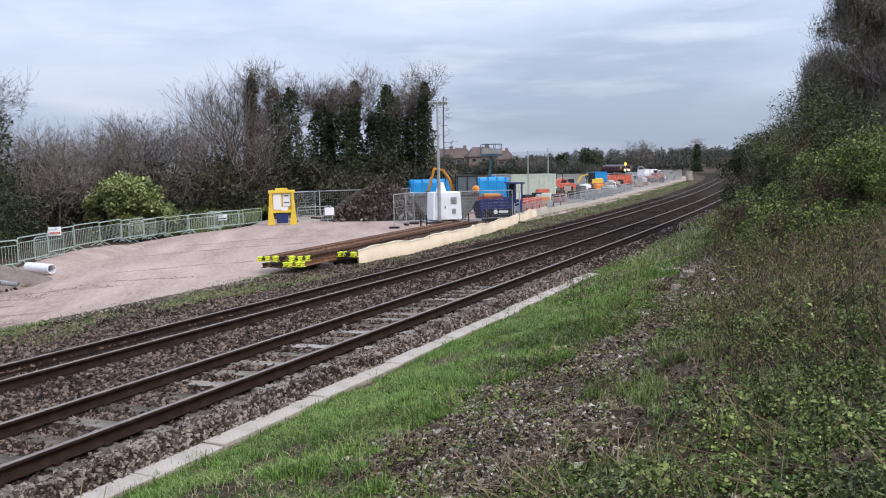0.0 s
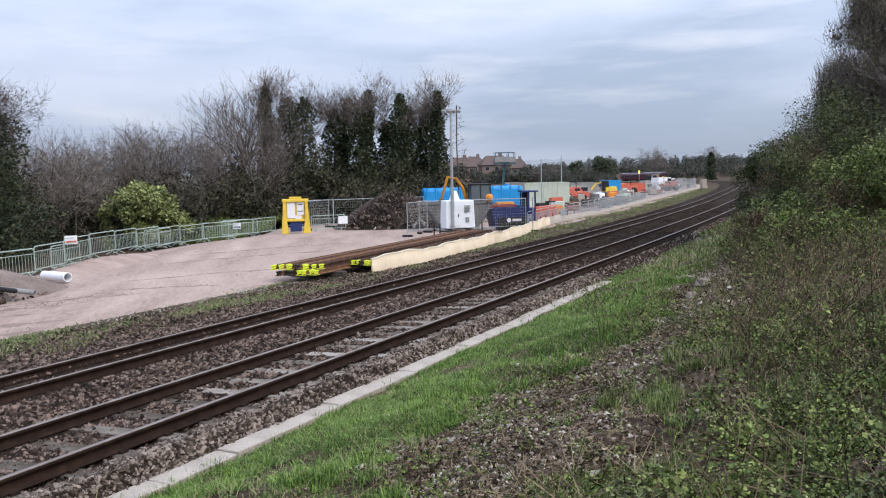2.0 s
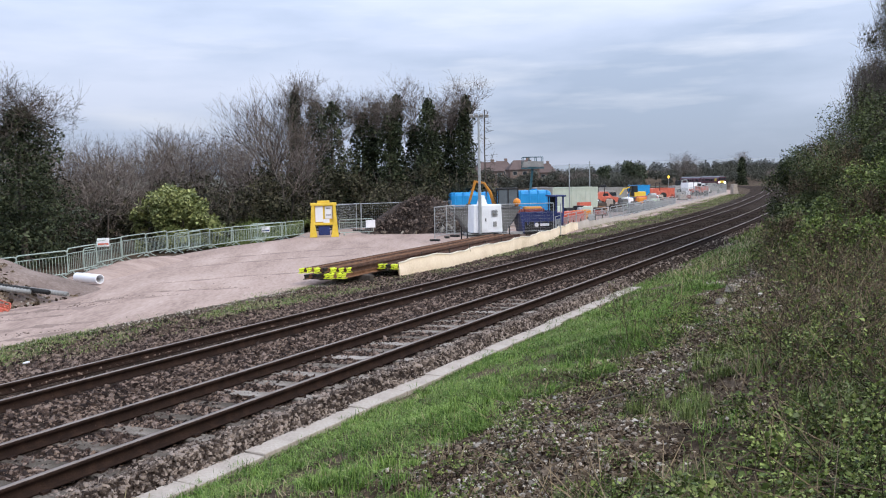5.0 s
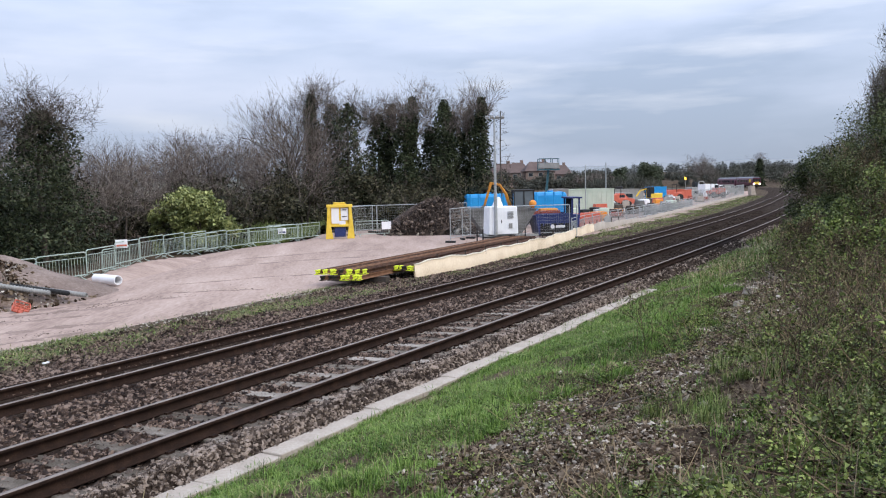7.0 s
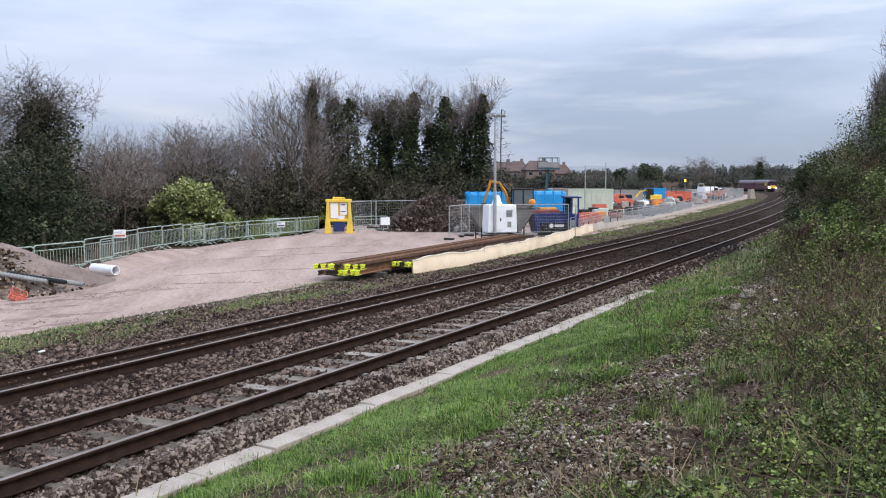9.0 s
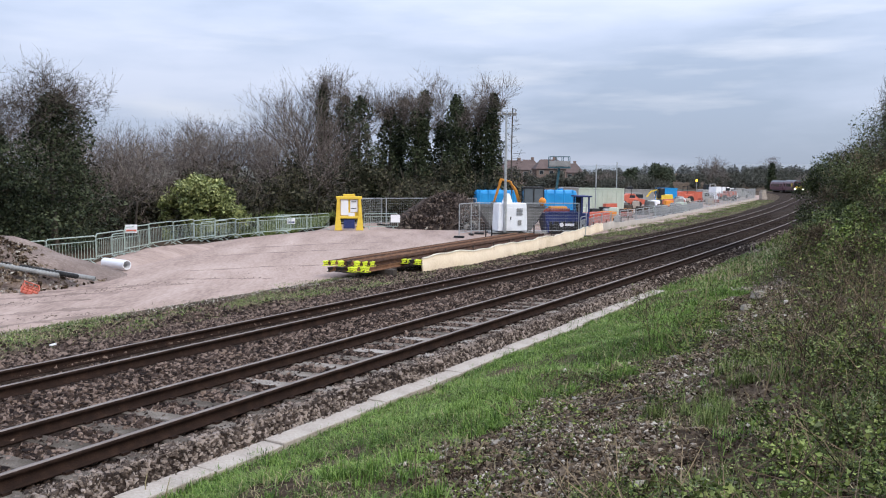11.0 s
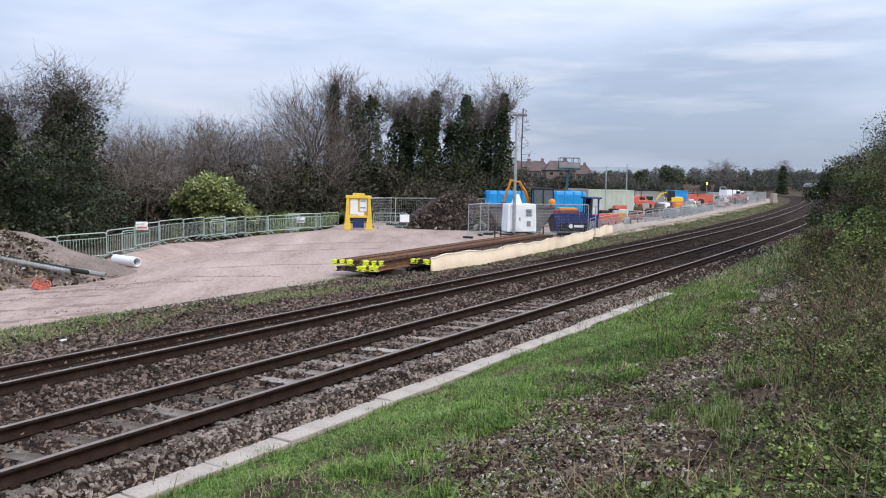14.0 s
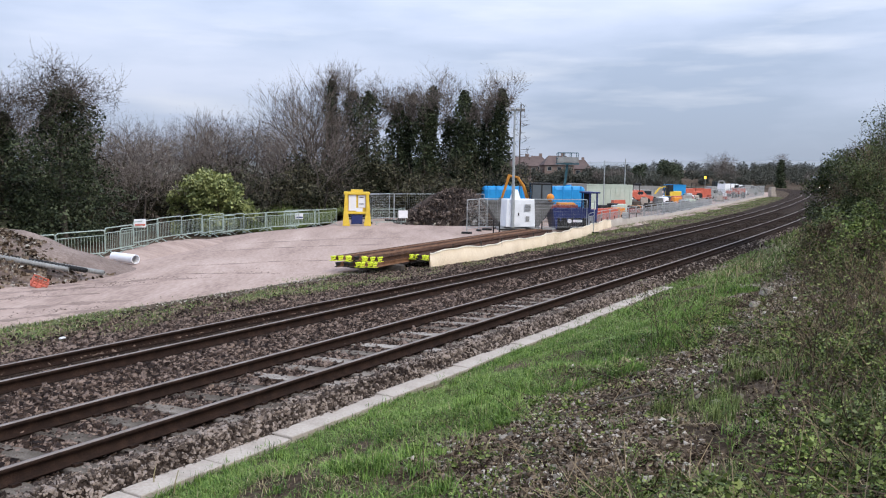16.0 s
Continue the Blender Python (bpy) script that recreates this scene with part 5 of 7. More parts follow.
stones("boulders", np.array([(-1.7, 55.5, -0.75), (-0.4, 55.3, -0.8), (2.3, 55.5, -0.62), (2.9, 55.7, -0.6), (0.5, 55.4, -0.78), (-2.2, 55.7, -0.8)]), 0.2, PALE_STONE, "pale boulders at the foot of a heap", category="boulders")


# ---- trees and scrub behind the yard ----
def bare_tree(name, m, label, seed, tall, group, stems=1, levels=5, spread=0.45, kids=3, ivy=0.0, first=0.28, thick=0.016, ivy_r=0.9, droop=0.0):
    r = np.random.default_rng(seed)
    t = thing(name, m, label, "tree", group)
    A, B, R0, R1 = branches(r, (0, 0, -0.2), tall, spread, levels, first, stems, thick=thick, kids=kids, droop=droop)
    big = R0 > tall * 0.004
    part("trunk", sticks_mesh("trunk", A[big], B[big], R0[big], R1[big], BARK), t)
    part("crown", sticks_mesh("crown", A[~big], B[~big], np.maximum(R0[~big], 0.011), np.maximum(R1[~big], 0.007), TWIG, True), t, "fine bare twigs")
    a, b = twiglets(r, A, B, R1, 1500, tall * 0.04)
    part("twig_spray", sticks_mesh("twig_spray", a, b, 0.007, 0.003, TWIG, True), t, "finest grey-brown twig ends")
    if ivy:
        lo = (B[:, 2] < tall * ivy) & (R0 > tall * 0.0017) & (np.hypot(B[:, 0], B[:, 1]) < 0.5 + ivy_r * 0.8)
        c = (A[lo] + B[lo]) / 2
        w = np.clip(1.25 - c[:, 2] / (tall * ivy) * 0.75, 0.25, 1) * ivy_r
        cols = [c]
        rad = [np.stack([w * 0.8, w * 0.8, w], -1)]
        zz = np.linspace(0.2, tall * ivy, 26)
        cols.append(np.stack([r.normal(0, 0.45, 26), r.normal(0, 0.45, 26), zz], -1))
        ww = ivy_r * (1.3 - 0.85 * zz / (tall * ivy)) * r.uniform(0.7, 1.2, 26)
        rad.append(np.stack([ww, ww, ww], -1))
        P = clump_points(r, np.concatenate(cols), np.concatenate(rad), 14000, 0.5)
        part("ivy", leaf_mesh("ivy", P, 0.12, IVY), t, "dense dark ivy")
    return t


def ivy_tree(x, y, z, tall, rad, seed, label, n=9000, foot=1.9, crown=0.55, spread=0.34, stems=2, leaf=0.13, name="ivy_tree", thick=0.012, levels=4):
    """A trunk sheathed in a lumpy tapering column of ivy, bare twigs above."""
    r = np.random.default_rng(seed)
    t = thing(name, pose(x, y, z), label, "tree", G_IVY)
    bend = r.normal(0, 0.25, 2)
    axis = lambda h: np.stack([bend[0] * np.sin(h / tall * 3), bend[1] * np.sin(h / tall * 2.4), h], -1)
    q = np.linspace(-0.2, tall * 0.8, 9)
    p = axis(q)
    part("trunk", sticks_mesh("trunk", p[:-1], p[1:], np.linspace(0.24, 0.1, 8), np.linspace(0.22, 0.09, 8), BARK), t)
    h = r.uniform(0, 1, n) ** 1.1 * tall
    a = r.uniform(0, math.tau, n)
    ph = r.uniform(0, 6, 4)
    lump = 1 + 0.42 * np.sin(h * 1.5 + 2.5 * np.sin(a + ph[0]) + ph[1]) + 0.25 * np.sin(h * 4.3 + a * 2 + ph[2])
    w = rad * (foot - (foot - 0.75) * np.minimum(1, h / tall * 1.15)) * np.minimum(1, (tall - h) * 0.9 + 0.12) * lump
    k = w * r.uniform(0.2, 1.25, n) ** 0.5 + np.abs(r.normal(0, 0.12, n))
    P = axis(h) + np.stack([np.cos(a) * k, np.sin(a) * k, r.normal(0, 0.12, n)], -1)
    part("ivy", leaf_mesh("ivy", P, leaf, IVY), t, "dense dark ivy")
    A, B, R0, R1 = branches(r, axis(np.array(tall * 0.6)), tall * crown, spread, levels, 0.36, stems, thick=thick, kids=3)
    part("crown", sticks_mesh("crown", A, B, np.maximum(R0, 0.011), np.maximum(R1, 0.006), DARK_TWIG if name == "hawthorn_tree" else TWIG, True), t, "fine bare twigs")
    a, b = twiglets(r, A, B, R1, 1800 if name == "hawthorn_tree" else 650, 0.42)
    part("twig_spray", sticks_mesh("twig_spray", a, b, 0.006, 0.003, DARK_TWIG if name == "hawthorn_tree" else TWIG, True), t, "finest twig ends")
    return t


G_IVY = "ivy-clad trees behind the yard"
for k, (x, tall, rad) in enumerate([(-9.5, 11.8, 0.42), (-7.7, 11.0, 0.85), (-6.1, 10.7, 1.0), (-3.7, 9.9, 0.8), (-2.4, 10.8, 0.36), (-1.5, 9.8, 0.75), (-0.6, 11.4, 0.42), (0.7, 8.8, 0.8), (1.9, 10.8, 0.62), (2.8, 9.9, 0.7), (4.3, 10.4, 0.62), (5.1, 11.1, 0.45)]):
    ivy_tree(x, 72 + 1.5 * math.sin(k * 2.1), -1.4, tall, rad, 121 + k, "bare tree thickly clad in dark ivy")
bare_tree("bare_tree", pose(-12.0, 71, -1.4), "tall leafless multi-stemmed tree", 31, 13.4, "leafless trees", 3, 4, 0.34, 3, 0, 0.34)
bare_tree("bare_tree", pose(-10.6, 70, -1.4), "tall leafless multi-stemmed tree", 32, 12.8, "leafless trees", 2, 4, 0.34, 3, 0, 0.34)
bare_tree("bare_tree", pose(-9.4, 64, -1.5), "slender leafless tree with two pale trunks", 35, 7.6, "leafless trees", 2, 4, 0.34, 3, 0, 0.48, 0.015)
r = np.random.default_rng(33)
slim = thing("bare_tree", pose(6.3, 66, -1.2), "thin leafless tree with level branches", "tree", "leafless trees")
part("trunk", Shape().pipe([(0, 0, -0.1), (0.05, 0, 3), (-0.03, 0, 6), (0.02, 0, 9.4)], 0.05).done("trunk", BARK), slim)
a = np.stack([np.zeros(46), np.zeros(46), np.linspace(4.0, 9.3, 46)], -1)
b = a + np.stack([r.choice([-1, 1], 46) * r.uniform(0.5, 1.5, 46) * np.linspace(1.1, 0.35, 46), r.normal(0, 0.4, 46), r.uniform(-0.1, 0.35, 46)], -1)
c = np.repeat(a + (b - a) * 0.6, 3, 0)
part("branchwork", sticks_mesh("branchwork", np.concatenate([a, c]), np.concatenate([b, c + r.normal(0, 0.22, c.shape)]), 0.014, 0.006, BARK, True), slim, "fine level branches")
ivy_tree(-20.6, 45, -1.3, 8.2, 1.5, 141, "spreading leafless tree with an ivy-clad trunk", 19000, 1.9, 0.7, 0.72, 6, 0.1, "hawthorn_tree", 0.008, 4)
ivy_tree(-24.8, 47, -1.3, 7.0, 1.0, 142, "spreading leafless tree with an ivy-clad trunk", 13000, 2.0, 0.7, 0.5, 5, 0.1, "hawthorn_tree", 0.008, 4)
bare_tree("hawthorn_tree", pose(-19.0, 52, -1.5), "spreading leafless tree in brown scrub", 43, 8.2, "leafless trees", 3, 4, 0.55, 3, 0, 0.3)
back = bare_tree("bare_tree", pose(-24, 88, -2), "leafless tree in the scrub", 51, 14.5, "leafless trees", 3, 4, 0.42, 3, 0, 0.3)
back2 = bare_tree("bare_tree", pose(-21, 86, -2), "leafless tree in the scrub", 52, 13.8, "leafless trees", 3, 4, 0.45, 3, 0, 0.3)
for k, (x, y, s) in enumerate([(-31, 85, 0.95), (-28, 92, 1.05), (-26, 80, 0.9), (-17.5, 90, 1.0), (-35, 78, 1.0), (-34, 70, 0.9), (-29, 66, 0.85), (-24, 64, 0.8), (-40, 82, 1.1), (-15, 84, 0.85), (-33, 56, 0.9)]):
    c = copy_thing((back, back2)[k % 2], pose(x, y, -2, 0, 0, 67 * k))
    c.scale = (s, s, s)


def scrub(name, boxes, n, size, mat, label, twigs=0.5, seed=5, twig_mat=TWIG):
    """Dense winter scrub: boxes of (x, y, half width, half depth, foot, top)."""
    r = np.random.default_rng(seed)
    tot = sum(b[2] * (b[5] - b[4]) for b in boxes)
    P, A, B = [], [], []
    for x, y, hw, hd, z0, z1 in boxes:
        m = int(n * hw * (z1 - z0) / tot)
        cs = np.stack([r.uniform(x - hw, x + hw, 60), r.uniform(y - hd, y + hd, 60), z0 + (z1 - z0) * r.uniform(0, 0.85, 60)], -1)
        cs[:, 2] *= np.where(cs[:, 2] > 0, 0.75 + 0.25 * np.sin(cs[:, 0] * 0.9), 1)
        rad = np.full((60, 3), min(hw, (z1 - z0) * 0.4)) * r.uniform(0.3, 0.8, (60, 1))
        P.append(clump_points(r, cs, rad, m, 0.4))
        q = int(m * twigs)
        a = clump_points(r, cs, rad, q, 0.3)
        d = r.normal(0, 0.5, (q, 3)) + np.array([0, 0, 0.75])
        A.append(a), B.append(a + d * r.uniform(0.4, 1.4, (q, 1)))
    ob = thing(name, Matrix(), label, "scrub", "", "stuff")
    part("foliage", leaf_mesh("foliage", np.concatenate(P), size, mat), ob)
    part("twigs", sticks_mesh("twigs", np.concatenate(A), np.concatenate(B), 0.022, 0.008, twig_mat, True), ob, "bare brown twigs")
    return ob


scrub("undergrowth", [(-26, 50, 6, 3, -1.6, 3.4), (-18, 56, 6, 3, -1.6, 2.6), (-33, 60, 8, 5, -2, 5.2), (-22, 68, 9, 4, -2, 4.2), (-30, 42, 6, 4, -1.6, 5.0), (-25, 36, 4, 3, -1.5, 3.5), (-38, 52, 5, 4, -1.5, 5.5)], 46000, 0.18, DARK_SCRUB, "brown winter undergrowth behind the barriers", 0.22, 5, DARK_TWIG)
scrub("dark_undergrowth", [(-6, 69.5, 6, 2, -1.5, 4.6), (2, 69.5, 4.4, 2, -1.5, 5.0), (-6, 66, 7, 2.0, -1.5, 2.4), (-0.2, 66.5, 3, 2, -1.5, 2.6), (-17, 61, 3, 2, -1.5, 1.6)], 56000, 0.15, BROWN_SCRUB, "dark brown-green undergrowth below ivy-clad trees", 0.03, 6, DARK_TWIG)
scrub("far_scrub", [(-30, 100, 20, 6, -2, 4.4), (-12, 104, 12, 6, -2, 3.8), (2, 110, 10, 6, -2, 3.4)], 36000, 0.3, SCRUB, "brown winter scrub beyond the yard", 0.4, 7)

# rough pasture between the barriers and the trees
def pasture():
    ys, ks = np.linspace(55.5, 69, 40), np.linspace(-14.5, -7.6, 36)
    X, Y = np.meshgrid(ks, ys)
    ob = new("pasture", mesh_of("pasture", np.stack([X, Y, height(X, Y) + 0.05 + 0.09 * (Y - 55.5) * np.clip((Y - 55.5) / 4, 0, 1)], -1).reshape(-1, 3), (np.arange(39)[:, None] * 36 + np.arange(35)[None]).ravel()[:, None] + np.array([[0, 1, 37, 36]]), ROUGH_FIELD))
    tagged(ob, "rough olive-green grass bank behind barriers", "grass bank", "", "structure")
    r = np.random.default_rng(78)
    n = 26000
    P = np.stack([r.uniform(-14.5, -7.6, n), r.uniform(55.5, 69, n), np.zeros(n)], -1)
    P[:, 2] = height(P[:, 0], P[:, 1]) + 0.04 + 0.09 * (P[:, 1] - 55.5) * np.clip((P[:, 1] - 55.5) / 4, 0, 1)
    tagged(new("pasture_grass", blade_mesh("pasture_grass", P, 0.28, 0.05, OLIVE_GRASS, 0.8)), "rank olive grass on a bank", "grass", "", "stuff")


pasture()

# yellow-green laurel
r = np.random.default_rng(77)
qa, qr, qz = r.uniform(0, math.tau, 70), r.uniform(0, 1, 70) ** 0.5, r.uniform(0, 1, 70)
cs = np.stack([-14.95 + 2.95 * np.cos(qa) * qr * np.sqrt(1 - 0.85 * qz ** 2), 53.2 + 1.6 * np.sin(qa) * qr, -1.3 + 3.55 * qz], -1)
ls = thing("laurel_bush", Matrix(), "rounded yellow-green evergreen bush behind barriers", "bush")
part("foliage", leaf_mesh("foliage", clump_points(r, cs, np.full((70, 3), 0.55) * r.uniform(0.6, 1.2, (70, 1)), 30000, 0.6), 0.1, LAUREL, 0.8, 1.9, True), ls)
a = np.stack([r.normal(-14.6, 0.3, 60), r.normal(53.2, 0.3, 60), np.full(60, -1.3)], -1)
part("stem", sticks_mesh("stem", a, cs[:60], 0.035, 0.015, BARK), ls)

# houses on the slope
def house(x, y, z, w, rot, label):
    h = thing("house", pose(x, y, z, 0, 0, rot), label, "house", "houses on the hillside")
    part("wall", Shape().box(0, 0, 1.6, w, 7, 6.4).done("wall", BRICK), h)
    part("roof", Shape().add([(-w / 2 - 0.4, -4, 4.7), (w / 2 + 0.4, -4, 4.7), (w / 2 + 0.4, 4, 4.7), (-w / 2 - 0.4, 4, 4.7), (-w / 2 + 1.8, 0, 7.6), (w / 2 - 1.8, 0, 7.6)], [(0, 1, 5, 4), (1, 2, 5), (2, 3, 4, 5), (3, 0, 4), (3, 2, 1, 0)]).done("roof", ROOF), h)
    part("chimney", Shape().box(w * 0.2, 0.5, 7.5, 0.9, 0.9, 1.8).done("chimney", BRICK), h)
    for k in range(3):
        for zz in (1.2, 3.6):
            wn2 = part("window", Shape().box(-w / 2 + w * (k + 0.5) / 3, -3.52, zz, 1.4, 0.1, 1.2).done("window", GREY), h, "pale window frame")
            part("pane", Shape().box(-w / 2 + w * (k + 0.5) / 3, -3.58, zz, 1.15, 0.04, 0.95).done("pane", DARK_GLASS), wn2)
    return h


house(24.5, 250, 0.2, 8.5, 8, "red-brick house with a brown tiled roof")
house(35.5, 252, 0.6, 9, 4, "brick house with a brown tiled roof")
house(43.5, 262, -0.4, 8, -8, "pale brick house with a brown tiled roof")
house(31.0, 268, 0.8, 7, 0, "red-brick house with a brown tiled roof")

scrub("hillside_hedge", [(24, 232, 12, 4, -1, 5.6), (44, 236, 10, 4, -1, 5.4), (6, 225, 12, 4, -1, 5.4), (32, 238, 16, 3, -1, 4.6)], 34000, 0.34, HAZED_LEAF, "brown hedges below hillside houses", 0.3, 8, HAZED_LEAF)
# distant woods and single trees
r = np.random.default_rng(9)


def woods(name, y0, y1, x0, x1, n, tall, size, mat, label, seed):
    r = np.random.default_rng(seed)
    cx, cy = r.uniform(x0, x1, n), r.uniform(y0, y1, n)
    d = side(cx, cy)
    ok = ((d < -14) | (d > 14)) & ~((cx / cy > 0.285) & (d < 0) & (cy < 350))
    cx, cy = cx[ok], cy[ok]
    th = tall * r.uniform(0.7, 1.0, len(cx)) * (0.8 + 0.25 * np.sin(cx * 0.09))
    gz = height(cx, cy)
    C = np.stack([cx, cy, gz + th * 0.5], -1)
    R = np.stack([th * 0.4, th * 0.4, th * 0.5], -1)
    P = clump_points(r, C, R, n * 130, 0.35)
    ob = thing(name, Matrix(), label, "woods", "", "stuff")
    part("foliage", leaf_mesh("foliage", P, size, mat), ob)
    A = clump_points(r, C, R, n * 45, 0.35)
    part("twigs", sticks_mesh("twigs", A, A + r.normal(0, 0.5, A.shape) + np.array([0, 0, 1.3]), 0.05, 0.02, mat, True), ob)
    return ob


woods("far_woods", 195, 235, 44, 62, 120, 5.6, 0.32, HAZED_LEAF, "brown leafless woods beyond the yard", 11)
woods("far_woods", 275, 350, -40, 90, 420, 6.2, 0.42, HAZED_LEAF, "brown leafless woods on rising ground", 12)
woods("far_woods", 350, 440, 70, 330, 760, 6.8, 0.45, HAZED_LEAF, "brown leafless woods behind the bend", 14)
woods("far_woods", 480, 640, -200, 480, 520, 8.0, 0.7, FAR_LEAF, "distant woods with haze in their leaf colour", 13)
for x, y, tall, s in ((56, 205, 7.0, 1), (59, 212, 6.5, 2), (61, 216, 6, 3), (52, 215, 6, 4)):
    r2 = np.random.default_rng(60 + s)
    t = thing("conifer_tree", pose(x, y, ground_at(x, y)), "dull green bushy tree in far woods", "tree", "green trees in far woods")
    part("trunk", Shape().tube((0, 0, 0), (0, 0, tall * 0.7), 0.2, 0.06).done("trunk", BARK), t)
    cs = np.stack([r2.normal(0, tall * 0.14, 18), r2.normal(0, tall * 0.14, 18), r2.uniform(1.5, tall, 18)], -1)
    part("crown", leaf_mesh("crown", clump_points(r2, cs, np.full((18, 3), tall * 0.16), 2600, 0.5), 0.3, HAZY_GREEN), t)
bare_tree("bare_tree", pose(122, 360, ground_at(122, 360)), "round leafless tree on the skyline", 91, 17, "leafless trees", 3, 5, 0.55, 3, 0, 0.3)
ivy_tree(125, 302, ground_at(125, 302) - 0.3, 10.5, 0.85, 192, "slim tree with an ivy-clad trunk", 3000, 1.9, 0.7, 0.4, 2, 0.35)
for x, y, tall in ((44, 225, 8), (49, 228, 9), (54, 232, 8), (135, 300, 8), (150, 330, 9)):
    c = copy_thing(back, pose(x, y, ground_at(x, y), 0, 0, x * 7))
    c.scale = (tall / 14.5,) * 3


# ---- the near bank ----
def scatter(n, s0, s1, d0, d1, r, keep=None):
    s, d = r.uniform(s0, s1, n), r.uniform(d0, d1, n)
    if keep is not None:
        k = keep(s, d, r)
        s, d = s[k], d[k]
    p = on_line(s, d)
    p[:, 2] = height(p[:, 0], p[:, 1])
    return p


def patchy(s, d):
    return np.sin(s * 1.1 + 2 * np.sin(d * 1.3)) + np.sin(s * 0.47 - d * 1.9) + 0.6 * np.sin(s * 2.9 + d * 3.3)


def grass_edge(s):
    return np.interp(s, [-4, 2.5, 4, 4.8, 6, 7, 9.5, 13, 20, 40, 70], [4.9, 4.6, 4.05, 4.35, 4.1, 4.9, 5.1, 4.5, 4.4, 3.6, 3.2]) + 0.16 * np.sin(s * 3.1) + 0.1 * np.sin(s * 7.3)


def bare_soil(s, d):
    """Where rubble and litter lie open, without grass."""
    e = grass_edge(s)
    far_edge = np.interp(s, [-4, 2.5, 3.5, 4.8, 6, 7, 8.6, 11.7, 16, 20], [5.9, 6.25, 6.35, 6.1, 5.8, 6.3, 6.6, 6.7, 5.7, 4.6]) + 0.2 * np.sin(s * 2.3) + 0.12 * np.sin(s * 6.1)
    return (d > e) & (d < far_edge)


r = np.random.default_rng(100)
worn = lambda s, d: (np.hypot((s - 2.9) / 0.8, (d - 3.2) / 0.35) < 1) | (np.hypot((s - 7.4) / 0.5, (d - 3.9) / 0.25) < 1) | (np.hypot((s - 3.9) / 0.5, (d - 2.9) / 0.25) < 1)
lush = lambda s, d, r: (d < grass_edge(s) + r.normal(0, 0.16, len(s))) & (r.uniform(0, 1, len(s)) < 0.66 + 0.3 * patchy(s * 1.3, d * 1.3)) & ~(worn(s, d) & (r.uniform(0, 1, len(s)) < 0.9))
gr = thing("grass", Matrix(), "rough green verge grass beside the cable trough", "grass", "", "stuff")
fp = scatter(230000, 0.8, 13, 1.72, 5.6, r, lush)
part("turf", blade_mesh("turf", fp[: len(fp) * 5 // 9], 0.042, 0.0065, GRASS, 1.5), gr)
part("olive_turf", blade_mesh("olive_turf", fp[len(fp) * 5 // 9:], 0.036, 0.0065, OLIVE_GRASS, 1.7), gr)


def tufts(n, s0, s1, d0, d1, per, length, width, mat, name, keep=None):
    """Grass tufts: blades that fan from common roots."""
    c = scatter(n, s0, s1, d0, d1, r, keep)
    k = np.repeat(c, per, 0) + r.normal(0, 0.045, (len(c) * per, 3)) * np.array([1, 1, 0])
    k[:, 2] = height(k[:, 0], k[:, 1])
    return blade_mesh(name, k, length, width, mat, 1.1)


part("tuft_blades", tufts(1500, 0.5, 16, 1.75, 5.4, 26, 0.06, 0.006, GRASS, "tuft_blades", lambda s, d, r: (d < grass_edge(s) + 0.1) & (patchy(s * 1.4, d * 1.5) > 0.1)), gr)


def tussocks(name, n, s0, s1, d0, d1, per, length, mat, keep=None):
    """Rank tussocks: long blades that arch outward from a thick root."""
    c = scatter(n, s0, s1, d0, d1, r, keep)
    size = np.repeat(r.uniform(0.55, 1.25, len(c)), per)
    k = np.repeat(c, per, 0)
    k[:, :2] += r.normal(0, 0.075, (len(k), 2)) * size[:, None]
    k[:, 2] = height(k[:, 0], k[:, 1])
    return blade_mesh(name, k, length * size, 0.0075, mat, 0.8)


edge_of = lambda s, d, r: (d < grass_edge(s) + 0.15) & (d > grass_edge(s) - 0.75)
part("tussock_blades", tussocks("tussock_blades", 210, 1.5, 16, 3.2, 5.4, 130, 0.115, GRASS, edge_of), gr)
part("verge_tussock_blades", tussocks("verge_tussock_blades", 150, 1.5, 16, 1.85, 4.2, 80, 0.07, GRASS), gr)
part("bank_tussock_blades", tussocks("bank_tussock_blades", 150, 2, 14, 5.4, 9.5, 100, 0.15, OLIVE_GRASS, lambda s, d, r: ~bare_soil(s, d)), gr)
part("stray_tufts", tufts(260, 0.5, 16, 4.2, 8.5, 26, 0.09, 0.006, GRASS, "stray_tufts", lambda s, d, r: ~bare_soil(s, d) | (r.uniform(0, 1, len(s)) < 0.2)), gr)
part("trough_edge_blades", tufts(420, 0.5, 22, 1.72, 1.95, 22, 0.07, 0.007, GRASS, "trough_edge_blades", lambda s, d, r: np.sin(s * 2.2) + np.sin(s * 5.1) > -0.2), gr)
fp = scatter(70000, 13, 34, 1.5, 5.2, r, lush)
part("far_blades", blade_mesh("far_blades", fp[::2], 0.07, 0.015, GRASS, 1.3), gr)
part("olive_blades", blade_mesh("olive_blades", fp[1::2], 0.07, 0.015, OLIVE_GRASS, 1.3), gr)
part("farther_blades", blade_mesh("farther_blades", scatter(15000, 34, 90, 1.4, 4.6, r, lush), 0.2, 0.05, OLIVE_GRASS, 0.9), gr)
dg = thing("dry_grass", Matrix(), "straw-coloured dry grass among green", "grass", "", "stuff")
part("dry_blades", blade_mesh("dry_blades", scatter(24000, 0, 20, 1.85, 8.5, r, lambda s, d, r: (patchy(s, d) > 0.2) | (r.uniform(0, 1, len(s)) < 0.2)), 0.06, 0.006, DRY_GRASS, 1.4), dg)
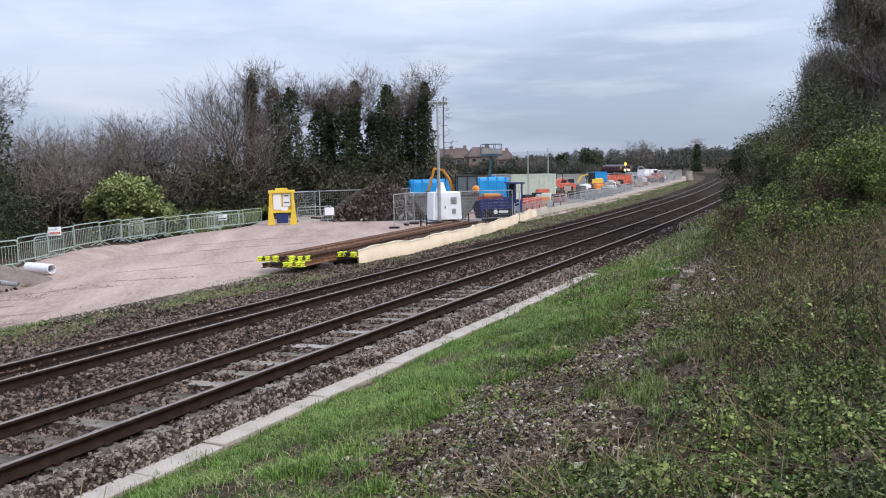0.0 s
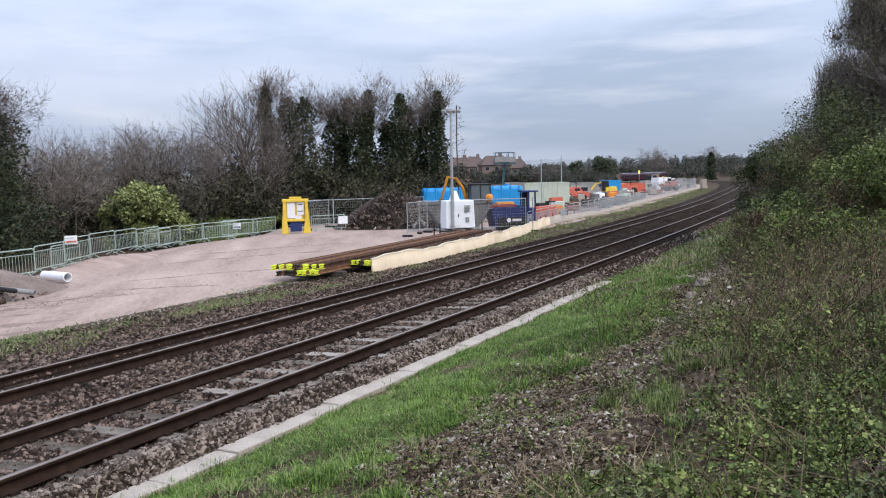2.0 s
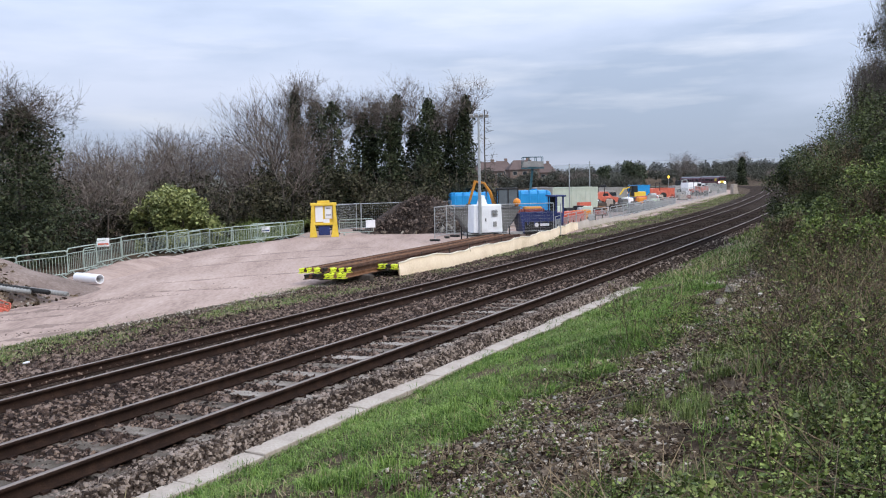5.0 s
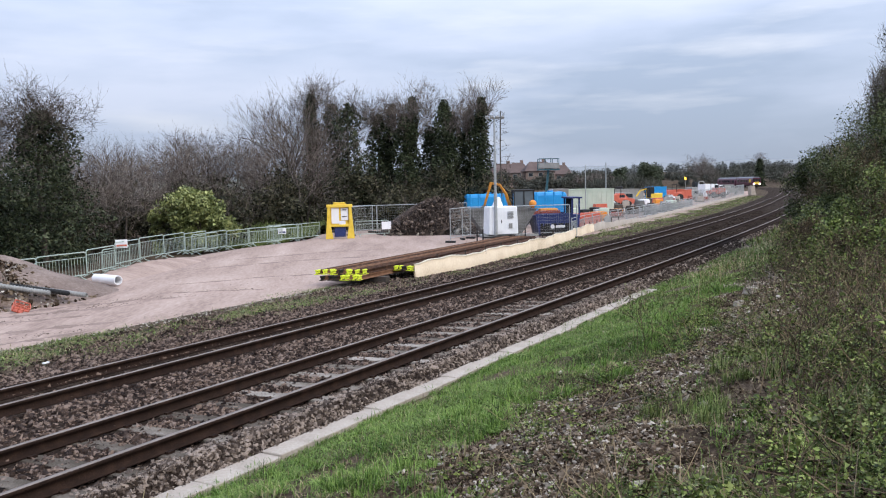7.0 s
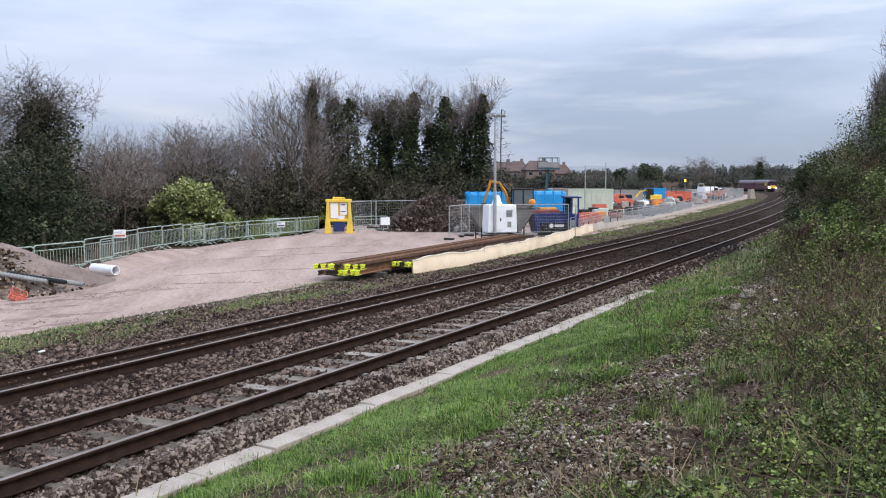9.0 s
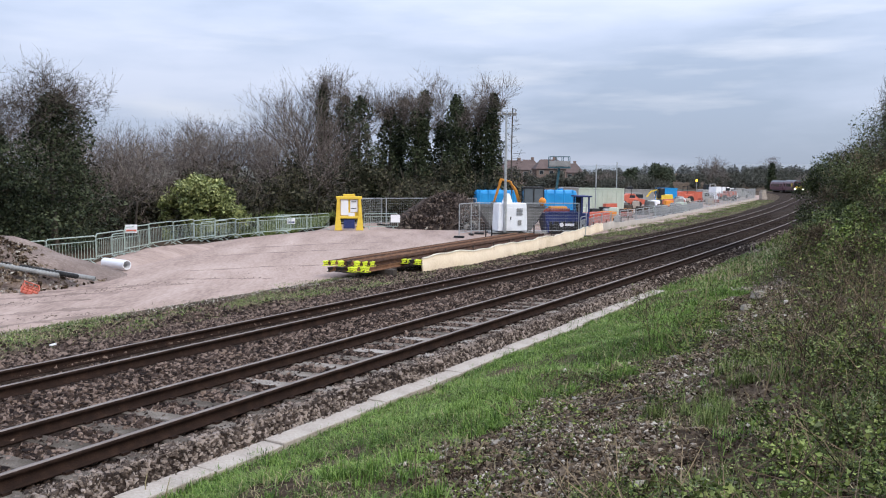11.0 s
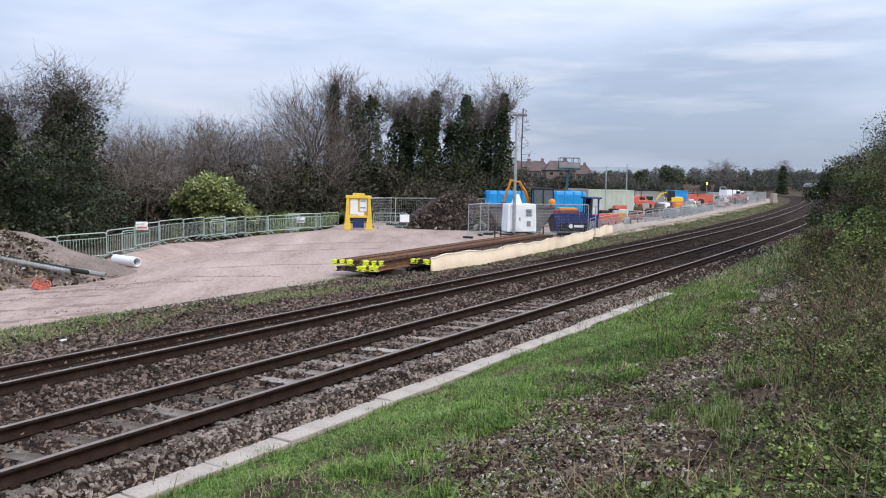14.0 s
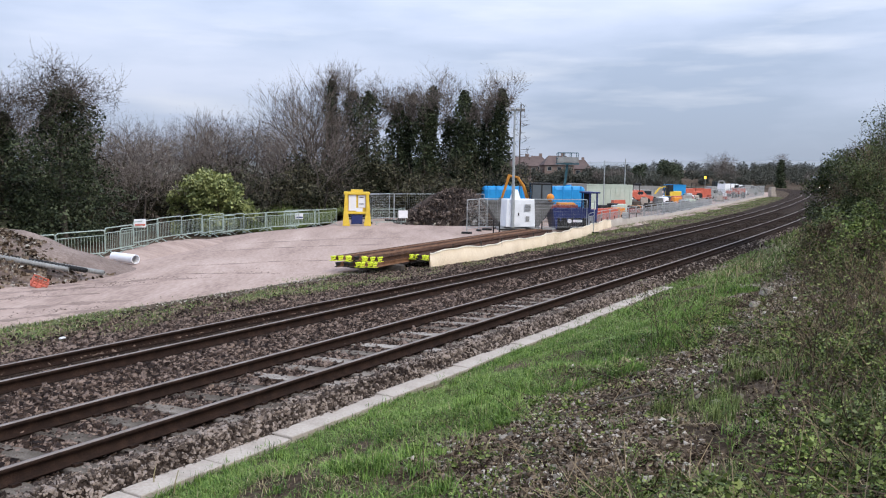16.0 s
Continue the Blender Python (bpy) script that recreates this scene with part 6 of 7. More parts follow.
part("far_dry_blades", blade_mesh("far_dry_blades", scatter(9000, 20, 60, 1.85, 8, r), 0.2, 0.016, DRY_GRASS, 1.0), dg)
verge = lambda s, d, r: (r.uniform(0, 1, len(s)) < np.clip(np.interp(s, [6, 14, 22, 40], [0.5, 0.12, 0.1, 0.55]) + 0.5 * patchy(s * 0.7, d), 0.04, 1) * np.clip((-6.6 - d) / 1.4, 0.15, 1)) & (d > np.where(s > 23, np.interp(s, MEM_S, MEM_D) + 0.05, -10.3 + 0.4 * np.sin(s * 1.3)))
vg = thing("verge_grass", Matrix(), "thin olive grass and weeds between ballast and yard", "grass", "", "stuff")
p = scatter(110000, 0, 40, -10.8, -6.5, r, verge)
part("green_blades", blade_mesh("green_blades", p[::2], 0.06, 0.017, OLIVE_GRASS, 2.4), vg)
part("lush_blades", blade_mesh("lush_blades", p[1::8], 0.06, 0.016, GRASS, 2.2), vg)
part("dry_blades", blade_mesh("dry_blades", p[3::4] + np.array([0.03, 0.05, 0]), 0.06, 0.013, DRY_GRASS, 1.8), vg)
p = scatter(80000, 36, 150, -11, -6.3, r, verge)
part("far_green_blades", blade_mesh("far_green_blades", p[::2], 0.1, 0.028, OLIVE_GRASS, 1.6), vg)
part("far_dry_blades", blade_mesh("far_dry_blades", p[1::7], 0.1, 0.025, DRY_GRASS, 1.8), vg)
stones("verge_stones", scatter(15000, -2, 40, -9.3, -6.0, r), 0.03, STONE, "brown stones strewn along the verge", 0.7)

stones("yard_edge_stones", scatter(3500, 0, 30, -10.7, -9.2, r), 0.018, PALE_STONE, "pale gravel spilling from the yard onto the verge", 0.6)

# shallow damp ruts pressed into the hardcore by wheels
def wheel_rut(pts, wide, seed):
    """A ragged ribbon of damp mud along a gentle curve, a little proud where it was squeezed up."""
    r = np.random.default_rng(seed)
    pts = np.array(pts, float)
    k = np.linspace(0, 1, 70)
    u = np.linspace(0, 1, len(pts))
    x, y = np.interp(k, u, pts[:, 0]), np.interp(k, u, pts[:, 1])
    x, y = x + 0.06 * np.sin(k * 23 + seed), y + 0.08 * np.sin(k * 17 + 2 * seed)
    dx, dy = np.gradient(x), np.gradient(y)
    ln = np.hypot(dx, dy)
    px, py = -dy / ln, dx / ln
    w = 2.6 * wide * np.clip(np.sin(k * math.pi) * 2.2, 0.05, 1) * np.clip(0.6 + 0.5 * np.sin(k * 31 + seed) + r.normal(0, 0.25, 70), 0.1, 1.3)
    V = np.stack([np.stack([x + px * w * o, y + py * w * o, height(x + px * w * o, y + py * w * o) + h], -1) for o, h in ((-1, 0.026), (-0.6, 0.036), (0, 0.034), (0.6, 0.037), (1, 0.026))], 1).reshape(-1, 3)
    i = (np.arange(69)[:, None] * 5 + np.arange(4)[None]).ravel()
    ob = new("wheel_rut", mesh_of("wheel_rut", V, np.stack([i, i + 1, i + 6, i + 5], 1), RUT_MUD))
    tagged(ob, "damp brown wheel rut in the hardcore", "wheel rut", "wheel ruts", "structure")


for k, (pts, wide) in enumerate([([(-12.6, 24.1), (-11.0, 25.4), (-9.6, 26.4), (-7.6, 27.3)], 0.10), ([(-13.4, 22.6), (-11.2, 24.2), (-9.0, 25.4)], 0.13), ([(-8.9, 28.1), (-7.2, 28.5), (-5.7, 28.6)], 0.07), ([(-12.6, 19.2), (-10.6, 21.0), (-8.4, 22.4)], 0.14),
                                  ([(-11.8, 18.2), (-10.1, 19.1), (-8.6, 20.7)], 0.12), ([(-13.8, 20.9), (-11.4, 22.6), (-9.6, 23.6)], 0.08), ([(-9.4, 30.5), (-6.0, 32.6), (-2.6, 33.4)], 0.08), ([(-10.2, 36), (-6.4, 39), (-2.0, 41)], 0.1), ([(-9.6, 40.2), (-5.6, 43.5), (-1.6, 45)], 0.1)]):
    wheel_rut(pts, wide, k + 1)

# loose clods along old wheel ruts in the yard
ruts = []
for (x0, y0), (x1, y1), n in (((-10.3, 26.1), (-8.3, 27.4), 260), ((-11.4, 23.4), (-9.2, 26.4), 420), ((-6.9, 28.3), (-5.4, 28.9), 130), ((-12.2, 21.6), (-10.9, 23.1), 260), ((-10.7, 19.3), (-8.6, 21.4), 320), ((-8.4, 27.6), (-4.4, 33.5), 160), ((-13.6, 19.6), (-11.4, 20.9), 300)):
    k = r.uniform(0, 1, n)
    ruts.append(np.stack([x0 + (x1 - x0) * k + r.normal(0, 0.2, n), y0 + (y1 - y0) * k + 0.25 * np.sin(k * 5) + r.normal(0, 0.2, n), np.zeros(n)], -1))
ruts = np.concatenate(ruts)
ruts[:, 2] = height(ruts[:, 0], ruts[:, 1]) + 0.035
stones("rut_clods", ruts[::5], 0.018, MOUND, "brown earth clods along wheel ruts in the yard", 0.45, "clods")

# ballast stones on the tracks, the shoulders and the six-foot
rail_gap = lambda d: (np.abs(d - 0.85) > 0.06) & (np.abs(d + 0.66) > 0.07) & (np.abs(d + 2.54) > 0.07) & (np.abs(d + 4.03) > 0.08)
near_more = lambda s, d, r: rail_gap(d) & (r.uniform(0, 1, len(s)) < np.clip(1.2 - s / 26, 0.12, 1)) & ~((np.abs(((s - 2.5) / 0.6346 + 0.5) % 1 - 0.5) < 0.2) & (d > -0.6) & (d < 0.74) & (r.uniform(0, 1, len(s)) < np.clip(0.72 + 0.6 * d, 0.35, 0.97) * np.clip((20 - s) / 8, 0, 1)))
p = scatter(118000, 0, 26, -6.4, 1.0, r, near_more)
p[:, 2] += 0.01
stones("ballast_stones", p, 0.026, STONE, "loose brown and grey ballast stones", 0.75)
p = scatter(26000, 16, 70, -6.0, 1.45, r, lambda s, d, r: rail_gap(d) & (r.uniform(0, 1, len(s)) < 1.2 - s / 75))
p[:, 2] += 0.015
stones("far_ballast_stones", p, 0.034, BALLAST_BED, "loose brown ballast stones along the line", 0.6)
p = scatter(16000, 0.5, 20, 0.9, 1.5, r)
p[:, 2] += 0.02
stones("shoulder_stones", p, 0.021, GREY_STONE, "paler grey ballast stones on the shoulder", 0.75)
open_soil = lambda s, d, r: bare_soil(s, d) | (r.uniform(0, 1, len(s)) < 0.1)
p = scatter(130000, 0.5, 15, 3.8, 8.0, r, open_soil)
stones("soil_clods", p, 0.013, CLOD, "crumbled dark brown soil and grit", 0.7, "soil clods")
stones("far_shoulder_stones", scatter(5000, 18, 48, 0.9, 1.75, r), 0.032, GREY_STONE, "grey ballast stones along the far shoulder", 0.6)
p = scatter(60000, 0, 22, 3.8, 8.5, r, lambda s, d, r: bare_soil(s, d) & (patchy(s * 1.7, d * 1.9) > -0.4) | (r.uniform(0, 1, len(s)) < 0.05))
stones("bank_rubble", p, 0.014, CHALK, "small pale stones and chalk bits in dark soil", 0.7)
p = scatter(2600, -1, 24, 4.0, 8.0, r, lambda s, d, r: bare_soil(s, d) | (r.uniform(0, 1, len(s)) < 0.12))
stones("bank_stones", p, 0.024, PALE_STONE, "larger pale stones on the bank", 0.6)
LITTER = surface("leaf_litter", [(0.018, 0.012, 0.008), (0.07, 0.048, 0.032), (0.3, 0.23, 0.155)], 2.0, 0.9, 0, 12, vary="island")
p = scatter(42000, -1, 24, 3.8, 11, r, lambda s, d, r: d > grass_edge(s) - 0.2)
p[:, 2] += 0.008
lf = thing("leaf_litter", Matrix(), "brown dead leaves and twig bits on soil", "leaf litter", "", "stuff")
part("dead_foliage", leaf_mesh("dead_foliage", p, 0.026, LITTER, 0.25, 1.5), lf)
a = p[::6]
b = a + r.normal(0, 0.09, a.shape) * np.array([1, 1, 0.25])
part("twig_litter", sticks_mesh("twig_litter", a, b, 0.004, 0.0025, DRY_STEM, True), lf)

# brambles and ground ivy over the bank
r = np.random.default_rng(101)
green = lambda s, d, r: (d > grass_edge(s) - 0.15) & (~bare_soil(s, d) | (r.uniform(0, 1, len(s)) < 0.13)) & (patchy(s * 0.8, d * 0.8) > -0.55 + 0.3 * r.normal(0, 1, len(s)))
p = scatter(7000, -1, 24, 4.4, 11.5, r, green)
p[:, 2] += r.uniform(0.0, 0.26, len(p)) * (0.6 + 0.4 * np.sin(p[:, 0] * 3) * np.sin(p[:, 1] * 2.4))
br = thing("brambles", Matrix(), "low green brambles and ground ivy on the bank", "brambles", "", "stuff")
part("foliage", leaf_mesh("foliage", clump_points(r, p, np.tile([[0.12, 0.12, 0.08]], (len(p), 1)), 120000, 0.3), 0.019, BRAMBLE, 0.5, 1.3), br)
part("broad_foliage", leaf_mesh("broad_foliage", clump_points(r, p[r.integers(0, len(p), 5200)], np.tile([[0.12, 0.12, 0.09]], (5200, 1)), 56000, 0.3), 0.0175, BRAMBLE, 0.5, 1.3, True), br)


def leaf_mounds(name, n, s0, s1, d0, d1, per, size, mat):
    """Low hummocks of broad leaves, each leaf set on the hummock's skin."""
    c = scatter(n, s0, s1, d0, d1, r, green)
    k = r.integers(0, len(c), len(c) * per)
    rad, tall = r.uniform(0.12, 0.36, len(c))[k], r.uniform(0.06, 0.36, len(c))[k]
    a, q = r.uniform(0, math.tau, len(k)), r.uniform(0, 1, len(k)) ** 0.6
    P = c[k] + np.stack([np.cos(a) * q * rad, np.sin(a) * q * rad, np.zeros(len(k))], -1)
    P[:, 2] = height(P[:, 0], P[:, 1]) + tall * np.sqrt(1 - 0.92 * q * q) * r.uniform(0.75, 1.08, len(k))
    return leaf_mesh(name, P, size, mat, 0.4, 1.15, True)


part("hummock_foliage", leaf_mounds("hummock_foliage", 230, 1, 13, 4.9, 10.5, 230, 0.0185, BRAMBLE), br, "broad crinkled bramble leaves")
part("near_hummock_foliage", leaf_mounds("near_hummock_foliage", 170, 0.5, 8, 5.9, 9.5, 220, 0.019, FRESH), br, "fresh green bramble leaves")
part("dark_hummock_foliage", leaf_mounds("dark_hummock_foliage", 120, 1, 14, 5.2, 10.5, 200, 0.019, EVERGREEN), br, "dark ivy leaves")
q = p[r.integers(0, len(p), 1200)]
weeds = scatter(900, 1, 14, 4.3, 7.0, r, lambda s, d, r: bare_soil(s, d))
part("weed_foliage", leaf_mesh("weed_foliage", clump_points(r, weeds + np.array([0, 0, 0.02]), np.tile([[0.07, 0.07, 0.03]], (len(weeds), 1)), 7000, 0.3), 0.016, FRESH, 0.4, 1.4, True), br, "small weeds on open soil")
part("dark_foliage", leaf_mesh("dark_foliage", clump_points(r, q, np.tile([[0.15, 0.15, 0.12]], (len(q), 1)), 62000, 0.3), 0.021, EVERGREEN, 0.5, 1.3), br, "dark ivy leaves")
q = p[r.integers(0, len(p), 500)]
part("pale_foliage", leaf_mesh("pale_foliage", clump_points(r, q, np.tile([[0.14, 0.14, 0.09]], (len(q), 1)), 5000, 0.3), 0.02, LAUREL, 0.5, 1.2, True), br, "pale young leaves")
a = p[r.integers(0, len(p), 20000)]
b = a + r.normal(0, 0.2, a.shape) * np.array([1, 1, 0.6]) + np.array([0, 0, 0.11])
part("bare_stems", sticks_mesh("bare_stems", a, b, 0.0035, 0.0018, DRY_STEM, True), br, "thin brown stems")

# knee-high dry stems with budding leaves before the bushes
th = thing("dry_thicket", Matrix(), "knee-high dry brown stems with small olive leaves", "thicket", "", "stuff")
c = scatter(2600, 4, 26, 5.2, 11.0, r, lambda s, d, r: d > np.interp(s, [4, 6, 9, 12, 16, 26], [7.2, 6.9, 6.9, 6.6, 5.4, 4.6]) + r.normal(0, 0.3, len(s)))
A, B, R = [], [], []
for lev in range(4):
    src = c if lev == 0 else np.repeat(B[-1], 2 if lev < 3 else 3, 0)
    hgt = (0.24, 0.15, 0.11, 0.08)[lev]
    dv = r.normal(0, 0.5 + 0.15 * lev, src.shape) + np.array([0, 0, 1.3 - 0.25 * lev])
    A.append(src), B.append(src + dv * hgt * r.uniform(0.4, 1.1, (len(src), 1))), R.append(np.full(len(src), (0.005, 0.0035, 0.0026, 0.002)[lev]))
A, B, R = np.concatenate(A), np.concatenate(B), np.concatenate(R)
part("stem_work", sticks_mesh("stem_work", A, B, R * 1.2, R * 0.8, DRY_STEM, True), th)
long_a = scatter(1500, 5, 24, 6.6, 11.0, r)
long_b = long_a + r.normal(0, 0.28, long_a.shape) + np.array([0, 0, 0.55])
part("long_stem_work", sticks_mesh("long_stem_work", long_a, long_b, 0.005, 0.0022, DRY_STEM, True), th, "long dry upright stems")
q = B[r.integers(0, len(B), 26000)] + r.normal(0, 0.03, (26000, 3))
part("foliage", leaf_mesh("foliage", q, 0.019, BRAMBLE, 0.6, 1.4), th, "small olive leaves")


def sapling(x, y, tall, seed, label="thin dry upright stem with bare side shoots"):
    r = np.random.default_rng(seed)
    t = thing("sapling", pose(x, y, float(height(x, y)) - 0.03), label, "sapling", "thin saplings on the bank")
    A, B, R0, R1 = branches(r, (0, 0, 0), tall, 0.4, 3, 0.5, 1, thick=0.006, kids=2)
    part("stem", sticks_mesh("stem", A, B, np.maximum(R0, 0.003), np.maximum(R1, 0.002), DRY_STEM), t)
    P = B[r.integers(0, len(B), 90)] + r.normal(0, 0.02, (90, 3))
    tagged(part("young_foliage", leaf_mesh("young_foliage", P, 0.018, FRESH), t, "small opening leaves"), kind="stuff")
    return t


def stalk(x, y, tall, lean, label, mat):
    t = thing("dead_stalk", pose(x, y, float(height(x, y)) - 0.02, 0, lean, 0), label, "dead stalk", "dead stalks on the bank")
    part("stem", Shape().tube((0, 0, 0), (0.01, 0, tall * 0.6), 0.007, 0.006, 6).tube((0.01, 0, tall * 0.6), (0.03, 0.01, tall), 0.006, 0.004, 6).done("stem", mat), t)


for x, y, tall, lean in ((-2.45, 7.35, 0.28, 4), (-2.7, 7.55, 0.22, -3), (1.4, 8.6, 0.26, 8), (0.3, 6.5, 0.24, -8), (0.36, 6.42, 0.2, 12), (0.22, 6.6, 0.17, 3), (5.2, 15.4, 0.5, 2), (6.3, 17.2, 0.55, -3), (8.2, 21, 0.6, 4), (3.3, 9.8, 0.3, 25), (4.1, 7.4, 0.35, 20)):
    stalk(x, y, tall, lean, "short straw-coloured dead plant stalk", DRY_GRASS)

# a fallen branch and pale blocks of rubble
fb = thing("fallen_branch", pose(1.35, 7.5, 0.5, 0, 0, 0), "thin dark fallen branch on soil", "branch")
part("wood", Shape().pipe([(-0.45, -0.25, -0.04), (-0.1, -0.05, 0.0), (0.3, 0.06, 0.07), (0.8, 0.12, 0.16)], 0.011).done("wood", BARK), fb)
part("side_shoot", Shape().tube((0.3, 0.06, 0.07), (0.55, 0.3, 0.16), 0.008, 0.004, 6).done("side_shoot", BARK), fb)
for x, y, sx in ((3.43, 8.54, 0.13), (2.47, 7.12, 0.1), (3.19, 14.41, 0.1), (5.9, 14.6, 0.28), (5.5, 14.1, 0.2), (0.55, 6.7, 0.08), (1.0, 6.9, 0.07), (2.9, 9.6, 0.08), (4.0, 9.0, 0.09)):
    bk = thing("rubble_block", pose(x, y, float(height(x, y)) + sx * 0.15, rng.normal(0, 12), rng.normal(0, 12), rng.uniform(0, 180)), "pale broken block of rubble on the bank", "rubble", "pale rubble blocks")
    part("block", Shape().box(0, 0, 0, sx, sx * 0.65, sx * 0.45, bev=sx * 0.06, taper=(0.8, 0.85)).done("block", PALE_STONE), bk)


# ---- the bushes and trees on the bank ----
def bush(x, y, w, tall, seed, mat, label, n=9000, size=0.07, stems=40, name="bush", foot=0.0, leafy=0.85):
    r = np.random.default_rng(seed)
    z = float(height(x, y))
    t = thing(name, pose(x, y, z), label, "bush", "bushes on the bank")
    m = 46
    a, q = r.uniform(0, math.tau, m), r.uniform(0, 1, m) ** 0.5
    cs = np.stack([np.cos(a) * q * w, np.sin(a) * q * w, foot + (tall - foot) * r.uniform(0.12, 0.95, m) * (1 - 0.45 * q ** 2)], -1)
    rad = np.full((m, 3), w * 0.32) * r.uniform(0.5, 1.25, (m, 1))
    P = clump_points(r, cs, rad, n, 0.55)
    P = P[P[:, 2] > 0.05]
    part("foliage", leaf_mesh("foliage", P, size, mat), t)
    A, B, R0, R1 = branches(r, (0, 0, 0), tall * 0.85, 0.55, 4, 0.34, 7, thick=0.01, kids=3)
    part("branchwork", sticks_mesh("branchwork", A, B, np.maximum(R0, 0.005), np.maximum(R1, 0.003), DRY_STEM, True), t, "brown bare stems")
    return t



bush(12.9, 23.0, 1.6, 3.75, 201, EVERGREEN, "tall dark evergreen bush on the bank", 34000, 0.036)
bush(14.9, 29.5, 1.6, 3.4, 213, EVERGREEN, "dark evergreen bush beside the line", 26000, 0.04)
bush(14.6, 25.5, 2.0, 4.4, 202, EVERGREEN, "tall dark evergreen bush on the bank", 30000, 0.038)
bush(9.9, 16.2, 1.35, 2.3, 203, FRESH, "fresh yellow-green leafy bush on the bank", 32000, 0.03)
bush(11.8, 17.6, 1.5, 2.6, 204, FRESH, "fresh yellow-green leafy bush on the bank", 28000, 0.03)
bush(8.7, 17.6, 0.9, 1.5, 205, BRAMBLE, "tangled brown and green bramble bush", 9000, 0.036)
bush(8.0, 14.3, 1.0, 1.3, 206, BRAMBLE, "tangled brown and green bramble bush", 8000, 0.034)
bush(10.2, 20.5, 1.0, 1.4, 207, EVERGREEN, "tangled dark bramble bush", 10000, 0.042)
bush(10.5, 12.6, 1.3, 1.9, 210, EVERGREEN, "dark leafy bush on the bank", 14000, 0.038)
bush(8.6, 10.8, 0.9, 0.9, 211, BRAMBLE, "low green bramble bush", 8000, 0.032)
bush(13.5, 14.5, 1.8, 3.0, 212, EVERGREEN, "tall dark evergreen bush on the bank", 28000, 0.038)
for x, y, tall, sd, w in ((16.3, 28.0, 5.4, 61, 0.95), (17.4, 28.4, 7.8, 62, 1.05), (18.9, 28.6, 9.8, 63, 1.25), (20.8, 28.4, 11.6, 64, 1.45), (18.2, 24.6, 8.4, 66, 1.2)):
    rr = np.random.default_rng(sd)
    t = thing("hedge_tree", pose(x, y, float(height(x, y)) - 0.1), "dense twiggy tree with greening twigs", "tree", "trees on the bank")
    A, B, R0, R1 = branches(rr, (0, 0, 0), tall * 0.68, 0.22, 4, 0.36, 5, thick=0.009, kids=3)
    part("branchwork", sticks_mesh("branchwork", A, B, np.maximum(R0, 0.007), np.maximum(R1, 0.004), TWIG, True), t, "fine grey-brown twigs")
    hz = rr.uniform(0.05, 0.97, 80)
    cs = np.stack([rr.normal(0, w * 0.75, 80) * (1.15 - hz * 0.8), rr.normal(0, w * 0.75, 80) * (1.15 - hz * 0.8), hz * tall], -1)
    part("foliage", leaf_mesh("foliage", clump_points(rr, cs, np.full((80, 3), 0.5), 24000, 0.4), 0.05, GREENING), t, "small young leaves")
    up = clump_points(rr, cs, np.full((80, 3), 0.62), 17000, 0.4)
    part("twig_spray", sticks_mesh("twig_spray", up, up + rr.normal(0, 0.16, up.shape) + np.array([0, 0, 0.34]), 0.006, 0.0025, TWIG, True), t, "upright grey-brown twigs")
for x, y, tall, sd in ((2.9, 10.6, 0.9, 301), (3.05, 10.9, 0.75, 302), (4.6, 9.2, 0.8, 303), (4.9, 8.4, 0.9, 304), (5.5, 10.4, 1.0, 305), (6.2, 12.0, 1.1, 306), (4.0, 8.2, 0.7, 307), (5.2, 11.6, 0.9, 308), (7.0, 13.2, 1.2, 309), (3.6, 6.6, 0.8, 310), (4.4, 7.2, 0.9, 311), (6.6, 15.4, 1.0, 312), (7.2, 17.2, 1.1, 313), (2.9, 6.0, 0.75, 314), (3.3, 5.6, 0.6, 315), (3.1, 6.9, 0.8, 316), (3.9, 7.6, 0.85, 317), (4.7, 9.9, 0.95, 318), (5.3, 9.0, 1.0, 319), (2.6, 5.5, 0.5, 320), (4.3, 10.8, 0.9, 321)):
    sapling(x, y, tall, sd)


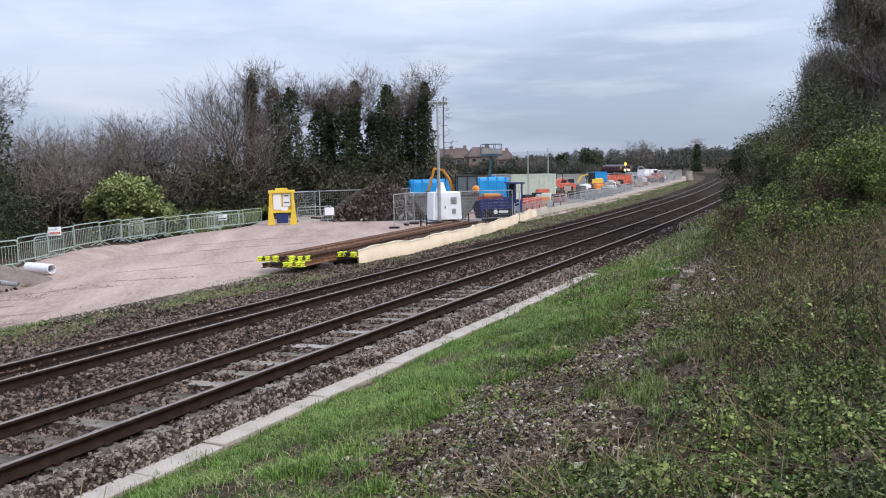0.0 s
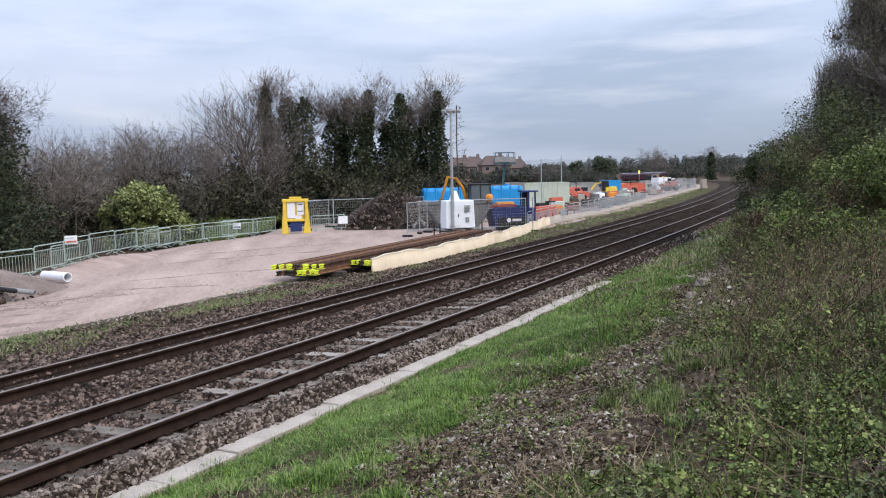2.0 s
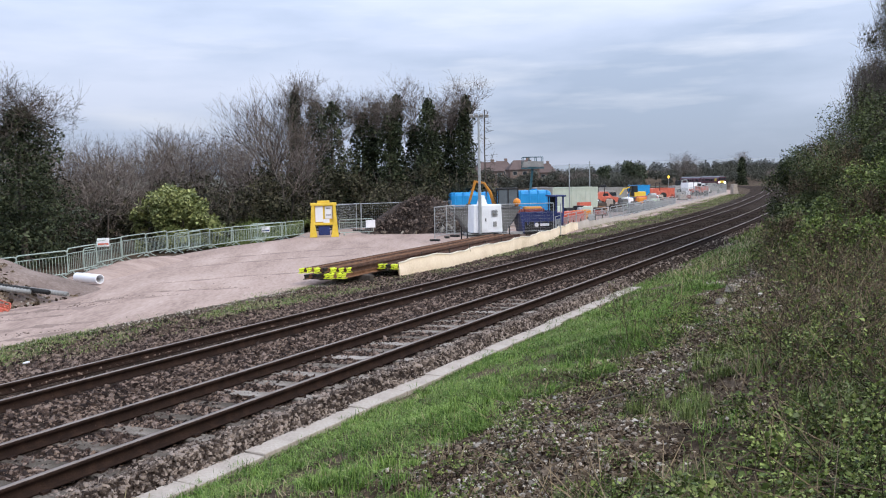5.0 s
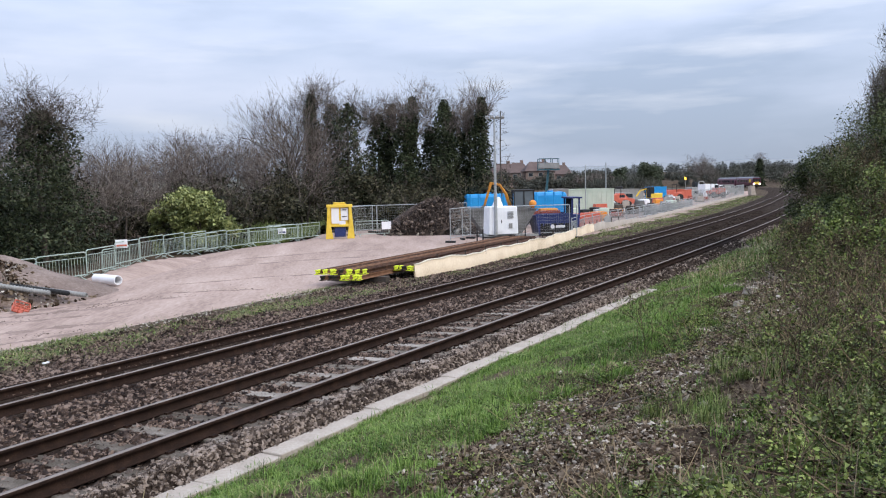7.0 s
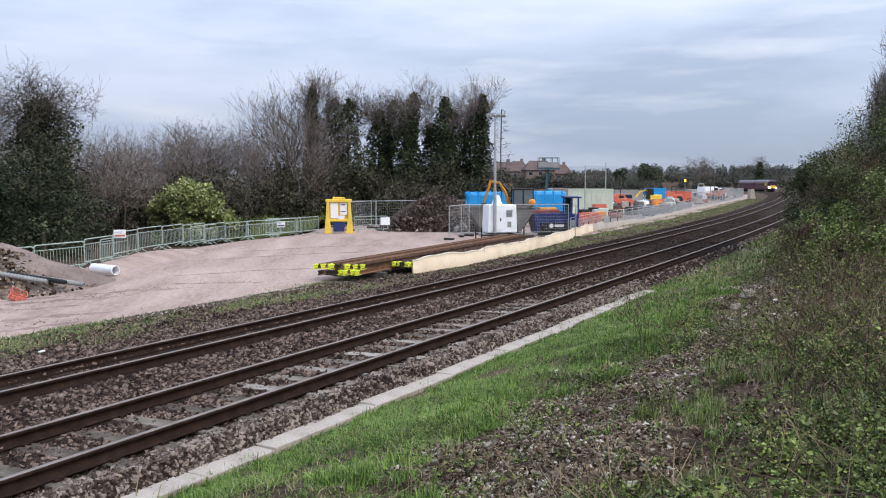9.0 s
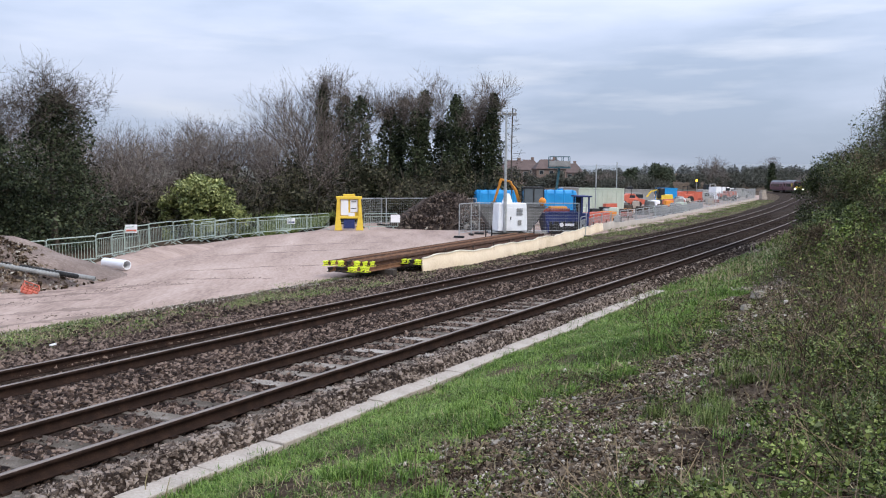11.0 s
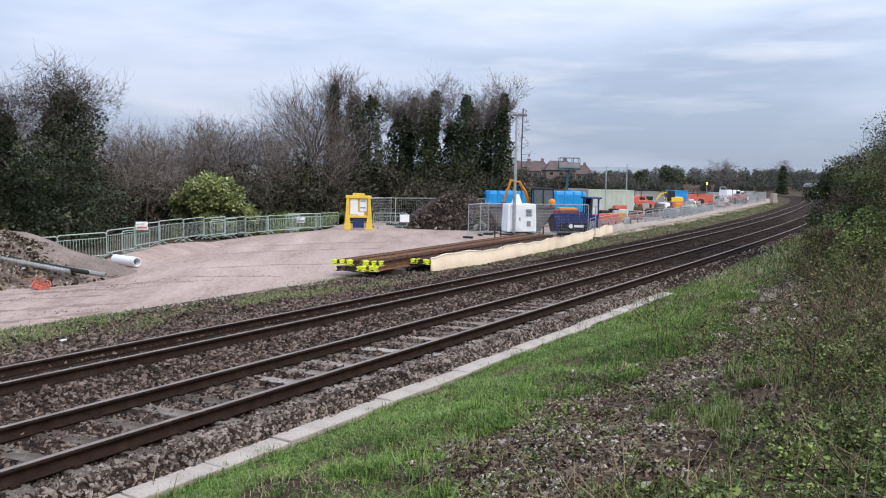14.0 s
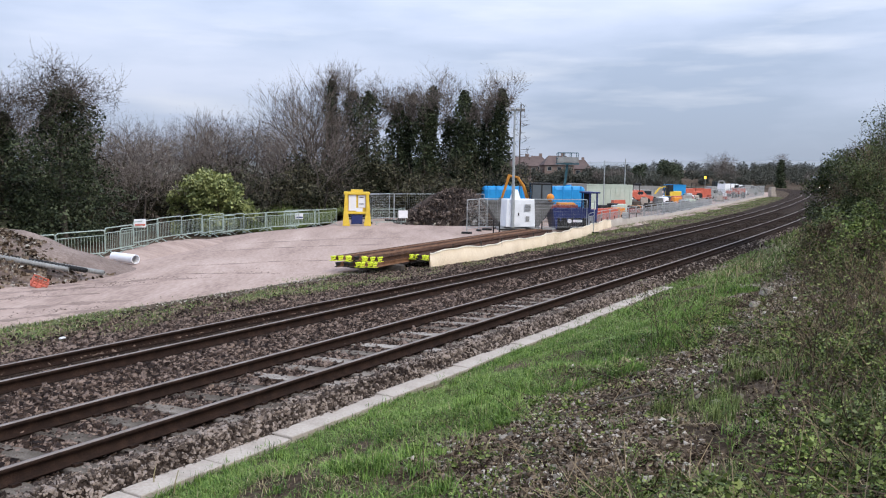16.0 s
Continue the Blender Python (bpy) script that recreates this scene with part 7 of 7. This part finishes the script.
# ---- the train ----
def rail_car(lead, label):
    c = thing("rail_car", Matrix(), label, "train", "cars of the train")
    hl, hw = 10.0, 1.36
    side_out = [(-hw, 0.9), (hw, 0.9), (hw + 0.03, 1.6), (hw - 0.02, 2.7), (hw - 0.28, 3.25), (0.55, 3.62), (-0.55, 3.62), (-hw + 0.28, 3.25), (-hw + 0.02, 2.7), (-hw - 0.03, 1.6)]
    turn_x = Matrix.Rotation(radians(90), 4, "Z")
    part("body", Shape().prism(side_out[:4] + [side_out[4], side_out[7]] + side_out[8:], 2 * hl, turn_x).done("body", MAROON), c)
    part("roof", Shape().prism([(-1.12, 3.2), (1.12, 3.2), (0.95, 3.42), (0.5, 3.66), (-0.5, 3.66), (-0.95, 3.42)], 2 * hl - 0.1, turn_x).done("roof", TRAIN_GREY), c, "dull grey roof")
    for y in (-1.375, 1.375):
        for k in range(8):
            part("window", Shape().box(-7.6 + 2.15 * k, y, 2.25, 1.6, 0.04, 0.85, bev=0.012).done("window", DARK_GLASS), c)
        for x in (-5.4, 5.6):
            part("door", Shape().box(x, y, 2.0, 1.2, 0.05, 2.0, bev=0.012).done("door", MAROON), c)
    for x in (-7, 7):
        b = part("bogie", Shape().box(x, 0, 0.6, 2.8, 2.1, 0.5, bev=0.06).done("bogie", BLACK), c)
        for q in (-1, 1):
            part("wheelset", Shape().tube((x + q, -0.8, 0.42), (x + q, 0.8, 0.42), 0.42, n=14).done("wheelset", RUST), b)
    part("underframe", Shape().box(0, 0, 0.75, 10, 2.2, 0.5, bev=0.05).done("underframe", BLACK), c)
    if lead:
        part("cab_front", Shape().box(hl + 0.02, 0, 2.1, 0.08, 2.5, 2.2, bev=0.03).done("cab_front", MAROON), c)
        part("warning_panel", Shape().box(hl + 0.07, 0, 1.6, 0.05, 1.5, 0.8, bev=0.02).done("warning_panel", YELLOW), c, "yellow front warning panel")
        # passing yellow reflection on the car side, built as a fixed plate
        for y in (-1.41, 1.41):
            part("side_panel", Shape().box(7.3, y, 2.3, 2.0, 0.05, 1.0, bev=0.012).done("side_panel", YELLOW), c, "yellow plate standing in for a brief reflection behind the cab")
        for y in (-0.85, 0.0, 0.85):
            part("windscreen", Shape().box(hl + 0.08, y, 2.55, 0.04, 0.68, 0.95, bev=0.015).done("windscreen", DARK_GLASS), c)
        for y in (-0.95, 0.95):
            part("headlamp", Shape().tube((hl + 0.05, y, 1.35), (hl + 0.14, y, 1.35), 0.17, n=14).done("headlamp", LAMP_WHITE), c, "lit headlamp")
        part("buffer_beam", Shape().box(hl, 0, 0.85, 0.3, 2.4, 0.45, bev=0.04).tube((hl, 0, 0.85), (hl + 0.5, 0, 0.85), 0.15).done("buffer_beam", BLACK), c)
    return c


LEAD = rail_car(True, "maroon diesel railcar with lit headlamps")
REAR = rail_car(False, "maroon trailing railcar with a grey roof")


def motions():
    """The train rounds the far bend at a steady pace."""
    for car, back_by in ((LEAD, 10.3), (REAR, 31.2)):
        rows = []
        for k in range(33):
            t = 0.5 * k
            s = float(np.interp(t, [0, 2, 4, 6.5, 7.5, 9, 11.5, 12, 16], [360.5, 337, 317, 291, 281, 262.5, 230, 224, 178])) + back_by
            x, y, z = on_line(s, 0.0, -0.05)
            a = float(np.interp(s, LS, LPSI))
            rows.append((t, pose(x, y, z, 0, 0, math.degrees(math.atan2(-math.cos(a), -math.sin(a))))))
        walk(car, rows)


motions()
